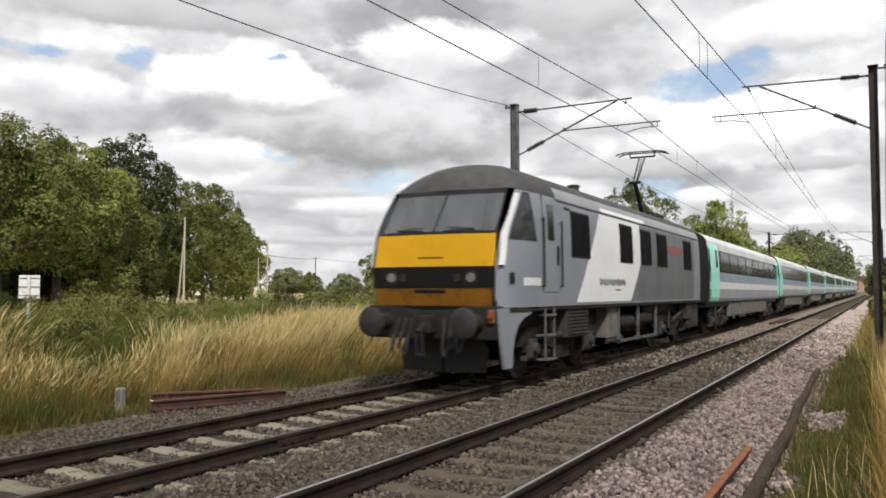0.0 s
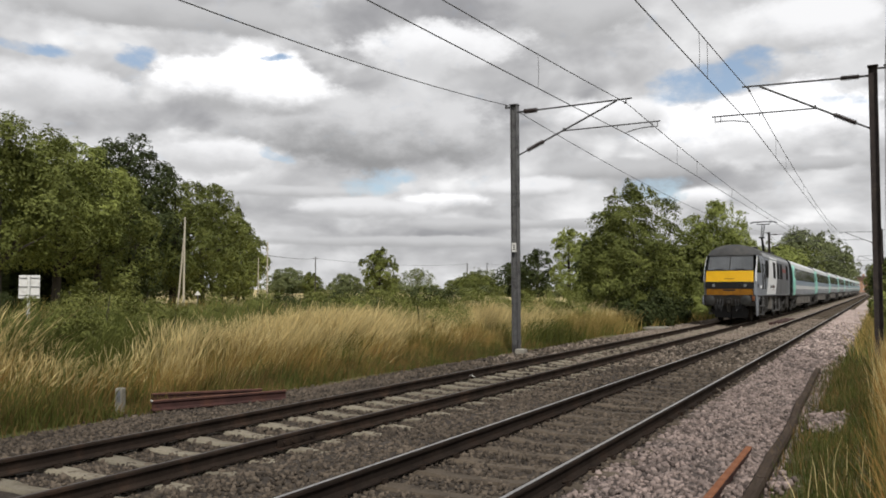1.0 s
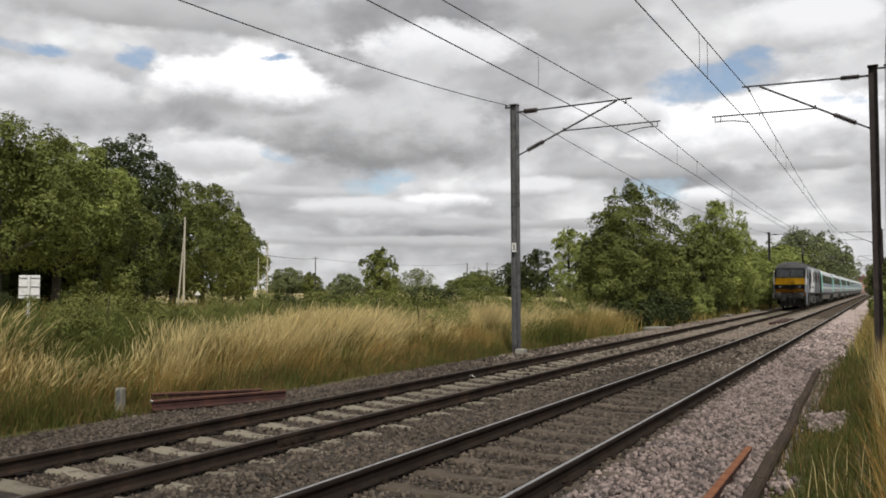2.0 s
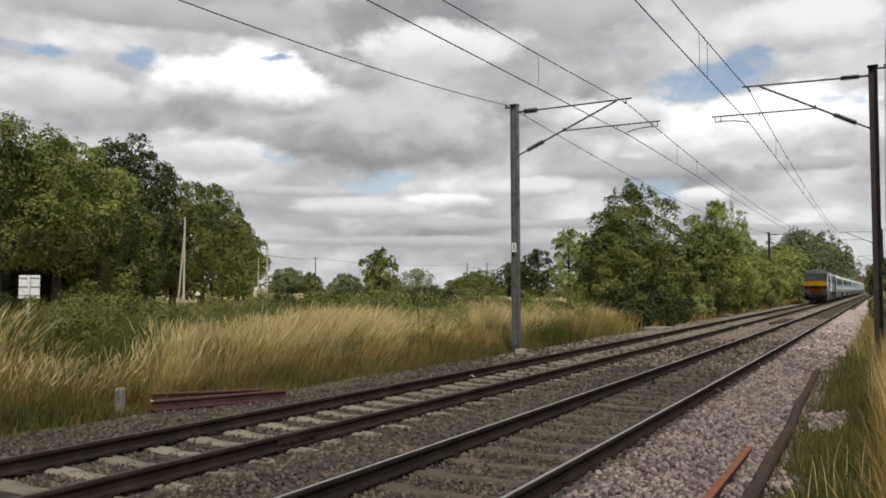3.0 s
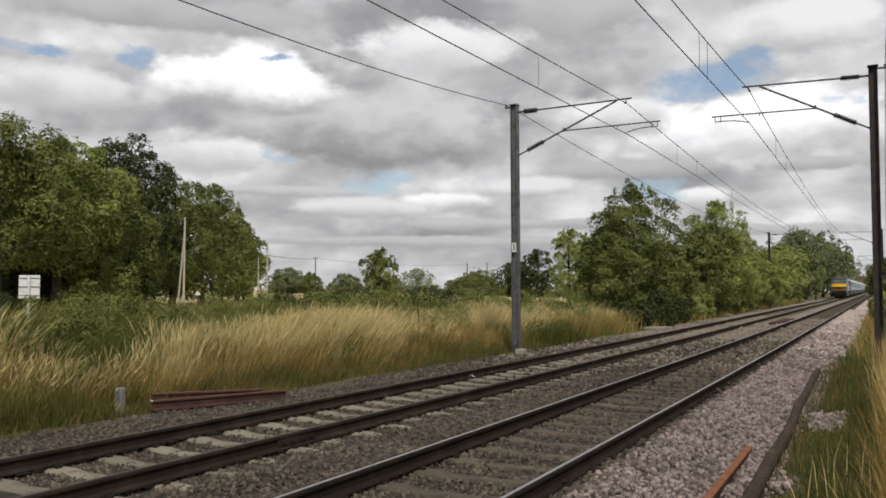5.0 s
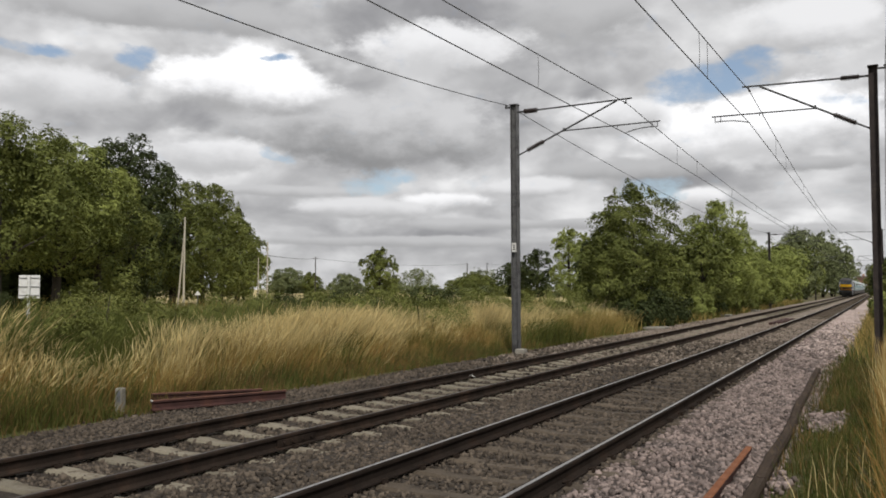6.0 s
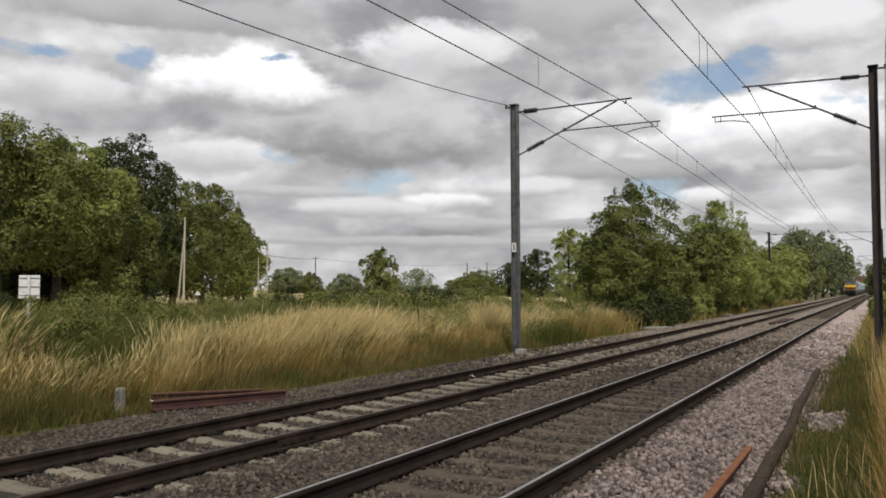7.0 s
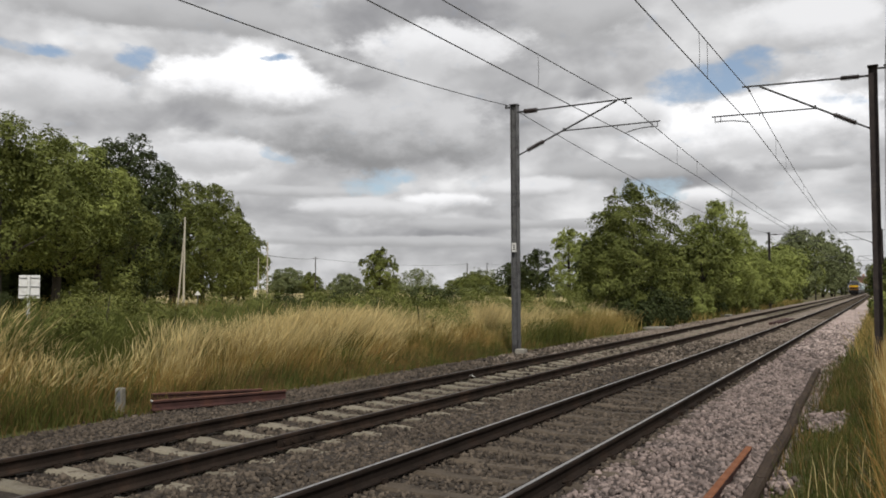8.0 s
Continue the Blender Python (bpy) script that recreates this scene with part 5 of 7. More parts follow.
# ---- trees and bushes ----
def leaf_cloud(name, lobes, count, size, material, seed, flat=0.5, loose=1.0):
    """Leaves in ragged clumps on the upper and outer side of a set of lobes (x, y, z, rx, rz), with fewer inside."""
    rng = np.random.default_rng(seed)
    lobes = np.array(lobes, float)
    k = len(lobes)
    w = lobes[:, 3] * np.sqrt(lobes[:, 3] * lobes[:, 4])
    m = count
    pick = rng.choice(k, m, p=w / w.sum())
    d = rng.normal(0, 1, (m, 3))
    o = lobes[:, :3] - np.average(lobes[:, :3], axis=0, weights=w)
    o = o / (np.linalg.norm(o, axis=1)[:, None] + 0.01) * 0.9 + np.array([0, 0, 0.75])
    d += o[pick] * rng.choice([0.0, 1.0, 1.5], m, p=[0.12, 0.48, 0.4])[:, None]
    d /= np.linalg.norm(d, axis=1)[:, None]
    # each lobe is lumpy in its own way
    a1, a2, a3 = (rng.normal(0, 1, (k, 3)) for _ in range(3))
    ph = rng.uniform(0, 6.28, (k, 3))
    lump = (np.sin((d * a1[pick]).sum(1) * 4.5 + ph[pick, 0]) + np.sin((d * a2[pick]).sum(1) * 6.5 + ph[pick, 1]) + np.sin((d * a3[pick]).sum(1) * 9.0 + ph[pick, 2])) / 3
    keep = lump > -0.42
    d, pick, lump = d[keep], pick[keep], lump[keep]
    m = len(pick)
    rad = 0.86 + 0.30 * lump + rng.normal(0, 0.055 * loose, m)
    rad *= np.where(rng.uniform(0, 1, m) < 0.16, rng.uniform(0.3, 0.9, m), 1.0)
    p = lobes[pick][:, :3] + d * rad[:, None] * lobes[pick][:, [3, 3, 4]]
    out = d + np.array([0, 0, 0.35]) + rng.normal(0, 0.30, (m, 3))
    out /= np.linalg.norm(out, axis=1)[:, None]
    a = np.cross(out, rng.normal(0, 1, (m, 3)))
    a /= np.linalg.norm(a, axis=1)[:, None]
    b = np.cross(out, a)
    s = size * rng.uniform(0.6, 1.4, m)[:, None]
    up = np.cross(a, b) * s * 0.18
    v = np.stack([p - a * s, p + b * s * flat + up, p + a * s, p - b * s * flat + up], 1).reshape(-1, 3)
    return mesh_arrays(name, v, np.arange(m * 4).reshape(-1, 4), material)


def trunk_mesh(h, r, spread, rng, limbs=7):
    bm = bmesh.new()
    top = Vector((rng.uniform(-0.1, 0.1) * h * 0.3, rng.uniform(-0.1, 0.1) * h * 0.3, h * 0.82))
    mid = top * 0.45 + Vector((rng.uniform(-0.15, 0.15), rng.uniform(-0.15, 0.15), 0))
    rod(bm, (0, 0, -0.4), mid, r * 1.15, r * 0.75, seg=9)
    rod(bm, mid, top, r * 0.75, r * 0.22, seg=8)
    for i in range(limbs):
        k = rng.uniform(0.3, 0.9)
        a = mid * (k / 0.45) if k < 0.45 else mid.lerp(top, (k - 0.45) / 0.55)
        ang = i * 2.4 + rng.uniform(-0.4, 0.4)
        ln = spread * rng.uniform(0.55, 0.95) * (1.15 - k * 0.5)
        e = a + Vector((math.cos(ang) * ln, math.sin(ang) * ln, ln * rng.uniform(0.3, 0.9)))
        q = a.lerp(e, 0.5) + Vector((0, 0, 0.06 * ln))
        rod(bm, a, q, r * 0.36, r * 0.24, seg=6)
        rod(bm, q, e, r * 0.24, r * 0.08, seg=6)
    return bm


def tree(x, y, base, h, r, material, leaf, count, seed, label, low=0.2, narrow=1.0, lobes_n=46, sprigs=18, name="tree", category="tree", group=""):
    """A tree with a tapered trunk, limbs and a crown of leafy boughs; low: how far down the crown reaches, as a share of the height."""
    rng = random.Random(seed)
    if x > -22:
        base += float(grade(y))
    t = thing(name, pose(x, y, base), label, category, group)
    part("trunk", trunk_mesh(h, 0.05 + 0.022 * h, r, rng), "bark", t)
    lobes = []
    zc, hz = h * (low + 1) / 2, h * (1 - low) / 2
    for i in range(lobes_n):
        zz = -1 + 2 * (i + 0.5) / lobes_n
        ang = i * 2.39996 + rng.uniform(-0.5, 0.5)
        prof = math.sqrt(max(0.05, 1 - abs(zz) ** (3.2 if zz > 0 else 2.2))) * (1.0 if zz > 0 else 1.06) * narrow
        d = r * prof * rng.uniform(0.5, 0.98)
        lr = r * rng.uniform(0.16, 0.36) * (0.75 + 0.3 * prof)
        lobes.append((math.cos(ang) * d, math.sin(ang) * d, zc + zz * hz * 0.86 + rng.uniform(-0.05, 0.05) * h, lr, lr * rng.uniform(0.7, 1.1)))
    # the inner mass, and boughs at the top
    for i in range(6):
        ang = i * 1.05
        lobes.append((math.cos(ang) * r * 0.3, math.sin(ang) * r * 0.3, zc + hz * rng.uniform(-0.6, 0.4), r * 0.34 * narrow, hz * 0.36))
    for i in range(4):
        lobes.append((rng.uniform(-0.3, 0.3) * r, rng.uniform(-0.3, 0.3) * r, zc + hz * rng.uniform(0.25, 0.62), r * 0.42 * narrow, hz * 0.24))
    for i in range(6):
        ang = rng.uniform(0, 6.28)
        d = r * rng.uniform(0.0, 0.5)
        lr = r * rng.uniform(0.14, 0.24)
        lobes.append((math.cos(ang) * d, math.sin(ang) * d, h * rng.uniform(0.9, 0.985) - lr * 0.4, lr, lr * 1.2))
    for i in range(sprigs):
        ang = i * 0.7 + rng.uniform(-0.3, 0.3)
        d = r * rng.uniform(0.05, 0.9)
        lr = r * rng.uniform(0.045, 0.09)
        lobes.append((math.cos(ang) * d, math.sin(ang) * d, h * (1.0 - 0.38 * (d / r) ** 2) * rng.uniform(0.93, 1.02), lr, lr * 3.6))
    part("crown", leaf_cloud("crown", lobes, count, leaf, material, seed), None, t)
    return t


def bush(x, y, base, h, r, material, leaf, count, seed, label, wide=1.0):
    """A shrub with several stems and leaves down to the ground."""
    rng = random.Random(seed)
    base += float(grade(y)) if x > -22 else 0.0
    t = thing("bush", pose(x, y, base), label, "bush", "bushes")
    bm = bmesh.new()
    for i in range(6):
        a = rng.uniform(0, 6.28)
        rod(bm, (0.1 * math.cos(a), 0.1 * math.sin(a), -0.3), (0.55 * r * wide * math.cos(a), 0.55 * r * math.sin(a), h * rng.uniform(0.5, 0.85)), 0.03, 0.008, seg=6)
    part("stem", bm, "bark", t)
    lobes = []
    for i in range(14):
        a, d = rng.uniform(0, 6.28), r * math.sqrt(rng.uniform(0, 1)) * 0.75
        lr = r * rng.uniform(0.28, 0.45)
        zz = rng.uniform(0.15, 0.85) * h * (1 - 0.35 * (d / r) ** 2)
        lobes.append((math.cos(a) * d * wide, math.sin(a) * d, zz, lr, min(lr, h * 0.32)))
    part("foliage", leaf_cloud("foliage", lobes, count, leaf, material, seed, loose=1.6), None, t)
    return t


G = "trees beyond the fence"
BELT = [(-44.5, 26.0, 11.2, 4.8, "leaf_mid", 0.085, 24000, "broad mid-green tree with dense leaves", 0.30), (-42.6, 29.4, 10.2, 4.4, "leaf_mid", 0.080, 30000, "tall bright green tree with dense leaves", 0.30),
        (-43.8, 34.0, 10.0, 4.0, "leaf_light", 0.080, 26000, "bright green tree in the belt of trees", 0.28), (-45.5, 38.4, 9.3, 3.8, "leaf_mid", 0.085, 22000, "mid-green tree in the belt of trees", 0.06),
        (-54.2, 47.8, 13.0, 4.7, "leaf_dark", 0.115, 26000, "tall dark green oak with an uneven crown", 0.06), (-50.3, 45.6, 9.3, 3.3, "leaf_dark", 0.12, 9000, "dark green tree beside the oak", 0.0),
        (-51.5, 51.0, 9.8, 3.6, "leaf_mid", 0.10, 17000, "mid-green tree with a rounded crown", 0.02), (-53.2, 56.2, 10.3, 3.9, "leaf_mid", 0.10, 20000, "mid-green tree with a full rounded crown", 0.02),
        (-58.6, 64.5, 9.6, 3.6, "leaf_mid", 0.12, 13000, "mid-green tree near the end of the belt", 0.02), (-64.0, 73.0, 8.2, 3.0, "leaf_mid", 0.16, 6500, "smaller mid-green tree at the belt's end", 0.02),
        (-70.2, 81.4, 7.2, 2.7, "leaf_light", 0.18, 5500, "low light green tree at the belt's end", 0.02),
        # added trees whose dark leaf colour gives the shade behind and beneath the crowns
        (-54.5, 26.0, 9.6, 5.0, "leaf_dark", 0.24, 6000, "dark-leaved tree added as dark backing behind the belt", 0.0), (-53.0, 38.0, 9.4, 5.0, "leaf_dark", 0.24, 6000, "dark-leaved tree added as dark backing behind the belt", 0.0),
        (-57.0, 44.0, 9.0, 4.5, "leaf_dark", 0.26, 4000, "dark-leaved tree added as dark backing behind the belt", 0.0), (-60.0, 55.0, 8.6, 4.5, "leaf_dark", 0.26, 4000, "dark-leaved tree added as dark backing behind the belt", 0.0),
        (-52.0, 36.8, 6.4, 3.8, "leaf_dark", 0.24, 6000, "dark-leaved tree added for the shade under the belt", 0.0), (-52.0, 41.5, 6.4, 3.8, "leaf_dark", 0.24, 6000, "dark-leaved tree added for the shade under the belt", 0.0)]
for i, (x, y, h, r, m, leaf, n, label, low) in enumerate(BELT):
    tree(x, y, float(ground_height(np.array(x), np.array(y))), h + 0.2, r, m, leaf * 1.2, n, 11 + i, label, low, lobes_n=48, sprigs=5, group=G)
G = "distant trees"
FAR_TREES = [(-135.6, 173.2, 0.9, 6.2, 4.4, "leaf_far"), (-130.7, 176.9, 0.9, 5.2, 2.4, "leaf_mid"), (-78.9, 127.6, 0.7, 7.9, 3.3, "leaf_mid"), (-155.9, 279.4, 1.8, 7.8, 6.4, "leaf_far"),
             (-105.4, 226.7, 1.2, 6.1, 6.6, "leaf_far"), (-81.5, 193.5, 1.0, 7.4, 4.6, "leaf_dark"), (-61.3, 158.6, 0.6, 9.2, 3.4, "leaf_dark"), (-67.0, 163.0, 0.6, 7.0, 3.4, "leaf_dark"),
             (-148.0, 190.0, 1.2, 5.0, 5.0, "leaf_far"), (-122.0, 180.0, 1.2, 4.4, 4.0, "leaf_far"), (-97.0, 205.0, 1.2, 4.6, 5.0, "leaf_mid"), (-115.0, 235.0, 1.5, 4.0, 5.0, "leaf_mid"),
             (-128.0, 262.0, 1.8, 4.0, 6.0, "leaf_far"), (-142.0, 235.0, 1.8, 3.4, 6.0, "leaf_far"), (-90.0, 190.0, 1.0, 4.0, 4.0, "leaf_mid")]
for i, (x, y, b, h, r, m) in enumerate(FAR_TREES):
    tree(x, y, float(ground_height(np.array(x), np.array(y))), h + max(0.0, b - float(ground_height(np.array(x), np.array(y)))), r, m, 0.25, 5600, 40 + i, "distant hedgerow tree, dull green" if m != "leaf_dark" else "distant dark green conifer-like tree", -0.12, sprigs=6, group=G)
G = "trees along the line"
tree(-30.8, 89.8, 0.0, 8.4, 2.4, "leaf_light", 0.12, 11000, 60, "slender pale green tree with an open crown", 0.1, 0.85, group=G)
tree(-23.0, 71.5, -0.1, 6.6, 1.5, "leaf_light", 0.105, 6851, 61, "slender mid-green tree beyond the bushes", 0.05, 0.85, group=G)
tree(-20.5, 66.0, -0.1, 5.2, 2.0, "leaf_light", 0.105, 6851, 62, "low mid-green tree beyond the bushes", 0.02, group=G)
tree(-12.0, 45.6, -0.3, 7.4, 2.6, "leaf_mid", 0.066, 40000, 63, "dense mid-green tree close to the line", 0.03, group=G)
tree(-12.4, 42.2, -0.3, 4.6, 1.6, "leaf_mid", 0.070, 16000, 64, "low dense green tree close to the line", 0.0, group=G)
tree(-13.8, 47.5, -0.3, 5.6, 1.9, "leaf_dark", 0.085, 13000, 65, "dark green tree close to the line", 0.0, group=G)
tree(-11.6, 53.0, -0.3, 4.6, 1.4, "leaf_mid", 0.085, 10000, 66, "low light green tree close to the line", 0.0, group=G)
tree(-10.9, 59.5, -0.3, 5.6, 1.9, "leaf_mid", 0.092, 13000, 67, "mid-green tree close to the line", 0.02, group=G)
tree(-11.3, 67.1, -0.3, 8.3, 3.0, "leaf_light", 0.085, 32000, 68, "tall light green tree close to the line", 0.05, group=G)
tree(-10.9, 74.0, -0.3, 6.6, 2.3, "leaf_light", 0.085, 17000, 69, "mid-green tree close to the line", 0.05, group=G)
tree(-10.9, 82.0, -0.3, 5.4, 2.2, "leaf_light", 0.100, 14000, 70, "light green tree close to the line", 0.03, group=G)
tree(-10.7, 86.5, -0.3, 5.0, 1.7, "leaf_mid", 0.095, 11000, 171, "light green tree in front of the mast", 0.02, group=G)
tree(-11.2, 94.0, -0.2, 5.8, 2.4, "leaf_light", 0.120, 10000, 71, "mid-green tree close to the line", 0.03, group=G)
tree(-11.6, 104.0, -0.2, 6.2, 2.7, "leaf_light", 0.130, 9500, 72, "light green tree close to the line", 0.03, group=G)
tree(-12.0, 118.0, -0.2, 7.4, 3.0, "leaf_light", 0.145, 9000, 73, "mid-green tree close to the line", 0.03, group=G)
tree(-12.2, 133.0, -0.2, 7.6, 3.2, "leaf_light", 0.205, 5324, 74, "light green tree close to the line", 0.03, group=G)
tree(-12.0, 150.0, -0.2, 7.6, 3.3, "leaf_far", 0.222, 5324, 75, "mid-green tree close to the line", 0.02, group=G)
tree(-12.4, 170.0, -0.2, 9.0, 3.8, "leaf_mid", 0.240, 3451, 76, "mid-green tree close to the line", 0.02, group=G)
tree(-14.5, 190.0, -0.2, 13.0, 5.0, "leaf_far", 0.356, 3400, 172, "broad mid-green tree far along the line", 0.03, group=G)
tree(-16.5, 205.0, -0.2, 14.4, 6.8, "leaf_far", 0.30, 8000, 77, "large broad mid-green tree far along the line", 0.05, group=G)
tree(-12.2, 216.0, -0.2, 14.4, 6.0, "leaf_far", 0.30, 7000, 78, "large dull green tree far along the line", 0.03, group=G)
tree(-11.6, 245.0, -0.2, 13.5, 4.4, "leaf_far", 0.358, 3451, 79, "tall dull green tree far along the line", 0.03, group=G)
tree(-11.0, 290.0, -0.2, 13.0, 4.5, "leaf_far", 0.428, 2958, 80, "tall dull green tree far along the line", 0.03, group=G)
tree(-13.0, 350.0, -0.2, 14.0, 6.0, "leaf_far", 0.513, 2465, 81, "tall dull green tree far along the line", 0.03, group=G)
# dark-leaved row added to close the see-through gaps in the line-side trees
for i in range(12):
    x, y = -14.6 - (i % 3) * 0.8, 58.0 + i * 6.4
    tree(x, y, -0.3, 4.6 + (i * 37 % 5) * 0.3, 2.6, "leaf_dark", 0.26, 1300, 400 + i, "dark green hedge tree added to close gaps between the line-side trees", 0.0, group=G)
# dark leaf colour on the nearest ones stands for the shaded hollow there
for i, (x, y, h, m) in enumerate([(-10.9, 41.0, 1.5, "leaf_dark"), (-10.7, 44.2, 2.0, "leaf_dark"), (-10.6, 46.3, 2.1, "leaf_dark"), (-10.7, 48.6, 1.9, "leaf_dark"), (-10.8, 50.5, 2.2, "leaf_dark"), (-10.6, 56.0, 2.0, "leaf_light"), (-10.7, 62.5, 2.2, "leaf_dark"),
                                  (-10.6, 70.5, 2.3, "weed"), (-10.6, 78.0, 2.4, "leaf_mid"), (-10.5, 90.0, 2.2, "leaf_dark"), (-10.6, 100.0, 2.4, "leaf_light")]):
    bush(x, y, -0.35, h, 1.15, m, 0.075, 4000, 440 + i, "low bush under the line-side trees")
G = "bushes on the eastern side"
tree(2.0, 62.0, -0.2, 4.2, 1.9, "leaf_mid", 0.17, 4000, 85, "mid-green bushy tree on the eastern side", 0.0, group=G)
tree(1.4, 80.0, -0.2, 4.6, 1.8, "leaf_mid", 0.18, 3500, 86, "mid-green bushy tree on the eastern side", 0.0, group=G)
tree(1.0, 105.0, -0.2, 5.0, 2.0, "leaf_dark", 0.2, 3000, 87, "dark green bushy tree on the eastern side", 0.0, group=G)
tree(0.2, 150.0, -0.2, 6.0, 2.6, "leaf_mid", 0.24, 3000, 88, "mid-green bushy tree on the eastern side", 0.0, group=G)
tree(0.5, 210.0, -0.2, 8.0, 3.6, "leaf_far", 0.32, 3000, 89, "tall dull green tree on the eastern side", 0.0, group=G)
tree(0.8, 300.0, -0.2, 10.0, 4.2, "leaf_far", 0.4, 2500, 90, "tall dull green tree on the eastern side", 0.0, group=G)
G = "hedge trees on the eastern side"
# tree row out of view, added so the train's glass reflects dark greenery
for i in range(16):
    rr = random.Random(700 + i)
    tree(10.5 + rr.uniform(-1, 1) + 0.03 * i, 12.0 + i * 8.5, -0.2, rr.uniform(7.5, 10.0), 4.4, "leaf_dark" if i % 3 else "leaf_mid", 0.42, 1200, 700 + i, "unseen green hedge tree added for the train windows to reflect", 0.0, group=G)
bush(1.2, 44.0, -0.3, 1.9, 1.4, "leaf_light", 0.1, 3500, 91, "light green bush among the grass")
bush(0.55, 27.0, -0.3, 1.2, 0.8, "weed", 0.05, 5000, 93, "green weedy bush at the dark mast's foot")
bush(0.9, 39.0, -0.3, 1.7, 1.2, "weed", 0.07, 5000, 94, "tall green weedy bush on the eastern side")
bush(0.4, 52.0, -0.3, 1.8, 1.2, "leaf_light", 0.09, 5000, 95, "light green bush beyond the dark mast")
bush(1.0, 34.0, -0.3, 1.3, 1.1, "leaf_mid", 0.08, 3000, 92, "low green bush at the mast's foot")

for i, (x, y, h, r, m, wide) in enumerate([(-16.6, 14.8, 2.2, 1.15, "leaf_mid", 1.1), (-16.4, 17.0, 1.75, 1.1, "leaf_mid", 1.0), (-18.4, 26.0, 2.2, 1.05, "leaf_dark", 1.0),
                                           (-17.0, 24.0, 1.7, 1.2, "leaf_mid", 1.0), (-15.2, 23.0, 1.75, 1.5, "leaf_mid", 1.3), (-13.2, 24.0, 1.7, 1.5, "leaf_light", 1.2),
                                           (-20.5, 25.0, 1.7, 1.5, "leaf_mid", 1.2), (-23.5, 25.6, 1.35, 1.6, "leaf_mid", 1.2), (-27.0, 24.0, 1.7, 1.8, "leaf_mid", 1.2),
                                           (-14.1, 11.8, 2.2, 1.0, "leaf_mid", 1.2), (-13.5, 10.9, 1.4, 0.7, "leaf_mid", 1.1), (-13.9, 12.7, 1.9, 0.9, "leaf_dark", 1.0), (-15.5, 11.7, 1.75, 0.8, "leaf_dark", 1.0), (-13.7, 13.2, 1.7, 0.75, "leaf_mid", 1.0), (-24.0, 19.0, 1.7, 1.5, "leaf_mid", 1.2), (-15.0, 33.0, 1.8, 1.8, "leaf_mid", 1.4), (-17.6, 30.0, 1.75, 1.7, "leaf_mid", 1.4), (-21.0, 31.0, 1.75, 1.9, "leaf_dark", 1.4), (-12.6, 30.5, 1.7, 1.4, "leaf_mid", 1.3), (-26.5, 30.5, 1.8, 2.0, "leaf_mid", 1.4),
                                           (-19.0, 36.0, 1.9, 2.0, "leaf_dark", 1.4), (-24.0, 38.0, 1.9, 2.2, "leaf_mid", 1.4), (-30.0, 34.0, 1.8, 2.0, "leaf_mid", 1.4), (-36.0, 25.0, 1.9, 2.0, "leaf_dark", 1.4), (-11.8, 34.2, 1.5, 1.1, "leaf_mid", 1.2), (-12.9, 36.6, 1.9, 1.5, "leaf_mid", 1.3), (-14.6, 38.5, 2.0, 1.7, "leaf_mid", 1.3)]):
    bush(x, y, -0.35, h + 0.1 if y < 15 and x > -17 else h * 0.85 if y < 20 else h * 0.95 + 0.12, r, "weed" if y < 24 else {"leaf_mid": "weed", "leaf_light": "weed"}.get(m, m), 0.010 + 0.0008 * math.hypot(x, y), 7500 if x > -17 else 5000, 100 + i, "dark green bramble bush in the tall grass" if m == "leaf_dark" else "green weedy bush behind the tall grass", wide)

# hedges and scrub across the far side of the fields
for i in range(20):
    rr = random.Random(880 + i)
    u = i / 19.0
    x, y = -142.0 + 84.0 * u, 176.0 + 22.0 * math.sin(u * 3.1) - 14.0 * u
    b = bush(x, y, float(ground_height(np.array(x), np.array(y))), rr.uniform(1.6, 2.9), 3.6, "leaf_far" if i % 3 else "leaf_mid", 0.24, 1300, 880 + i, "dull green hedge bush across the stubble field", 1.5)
    b["group"] = "bushes of the far hedge"
for i in range(9):
    rr = random.Random(840 + i)
    bush(-34.0 + i * 1.75, 41.5 - 0.15 * i + rr.uniform(-0.6, 0.6), 0.0, rr.uniform(1.45, 1.85) - 0.03 * i, 1.7, "leaf_dark" if i % 3 == 1 else "weed", 0.075, 2600, 840 + i, "green hedge bush at the meadow's far edge", 1.3)


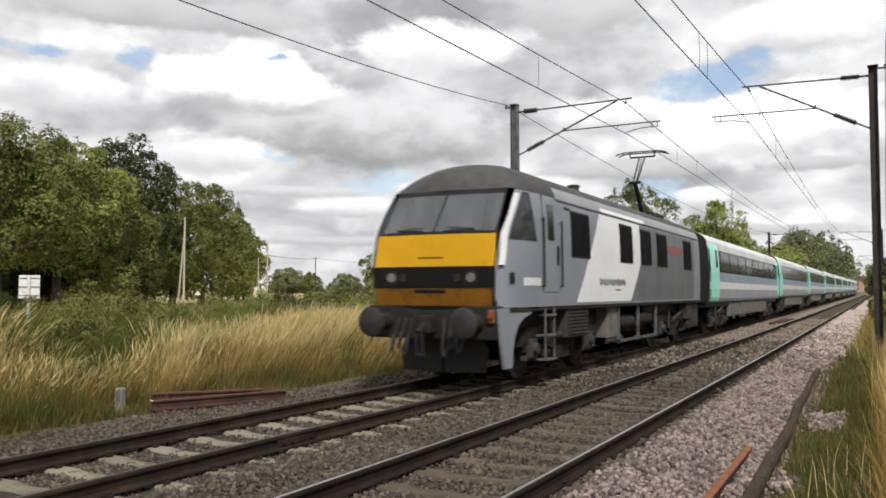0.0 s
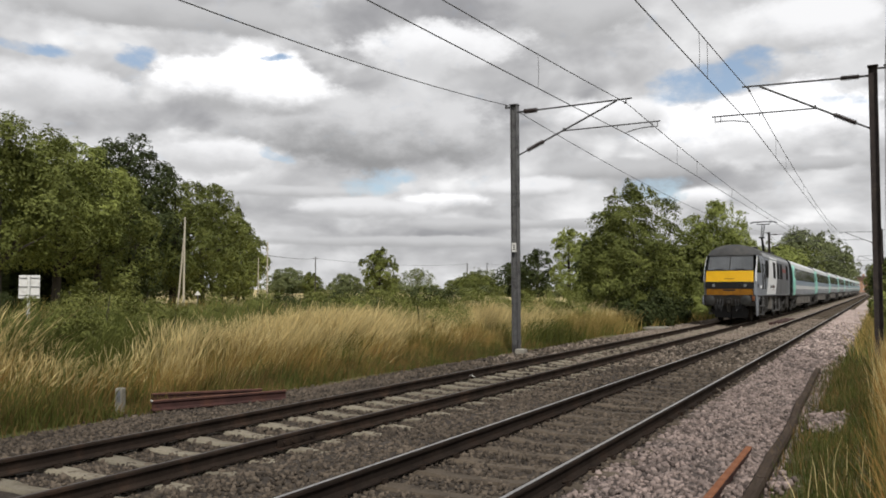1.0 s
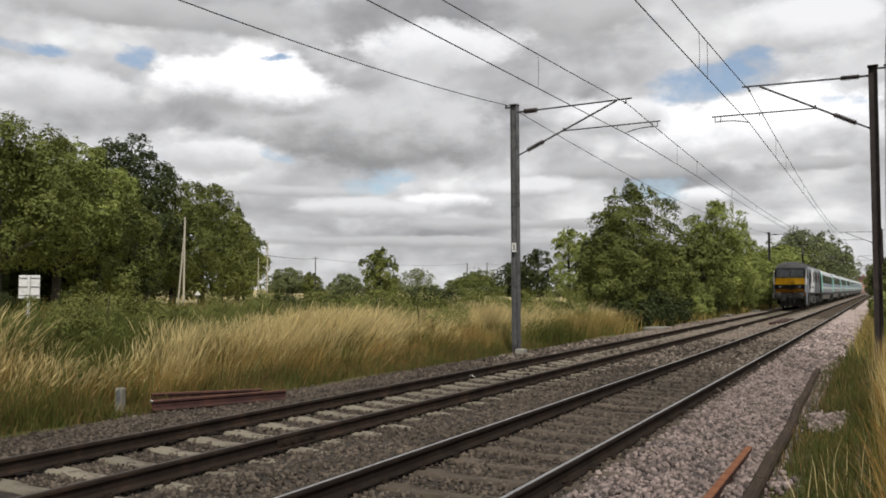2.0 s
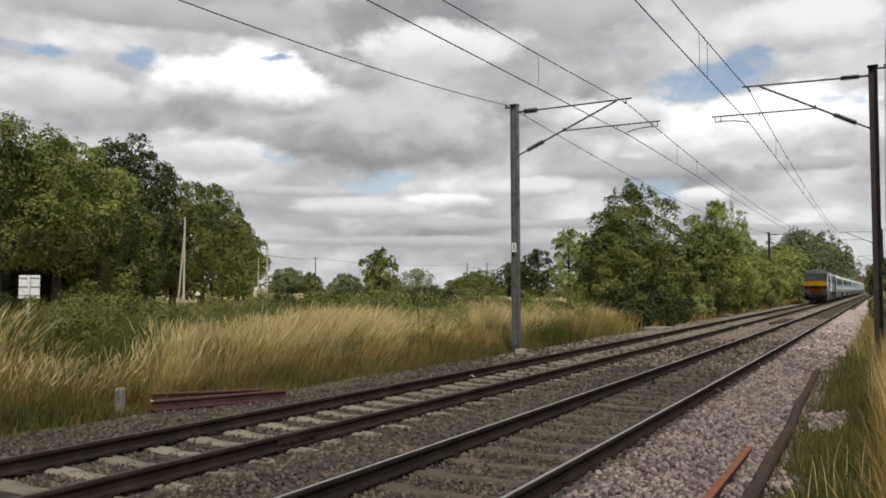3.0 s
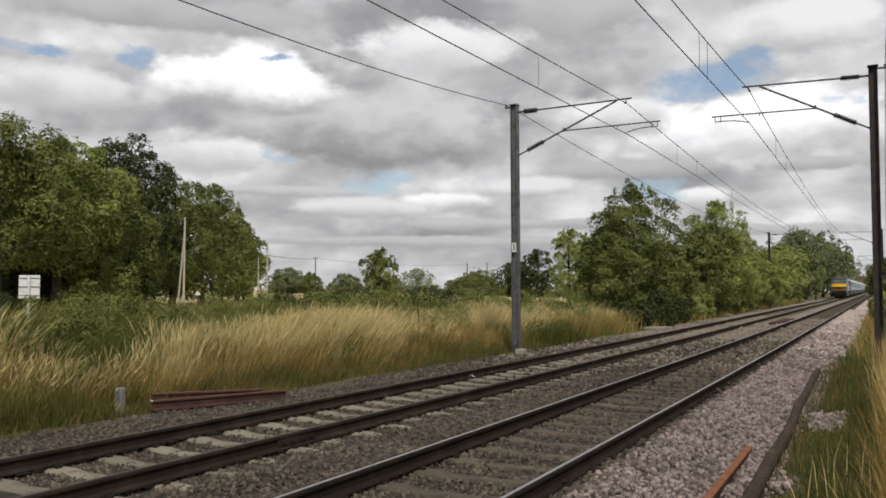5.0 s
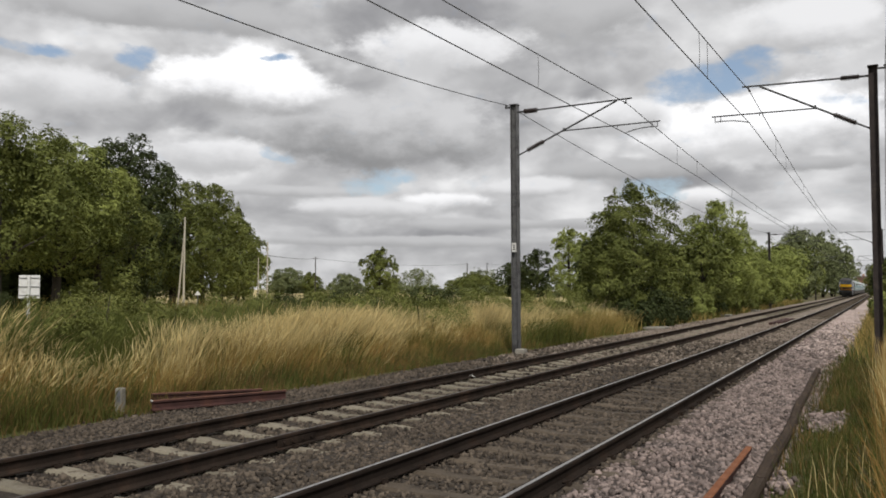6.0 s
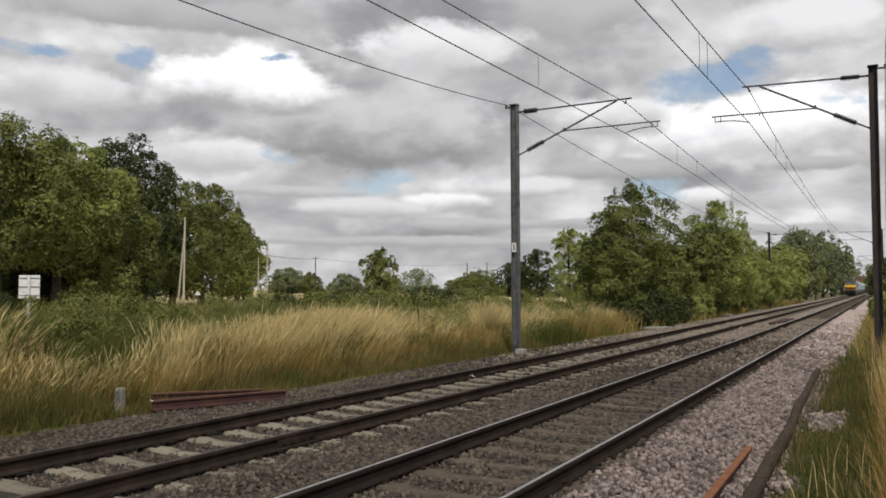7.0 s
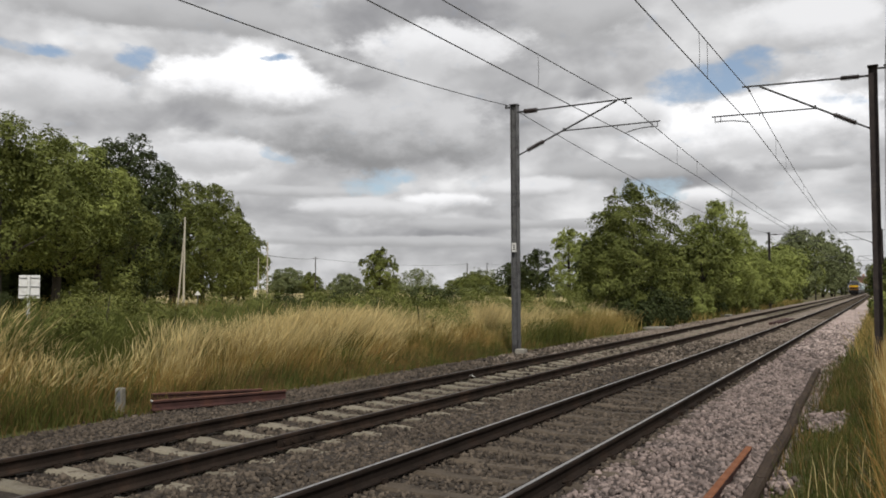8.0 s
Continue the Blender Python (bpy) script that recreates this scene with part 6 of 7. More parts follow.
# ---- grass ----
def blades(name, x, y, h, w, lean, material, label, seed, head=0.0, parent=None):
    """Grass blades: thin, tapering strips that bend over; head: a seed head's width at the top."""
    rng = np.random.default_rng(seed)
    n = len(x)
    ok = np.hypot(x + 10.6, y - 9.5) > 0.38
    x, y, h, w = x[ok], y[ok], h[ok], w[ok]
    n = len(x)
    z = ground_height(x, y)
    z = np.maximum(z, np.where((x < -9) | (x > -2.4), z, -0.3)) - 0.03
    a = rng.uniform(0, np.pi, n)
    wx, wy = np.cos(a) * w / 2, np.sin(a) * w / 2
    gust = np.array([noise.noise((px * 0.7, py * 0.5, 21.0)) for px, py in zip(x, y)]) if n < 20000 else 0.0
    bx = lean[0] * (1 + 1.1 * gust) + rng.normal(0, 0.24, n)
    by = lean[1] * (1 + 1.1 * gust) + rng.normal(0, 0.24, n)
    bow = rng.uniform(1.2, 2.2, n)
    v = np.empty((n, 6, 3))
    for i, (k, s) in enumerate(((0.0, 1.0), (0.62, 0.75 + head), (1.0, 0.15))):
        cx, cy, cz = x + bx * h * k ** bow, y + by * h * k ** bow, z + h * (k - 0.12 * k * k)
        v[:, 2 * i] = np.stack([cx - wx * s, cy - wy * s, cz], -1)
        v[:, 2 * i + 1] = np.stack([cx + wx * s, cy + wy * s, cz], -1)
    f0 = np.array([(0, 1, 3, 2), (2, 3, 5, 4)])
    f = (f0[None] + 6 * np.arange(n)[:, None, None]).reshape(-1, 4)
    ob = part(name, mesh_arrays(name, v.reshape(-1, 3), f, material), None, parent)
    return tagged(ob, label, "grass", kind="stuff") if label else ob


def tussocks(name, cx, cy, per, h, material, label, seed, wind=(0.13, 0.06), spread=0.13, fan=0.30, w=(0.004, 0.007), heads="", head_label=""):
    """Grass in tufts: stems that rise together and fan out, all of one tuft leaning alike; heads: the material of their seed heads."""
    rng = np.random.default_rng(seed)
    n = len(cx) * per
    c = np.repeat(np.arange(len(cx)), per)
    ox, oy = rng.normal(0, spread, n), rng.normal(0, spread, n)
    x, y = cx[c] + ox, cy[c] + oy
    ok = np.hypot(x + 10.6, y - 9.5) > 0.38
    x, y, ox, oy, c = x[ok], y[ok], ox[ok], oy[ok], c[ok]
    n = len(x)
    hh = h[c] * rng.uniform(0.62, 1.05, n)
    tx, ty = rng.normal(wind[0], 0.09, len(cx)), rng.normal(wind[1], 0.09, len(cx))
    lx = tx[c] + ox / spread * fan * 0.5 + rng.normal(0, 0.06, n)
    ly = ty[c] + oy / spread * fan * 0.5 + rng.normal(0, 0.06, n)
    z = ground_height(x, y) - 0.03
    a = rng.uniform(0, np.pi, n)
    ww = rng.uniform(*w, n) / 2
    bow = rng.uniform(1.4, 2.2, n)

    def strips(rows):
        v = np.empty((n, 2 * len(rows), 3))
        for i, (k, q) in enumerate(rows):
            px, py, pz = x + lx * hh * k ** bow, y + ly * hh * k ** bow, z + hh * (k - 0.12 * k * k)
            v[:, 2 * i] = np.stack([px - np.cos(a) * ww * q, py - np.sin(a) * ww * q, pz], -1)
            v[:, 2 * i + 1] = np.stack([px + np.cos(a) * ww * q, py + np.sin(a) * ww * q, pz], -1)
        f0 = np.array([(2 * i, 2 * i + 1, 2 * i + 3, 2 * i + 2) for i in range(len(rows) - 1)])
        return v.reshape(-1, 3), (f0[None] + 2 * len(rows) * np.arange(n)[:, None, None]).reshape(-1, 4)

    tagged(part(name, mesh_arrays(name, *strips(((0.0, 1.0), (0.5, 0.9), (0.94, 0.35))), material), None), label, "grass", kind="stuff")
    if heads:
        tagged(part("seed_heads", mesh_arrays("seed_heads", *strips(((0.80, 0.6), (0.90, 2.8), (1.04, 0.4))), heads), None), head_label, "grass", kind="stuff")


def patchy(rng, n, x0, x1, y0, y1, scale, cut, offset=0.0):
    """Places in patches: noise decides where something grows."""
    x, y = rng.uniform(x0, x1, n * 3), rng.uniform(y0, y1, n * 3)
    k = np.array([noise.noise((px * scale + offset, py * scale, offset)) for px, py in zip(x, y)])
    ok = k > cut
    return x[ok][:n], y[ok][:n]


def grass():
    rng = np.random.default_rng(77)
    # tall dry grass on the western side
    def swell(x, y, k=0.5):
        return np.array([1.0 + k * noise.noise((px * 0.55, py * 0.4, 7.0)) for px, py in zip(x, y)])

    def dry(x, y, k):
        """Fewer dry stalks where the weeds stand, and low ones at the verge's near corner."""
        u, w = (-(x + 14.2) * 0.76 + (y - 12.0) * 0.65), ((x + 14.2) * 0.65 + (y - 12.0) * 0.76)
        weedy = 1.6 * np.exp(-((u / 2.4) ** 2 + (w / 1.0) ** 2)) + 0.8 * np.exp(-(((x + 11.8) / 0.35) ** 2 + ((y - 17.2) / 0.4) ** 2))
        ok = rng.uniform(0, 1, len(x)) > k * weedy + 0.5 * k * np.clip((9.2 - y) / 3.0, 0, 1)
        return x[ok], y[ok]

    def edge(x, a, b, least):
        return np.clip((-x - a) / b, least, 1)

    def hollow(x, y):
        """Lower dry growth in front of the green bank."""
        w = (x + 14.2) * 0.65 + (y - 12.0) * 0.76
        return 1.0 - 0.42 * np.exp(-(w / 1.15) ** 2) * (x > -14.4)

    x, y = dry(*patchy(rng, 700, -15.2, -11.4, 4, 38, 0.4, -0.2, 3.0), 1.0)
    tussocks("tall_grass", x, y, 40, rng.uniform(1.05, 1.58, len(x)) * edge(x, 9.6, 2.0, 0.35) * swell(x, y, 0.45) * hollow(x, y), "straw", "tall dry straw-coloured grass in tufts leaning with the wind", 1,
             heads="straw_pale", head_label="pale cream seed heads on the dry grass")
    x, y = dry(*patchy(rng, 420, -14.6, -11.5, 11.5, 36, 0.35, -0.1, 8.0), 1.0)
    tussocks("tall_grass", x, y, 34, rng.uniform(1.2, 1.65, len(x)) * swell(x, y, 0.35), "straw_pale", "pale upright tufts standing among the dry grass", 2, spread=0.10,
             heads="straw_pale", head_label="feathery pale seed heads above the tufts")
    x, y = dry(*patchy(rng, 420, -13.4, -10.7, 4, 38, 0.5, -0.1, 14.0), 0.9)
    tussocks("brown_grass", x, y, 34, rng.uniform(0.75, 1.25, len(x)) * edge(x, 9.4, 1.8, 0.3) * hollow(x, y), "rusty_blade", "orange-brown tufts in front of the tall grass", 41, heads="straw", head_label="straw-coloured seed heads on the brown tufts")
    # green growth behind and between the dry tufts
    x, y = patchy(rng, 420, -25.0, -15.0, 12, 36, 0.3, -0.25, 23.0)
    tussocks("green_weed", x, y, 26, rng.uniform(1.35, 1.85, len(x)), "green_blade", "tall rank green growth behind the dry grass", 42, spread=0.24, fan=0.5, w=(0.012, 0.026))
    x, y = patchy(rng, 160, -17.5, -13.6, 9.5, 15.5, 0.5, -0.2, 29.0)
    u, w = rng.uniform(-0.7, 2.6, 150), rng.normal(0, 0.75, 150)
    x, y = np.concatenate([x, -14.0 - u * 0.76 + w * 0.65]), np.concatenate([y, 11.85 + u * 0.65 + w * 0.76])
    tussocks("green_weed", x, y, 26, rng.uniform(1.2, 1.9, len(x)), "green_blade", "tall green weeds in a bank beside the dry grass", 43, spread=0.2, fan=0.5, w=(0.010, 0.020))
    x, y = patchy(rng, 110, -12.4, -10.3, 24.5, 39, 0.5, -0.3, 47.0)
    tussocks("green_weed", x, y, 30, rng.uniform(0.9, 1.55, len(x)) * edge(x, 9.3, 1.6, 0.4), "weed", "olive-green rank grass round the grey mast", 45, spread=0.2, fan=0.5, w=(0.010, 0.020))
    x, y = patchy(rng, 60, -12.2, -10.6, 26, 38, 0.5, -0.1, 53.0)
    tussocks("tall_grass", x, y, 34, rng.uniform(1.0, 1.5, len(x)), "straw", "pale tufts beyond the grey mast", 46, heads="straw_pale", head_label="pale seed heads beyond the grey mast")
    x, y = patchy(rng, 40, -16.6, -13.4, 7.0, 9.9, 0.5, -0.4, 59.0)
    tussocks("tall_grass", x, y, 30, rng.uniform(1.5, 1.95, len(x)), "straw", "tall plumes of dry grass near the white sign", 47, heads="straw_pale", head_label="grey-cream plumes near the white sign")
    x, y = patchy(rng, 70, -11.7, -10.25, 4.8, 9.4, 0.6, -0.3, 67.0)
    tussocks("brown_grass", x, y, 30, rng.uniform(0.4, 0.8, len(x)), "brown_blade", "brown tufts in the green grass by the ballast", 48, fan=0.6)
    x, y = patchy(rng, 80, -12.2, -10.6, 10, 32, 0.6, 0.2, 37.0)
    tussocks("green_weed", x, y, 26, rng.uniform(0.6, 1.2, len(x)), "lush", "dark green weeds in gaps of the dry grass", 44, spread=0.16, fan=0.5, w=(0.008, 0.016))
    x, y = dry(*patchy(rng, 13000, -14.0, -10.1, 4, 40, 0.6, -0.12, 12.0), 0.8)
    blades("brown_grass", x, y, rng.uniform(0.4, 1.0, len(x)) * edge(x, 9.5, 1.9, 0.35), rng.uniform(0.006, 0.012, len(x)), (0.17, 0.08), "rusty_blade", "orange-brown dead grass standing in the verge", 3)
    x, y = patchy(rng, 9000, -15.5, -10.6, 4, 40, 0.55, 0.05, 44.0)
    blades("green_weed", x, y, rng.uniform(0.5, 1.2, len(x)) * edge(x, 9.6, 1.8, 0.3), rng.uniform(0.010, 0.020, len(x)), (0.1, 0.06), "green_blade", "tall green weeds standing in the dry grass", 16)
    x, y = patchy(rng, 9000, -11.9, -10.1, 4, 26, 0.7, -0.1, 61.0)
    blades("brown_grass", x, y, rng.uniform(0.3, 0.72, len(x)) * edge(x, 9.5, 1.3, 0.35), rng.uniform(0.006, 0.012, len(x)), (0.15, 0.08), "brown_blade", "brown tangled grass in front of the tall stalks", 20)
    x, y = patchy(rng, 11000, -12.0, -10.0, 4, 30, 0.8, -0.02, 71.0)
    blades("green_grass", x, y, rng.uniform(0.2, 0.6, len(x)) * edge(x, 9.5, 1.3, 0.4), rng.uniform(0.007, 0.013, len(x)), (0.12, 0.08), "lush", "dark green grass among the brown stalks", 21)
    x, y = rng.uniform(-11.2, -9.75, 10000), rng.uniform(4, 30, 10000)
    blades("green_grass", x, y, rng.uniform(0.08, 0.3, len(x)), rng.uniform(0.007, 0.013, len(x)), (0.05, 0.05), "green_blade", "short green grass creeping into the ballast", 18)
    x, y = patchy(rng, 7000, -11.6, -10.1, 11, 34, 0.6, -0.25, 81.0)
    blades("green_grass", x, y, rng.uniform(0.25, 0.7, len(x)) * edge(x, 9.4, 1.3, 0.4), rng.uniform(0.007, 0.013, len(x)), (0.12, 0.08), "green_blade", "green grass at the foot of the dry verge", 27)
    x, y = dry(*patchy(rng, 5000, -12.2, -10.3, 9.5, 34, 0.5, -0.15, 101.0), 0.9)
    blades("tall_grass", x, y, rng.uniform(0.45, 1.05, len(x)) * edge(x, 9.6, 1.5, 0.4), rng.uniform(0.005, 0.009, len(x)), (0.2, 0.1), "straw", "dry stalks at the foot of the verge", 38, 0.3)
    x, y = rng.uniform(-10.7, -9.75, 4000), rng.uniform(4, 30, 4000)
    blades("brown_grass", x, y, rng.uniform(0.1, 0.35, len(x)), rng.uniform(0.007, 0.013, len(x)), (0.05, 0.05), "brown_blade", "short brown grass at the ballast's edge", 19)
    x, y = rng.uniform(-16, -9.75, 12000), rng.uniform(3.5, 45, 12000)
    blades("green_grass", x, y, rng.uniform(0.15, 0.5, len(x)) * edge(x, 9.1, 1.2, 0.3), rng.uniform(0.007, 0.013, len(x)), (0.1, 0.06), "green_blade", "green grass along the edge of the ballast", 4)
    x, y = patchy(rng, 6000, -13.0, -10.0, 4.5, 9.6, 0.8, -0.2, 20.0)
    blades("green_grass", x, y, rng.uniform(0.25, 0.8, len(x)) * edge(x, 9.4, 0.8, 0.4) * np.clip((10.6 - y) / 2.2, 0.4, 1), rng.uniform(0.008, 0.014, len(x)), (0.1, 0.06), "lush", "lush dark green grass beside the ballast", 5)
    for k, m in ((0, "green_blade"), (1, "lush")):
        u, w = rng.normal(0, 1.25, 8000 - 4000 * k), rng.normal(0, 0.55, 8000 - 4000 * k)
        x, y = -14.3 - u * 0.76 + w * 0.65, 12.1 + u * 0.65 + w * 0.76
        blades("green_weed", x, y, rng.uniform(0.6, 1.55 - 0.2 * k, len(x)) * edge(x, 10.4, 2.2, 0.3), rng.uniform(0.008, 0.016, len(x)), (0.14, 0.08), m, ("tall green weeds crowding out the dry grass", "dark green weeds crowding out the dry grass")[k], 24 + 10 * k)
    x, y = patchy(rng, 2600, -11.5, -10.2, 29, 39, 0.6, -0.2, 91.0)
    blades("tall_grass", x, y, rng.uniform(0.7, 1.4, len(x)), rng.uniform(0.008, 0.014, len(x)), (0.14, 0.08), "straw", "tall straw-coloured grass beyond the grey mast", 37, 0.4)
    x, y = rng.uniform(-42, -15.2, 6000), rng.uniform(6, 50, 6000)
    blades("meadow_grass", x, y, rng.uniform(0.8, 1.7, len(x)) * swell(x, y, 0.3), rng.uniform(0.016, 0.03, len(x)), (0.14, 0.08), "green_blade", "rough green meadow grass behind the verge", 6)
    x, y = rng.uniform(-42, -15.2, 3000), rng.uniform(6, 50, 3000)
    blades("meadow_grass", x, y, rng.uniform(0.9, 1.7, len(x)), rng.uniform(0.014, 0.024, len(x)), (0.14, 0.08), "straw", "dry stalks in the rough meadow", 7, 0.5)
    x, y = rng.normal(-11.8, 0.2, 500), rng.normal(17.2, 0.3, 500)
    blades("green_weed", x, y, rng.uniform(0.6, 1.3, len(x)), rng.uniform(0.012, 0.024, len(x)), (0.05, 0.04), "lush", "dark green weeds in a gap of the dry grass", 22)
    x, y = rng.normal(-10.6, 0.4, 1500), rng.normal(28.5, 1.2, 1500)
    blades("green_weed", x, y, rng.uniform(0.5, 1.2, len(x)), rng.uniform(0.014, 0.026, len(x)), (0.05, 0.04), "lush", "dark green weeds beside the grey mast", 23)
    # along the line
    x, y = rng.uniform(-13.5, -9.8, 5000), rng.uniform(35, 130, 5000)
    blades("verge_grass", x, y, rng.uniform(0.3, 0.8, len(x)), rng.uniform(0.03, 0.05, len(x)), (0.1, 0.05), "straw", "dry grass under the trees by the line", 8)
    x, y = rng.uniform(-13.5, -9.7, 4500), rng.uniform(35, 130, 4500)
    blades("verge_grass", x, y, rng.uniform(0.25, 0.7, len(x)), rng.uniform(0.03, 0.05, len(x)), (0.1, 0.05), "green_blade", "green grass under the trees by the line", 9)
    # the eastern side
    x, y = rng.uniform(-0.6, 6.0, 3500), rng.uniform(-8, 5.5, 3500)
    blades("east_grass", x, y, rng.uniform(0.05, 0.18, len(x)), rng.uniform(0.008, 0.014, len(x)), (0.0, 0.05), "green_blade", "short trodden grass beside the line", 26)
    x, y = rng.uniform(0.06, 1.3, 3500), rng.uniform(5.5, 30, 3500)
    blades("east_grass", x, y, rng.uniform(0.5, 1.05, len(x)), rng.uniform(0.004, 0.008, len(x)), (0.0, 0.05), "straw", "dry straw-coloured grass east of the line", 10, 0.3)
    x, y = rng.uniform(0.02, 1.3, 11000), rng.uniform(5.5, 30, 11000)
    blades("east_grass", x, y, rng.uniform(0.4, 1.05, len(x)), rng.uniform(0.005, 0.009, len(x)), (0.0, 0.05), "rusty_blade", "orange-brown tangled grass east of the line", 14)
    x, y = rng.uniform(-0.12, 1.2, 6000), rng.uniform(5.0, 24, 6000)
    blades("east_grass", x, y, rng.uniform(0.2, 0.6, len(x)), rng.uniform(0.006, 0.011, len(x)), (0.0, 0.05), "green_blade", "green grass mixed into the dry stalks", 15)
    for k, m in ((0, "mossy"), (1, "lush"), (2, "brown_blade")):
        x, y = patchy(rng, (9000, 6000, 3000)[k], -1.02, -0.05, 5.5, 24, 1.6, -0.25, 31.0 + 5 * k)
        bare = np.exp(-((x + 0.74) / 0.24) ** 2 - ((y - 12.9) / 1.2) ** 2) + np.exp(-((x + 0.86) / 0.16) ** 2 - ((y - 8.6) / 0.6) ** 2)
        ok = rng.uniform(0, 1, len(x)) > 1.3 * bare
        x, y = x[ok], y[ok]
        blades("east_grass", x, y, rng.uniform(0.05, 0.22, len(x)) * np.clip((x + 1.25) / 0.6, 0.4, 1.1), rng.uniform(0.006, 0.011, len(x)), (-0.02, 0.05), m, ("short green grass along the old timber edge", "dark green grass behind the old timber", "short brown grass behind the old timber")[k], 11 + 20 * k)
    for k, m in ((0, "mossy"), (1, "brown_blade")):
        x, y = rng.uniform(-1.2, -0.3, 6000 - 3000 * k), rng.uniform(5.5, 26, 6000 - 3000 * k)
        bare = np.exp(-((x + 0.72) / 0.2) ** 2 - ((y - 12.9) / 0.9) ** 2) + np.exp(-((x + 0.86) / 0.14) ** 2 - ((y - 8.6) / 0.5) ** 2)
        ok = (x > np.interp(y, [5.6, 8.4, 12.6, 17.0, 21.2, 26], [-0.95, -1.0, -1.06, -1.16, -1.25, -1.05])) & (rng.uniform(0, 1, len(x)) > 1.3 * bare)
        x, y = x[ok], y[ok]
        blades("east_grass", x, y, rng.uniform(0.08, 0.28, len(x)), rng.uniform(0.006, 0.011, len(x)), (-0.02, 0.05), m, ("green grass growing against the old timber", "brown grass growing against the old timber")[k], 28 + k)
    x, y = rng.uniform(-0.6, -0.05, 18), rng.uniform(6.4, 10.0, 18)
    blades("east_grass", x, y, rng.uniform(0.35, 0.75, len(x)), rng.uniform(0.003, 0.006, len(x)), (-0.03, 0.02), "straw_pale", "single pale stalks beside the old timber", 25, 0.4)
    x, y = rng.uniform(-0.75, 1.8, 4500), rng.uniform(23, 100, 4500)
    blades("east_grass", x, y, rng.uniform(0.3, 1.0, len(x)), rng.uniform(0.015, 0.03, len(x)), (-0.1, 0.05), "straw", "dry grass along the eastern verge", 12)
    x, y = rng.uniform(-0.85, 1.8, 5500), rng.uniform(22, 100, 5500)
    blades("east_grass", x, y, rng.uniform(0.2, 0.6, len(x)), rng.uniform(0.015, 0.03, len(x)), (-0.1, 0.05), "green_blade", "green grass along the eastern verge", 13)


grass()

# clumps of tall grass that sway
CLUMPS = []


def grass_clump(x, y, h, n, seed, mats=("straw", "straw_pale", "brown_blade"), spread=0.16, name="grass_clump"):
    rng = np.random.default_rng(seed)
    t = thing(name, pose(x, y, float(ground_height(np.array(x), np.array(y)))), "clump of tall dry grass swaying in the wind", "grass", "swaying grass clumps")
    for i, m in enumerate(mats):
        k = n // len(mats)
        bx, by = rng.normal(0, spread, k), rng.normal(0, spread, k)
        hh = rng.uniform(0.55, 1.0, k) * h * (1.0, 1.1, 0.75)[i]
        a = rng.uniform(0, np.pi, k)
        w = rng.uniform(0.003, 0.006, k)
        wx, wy = np.cos(a) * w / 2, np.sin(a) * w / 2
        lx, ly = bx * 0.4 + rng.normal(0.05 if x > -5 else 0.1, 0.11, k), by * 0.4 + rng.normal(0.03, 0.11, k)
        v = np.empty((k, 4, 2, 3))
        for j, (q, s) in enumerate(zip((0.0, 0.38, 0.74, 1.0), (1.0, 0.85, 1.2 if m != "brown_blade" else 0.6, 0.12))):
            cx, cy, cz = bx + lx * hh * q ** 1.9, by + ly * hh * q ** 1.9, hh * (q - 0.1 * q * q) - 0.04
            v[:, j, 0] = np.stack([cx - wx * s, cy - wy * s, cz], -1)
            v[:, j, 1] = np.stack([cx + wx * s, cy + wy * s, cz], -1)
        f0 = np.array([(0, 1, 3, 2), (2, 3, 5, 4), (4, 5, 7, 6)])
        f = (f0[None] + 8 * np.arange(k)[:, None, None]).reshape(-1, 4)
        tagged(part("tuft", mesh_arrays("tuft", v.reshape(-1, 3), f, m), None, t), kind="stuff")
    CLUMPS.append((t, x, y, seed))


for i in range(22):
    rr = random.Random(500 + i)
    y = 7.0 + i * 0.62
    grass_clump(0.3 + rr.uniform(-0.2, 0.4), y, rr.uniform(0.95, 1.25), 240, 200 + i, ("straw", "straw_pale", "rusty_blade"), spread=0.12)
for i in range(22):
    rr = random.Random(300 + i)
    if 2 < i < 5:
        continue
    grass_clump(-10.9 - rr.uniform(0, 3.4), 7.0 + i * 1.1, rr.uniform(0.95, 1.3), 240, 260 + i, spread=0.4)


# ---- things beside the line ----
def short_rail(parent, a, b, material, head):
    """A length of old rail lying between two places."""
    a, b = Vector(a), Vector(b)
    me = rail_mesh("rail", 0.0, (b - a).length, "dulltop")
    me.materials[0], me.materials[1] = M[material], M[head]
    for p in me.polygons:
        p.material_index = 1 if p.normal.z > 0.2 and p.center.z > -0.02 else 0
    d = b - a
    ob = part("rail", me, None, parent)
    ob.matrix_basis = Matrix.Translation(a) @ d.to_track_quat("Y", "Z").to_matrix().to_4x4()
    return ob


t = thing("rail_stack", pose(0, 0, 0), "rusty old rail lengths lying on the ballast edge", "rail stack")
short_rail(t, (-9.92, 9.45, -0.09), (-9.02, 11.55, -0.09), "rust_dark", "rust")
short_rail(t, (-10.46, 9.95, -0.065), (-9.45, 11.45, -0.085), "rust_dark", "rust")
end = one_box(-0.037, 0.037, -0.006, 0.0, -0.02, 0.004)
e = part("cut_end", end, "white", t, "bright cut rail end")
e.location = (-9.92, 9.449, -0.09)
e.rotation_euler = (0, 0, -0.4)
t = thing("rusty_rail", pose(0, 0, 0), "orange rusty length of rail lying on the ballast", "rail")
short_rail(t, (-1.30, 6.4, -0.10), (-1.33, 9.85, -0.115), "rust_dark", "rust_bright")

# old timber edge between the ballast and the grass
t = thing("timber_edging", pose(0, 0, 0), "old dark timber edging between ballast and grass", "edging")
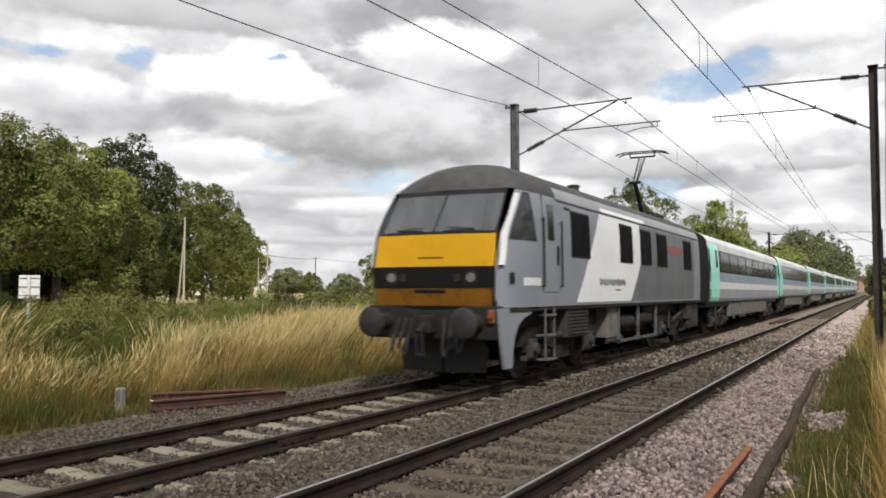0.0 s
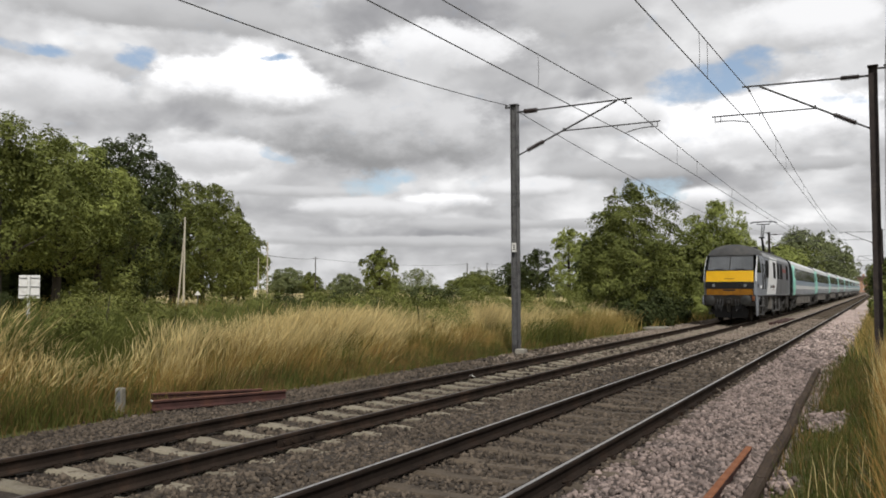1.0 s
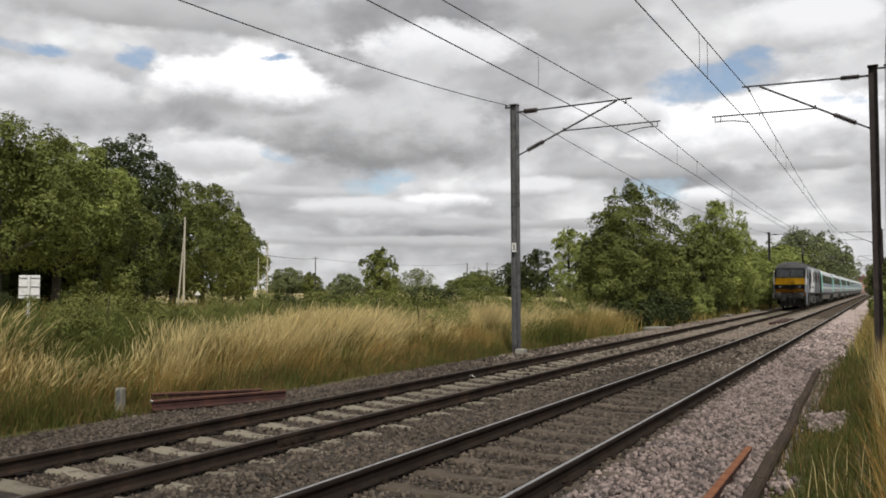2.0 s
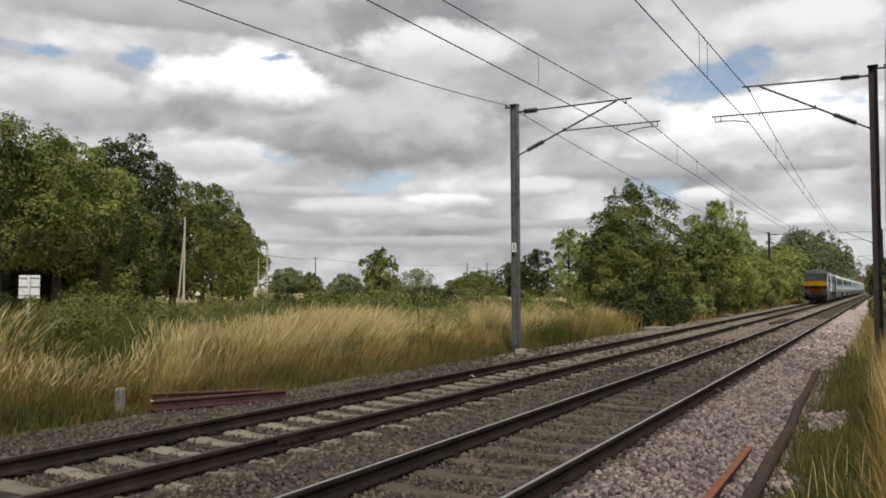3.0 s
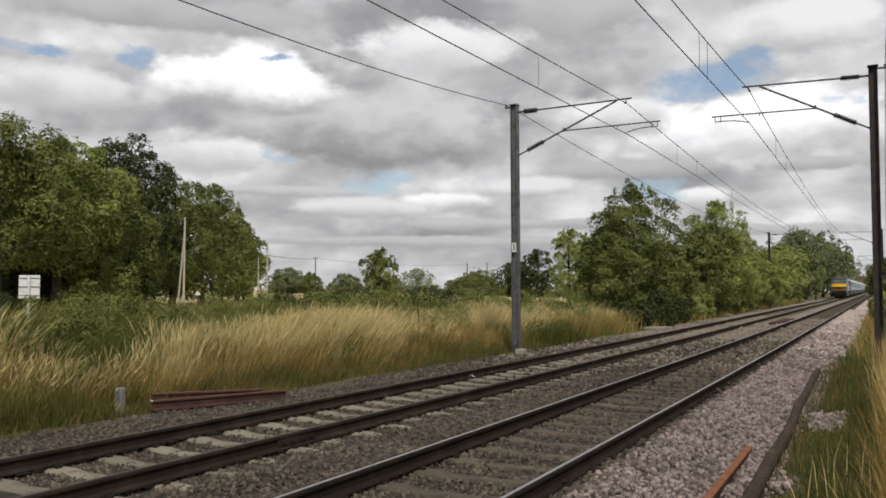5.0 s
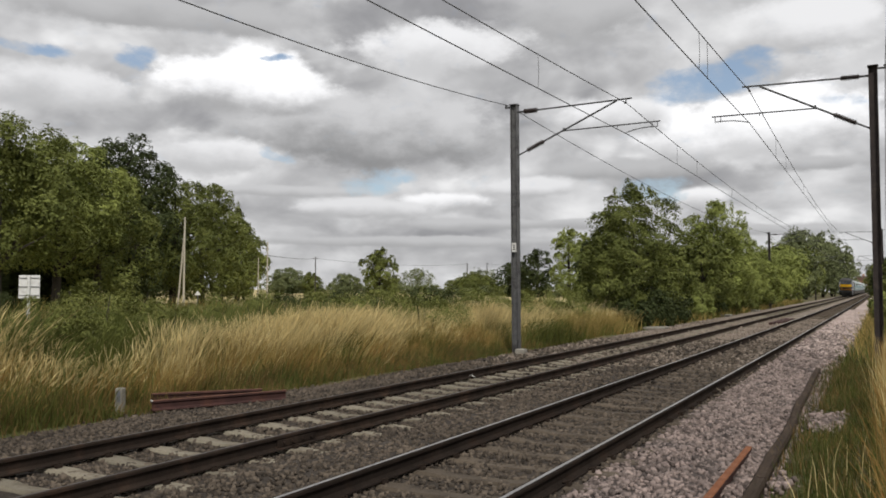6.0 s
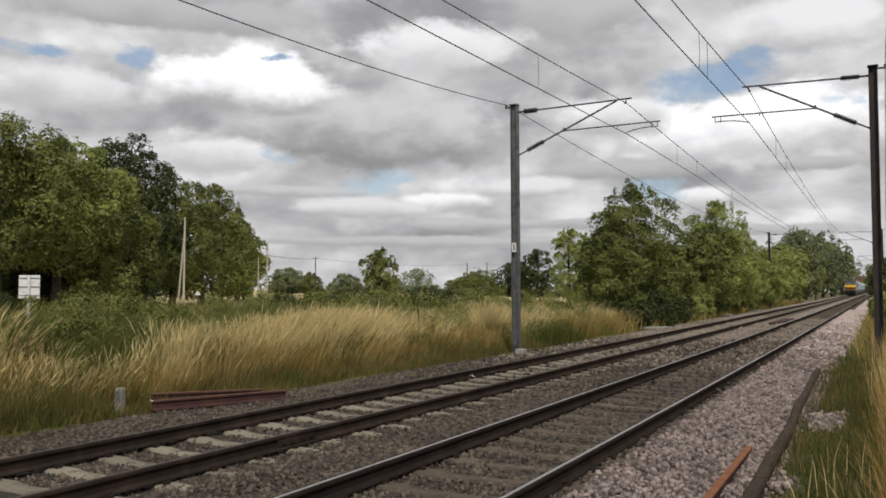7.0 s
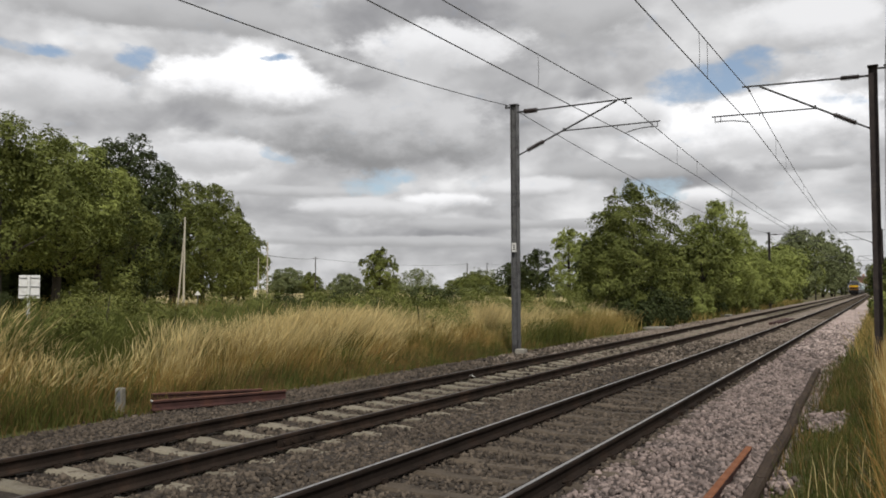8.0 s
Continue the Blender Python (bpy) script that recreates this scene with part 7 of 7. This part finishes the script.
EDGE = [(-1.00, 5.6), (-1.05, 8.4), (-1.12, 12.6), (-1.24, 17.0), (-1.33, 21.2)]
for (xa, ya), (xb, yb) in zip(EDGE, EDGE[1:]):
    bm = bmesh.new()
    ln = math.hypot(xb - xa, yb - ya) - 0.02
    rings = []
    for i in range(13):
        y = ln * i / 12
        q = (y + ya) * 1.3
        dx, dz = 0.022 * noise.noise((q * 0.3, 5.0, 1.0)), 0.02 * noise.noise((q * 0.6, 9.0, 4.0))
        w = 0.058 + 0.012 * noise.noise((q, 2.0, 7.0))
        top = 0.085 + 0.02 * noise.noise((q * 1.7, 3.0, 3.0))
        rings.append([bm.verts.new((x + dx, y, z + dz)) for x, z in ((-w, -0.16), (-w, top - 0.02), (-w + 0.016, top), (0.0, top - 0.006), (w - 0.022, top + 0.002), (w, top - 0.03), (w, -0.16))])
    for p, q in zip(rings, rings[1:]):
        for i in range(7):
            bm.faces.new((p[i], q[i], q[(i + 1) % 7], p[(i + 1) % 7]))
    bm.faces.new(rings[0])
    bm.faces.new(rings[-1][::-1])
    bmesh.ops.recalc_face_normals(bm, faces=bm.faces)
    o = part("timber", bm, "wood", t)
    o.matrix_basis = Matrix.Translation((xa, ya, -0.22)) @ Euler((0, 0.18, -math.atan2(xb - xa, yb - ya))).to_matrix().to_4x4()

# small white post
t = thing("marker_post", pose(-10.9, 9.72, -0.44, 2, 1, 12), "short pale concrete marker post", "post")
bm = bmesh.new()
box(bm, -0.06, 0.06, -0.06, 0.06, 0, 0.46, 0.012)
part("shaft", bm, "concrete", t)
part("plate", one_box(-0.022, 0.045, -0.068, -0.062, 0.24, 0.42), "darkgrey", t, "weathered grey plate")

# sign on a post, seen from behind
t = thing("sign_board", pose(-20.9, 15.4, -0.35, 0, 0, 40), "white square sign on a post, seen from behind", "sign")
part("board", one_box(-0.27, 0.27, -0.012, 0.012, 1.72, 2.36, bevel=0.006), "white", t)
for z in (1.80, 2.04, 2.28):
    part("rib", one_box(-0.26, 0.26, -0.03, -0.0125, z - 0.009, z + 0.009), "galv", t)
part("rib", one_box(-0.011, 0.011, -0.034, -0.0305, 1.73, 2.35), "galv", t)
bm = bmesh.new()
rod(bm, (0, -0.05, -0.3), (0, -0.05, 2.35), 0.04)
part("post", bm, "white", t)

# cable trough lids, foundation blocks
for i, (x, y, lx, ly) in enumerate([(-9.55, 40.4, 0.9, 1.5), (-9.75, 62.0, 0.7, 1.4), (-9.7, 77.0, 0.7, 1.6)]):
    t = thing("cable_box", pose(x, y, -0.46 + float(grade(y)), 0, 0, 4), "flat pale concrete cable chamber with a lid", "cable box", "cable boxes")
    part("chamber", one_box(-lx / 2, lx / 2, -ly / 2, ly / 2, 0, 0.22, bevel=0.02), "concrete", t)
    part("lid", one_box(-lx / 2 - 0.04, lx / 2 + 0.04, -ly / 2 - 0.04, ly / 2 + 0.04, 0.224, 0.30, bevel=0.015), "concrete", t)
t = thing("concrete_block", pose(-9.3, 22.8, -0.34, 0, 0, 8), "small pale concrete block by the mast's foot", "block")
part("block", one_box(-0.14, 0.14, -0.18, 0.18, 0, 0.26, bevel=0.02), "concrete", t)
t = thing("litter", pose(-7.50, 15.7, -0.18, 0, 20, 30), "crumpled scrap of white paper between the rails", "litter")
bm = bmesh.new()
g = bmesh.ops.create_grid(bm, x_segments=4, y_segments=4, size=0.07)
for v in g["verts"]:
    v.co.z += 0.05 * noise.noise(v.co * 22) + 0.03
bmesh.ops.solidify(bm, geom=bm.faces[:], thickness=0.003)
part("paper", bm, "white", t)
# old timbers between the tracks far along
t = thing("timber_pile", pose(-5.05, 46.0, -0.2 + float(grade(48.0)), 0, 0, 0), "dark old timbers lying between the tracks", "timbers")
for i, (dx, dy, ln, a) in enumerate([(0, 0, 9.0, 0.2), (0.25, 1.0, 7.5, -0.6)]):
    o = part("timber", one_box(-0.1, 0.1, 0, ln, 0, 0.12, bevel=0.01), "rust_dark", t)
    o.location, o.rotation_euler = (dx, dy, 0), (0, 0, radians(a))


# ---- poles in the fields ----
def pole(x, y, base, h, r, material, label, arms=True, prop=None):
    t = thing("telegraph_pole", pose(x, y, base, 0, 0, 35), label, "pole", "telegraph poles")
    bm = bmesh.new()
    rod(bm, (0, 0, -0.6), (0, 0, h), r, r * 0.7, seg=10)
    part("shaft", bm, material, t)
    if arms:
        bm = bmesh.new()
        box(bm, -0.6, 0.6, -0.05, 0.05, h - 0.5, h - 0.4)
        for k in (-0.5, 0, 0.5):
            rod(bm, (k, 0, h - 0.4), (k, 0, h - 0.22), 0.04, seg=8)
        part("crossarm", bm, "darkpole", t)
    if prop:
        bm = bmesh.new()
        rod(bm, (prop, 0.3, -0.6), (0, 0, h * 0.86), r * 0.85, r * 0.65, seg=10)
        part("prop", bm, material, t)
    return t


pole(-46.3, 47.0, 0.0, 7.15, 0.085, "pole", "pale weathered wooden pole with a leaning prop", False, -0.55)
pole(-44.3, 54.2, 0.0, 5.6, 0.07, "pole", "pale wooden telegraph pole in the field", False)
pole(-54.5, 65.3, 0.1, 4.8, 0.065, "pole", "pale wooden telegraph pole further off", False)
pole(-117.8, 161.6, 0.9, 8.8, 0.16, "darkpole", "dark wooden telegraph pole in the distance")
pole(-130.7, 270.0, 1.8, 10.0, 0.2, "darkpole", "dark wooden telegraph pole in the distance")
pole(-124.3, 273.0, 1.8, 10.0, 0.2, "darkpole", "dark wooden telegraph pole in the distance")
t = tagged(new("telegraph_wire"), "thin dark wire slung between distant poles", "wire")
for a, b, s in (((-44.3, 54.2, 4.5), (-117.8, 161.6, 9.3), 0.2), ((-117.8, 161.6, 9.3), (-130.7, 270, 11.4), 1.0), ((-124.3, 273, 11.4), (-62, 260, 9.5), 1.0)):
    part("span", tube_mesh("span", sagged(a, b, s), 0.028, "wire", 5), None, t)

# white triangular road sign across the field
t = thing("road_sign", pose(-42.9, 44.9, 0.0, 0, 0, 44), "small white triangular road sign at the field's edge", "sign")
bm = bmesh.new()
prism(bm, [(-0.2, 1.3), (0.2, 1.3), (0, 1.65)], "y", -0.015, 0.015)
part("plate", bm, "white", t)
bm = bmesh.new()
rod(bm, (0, 0.04, -0.4), (0, 0.04, 1.5), 0.04)
part("post", bm, "galv", t)


# ---- brick house beside the far end of the line ----
def house(x, y, w, d, h, label):
    t = thing("brick_house", pose(x, y, -0.3 + float(grade(y)), 0, 0, 6), label, "house")
    part("wall", one_box(-w / 2, w / 2, -d / 2, d / 2, 0, h), "brick", t)
    bm = bmesh.new()
    prism(bm, [(-w / 2 - 0.4, h), (w / 2 + 0.4, h), (w * 0.18, h + 2.6), (-w * 0.18, h + 2.6)], "y", -d / 2 - 0.4, d / 2 + 0.4)
    roof = part("roof", bm, "rooftile", t)
    part("chimney", one_box(-0.5, 0.5, -0.4, 0.4, h + 2.0, h + 3.9), "brick", roof)
    for fl in range(2):
        for k in (-0.3, 0.0, 0.3):
            z = 0.9 + fl * 2.8
            wi = part("window", one_box(w * k - 0.6, w * k + 0.6, -d / 2 - 0.05, -d / 2 + 0.02, z, z + 1.3), "white", t)
            part("pane", one_box(w * k - 0.5, w * k + 0.5, -d / 2 - 0.07, -d / 2 - 0.053, z + 0.1, z + 1.2), "sideglass", wi)


house(-8.6, 520.0, 11.0, 9.0, 6.2, "orange brick house beyond the end of the straight")


# ---- what moves ----
def motions():
    times = [i * 0.5 for i in range(17)]

    def on_track(y, length):
        return pose(FAR_X, y, FAR_Z + float(grade(y + 0.4 * length)))

    walk(LOCO, [(s, on_track(train_at(s), 17.2)) for s in times])
    for i, c in enumerate(COACHES):
        walk(c, [(s, on_track(train_at(s) + COACH_AT + 23.0 * i, 23.0)) for s in times])
    for t, x, y, seed in CLUMPS:
        z = float(ground_height(np.array(x), np.array(y)))
        rr = random.Random(seed)
        ph, f = rr.uniform(0, 6.28), rr.uniform(0.45, 0.8)
        rows = []
        for i in range(33):
            s = i * 0.25
            gust = 1.0 + (1.2 * math.exp(-((s - 0.5) / 0.9) ** 2))
            a = gust * (2.2 * math.sin(6.28 * f * s + ph) + 1.2 * math.sin(6.28 * f * 2.3 * s + ph * 2)) + 2.0
            rows.append((s, pose(x, y, z, -0.5 * a, a if x < -5 else 0.6 * a, 0)))
        walk(t, rows)


motions()
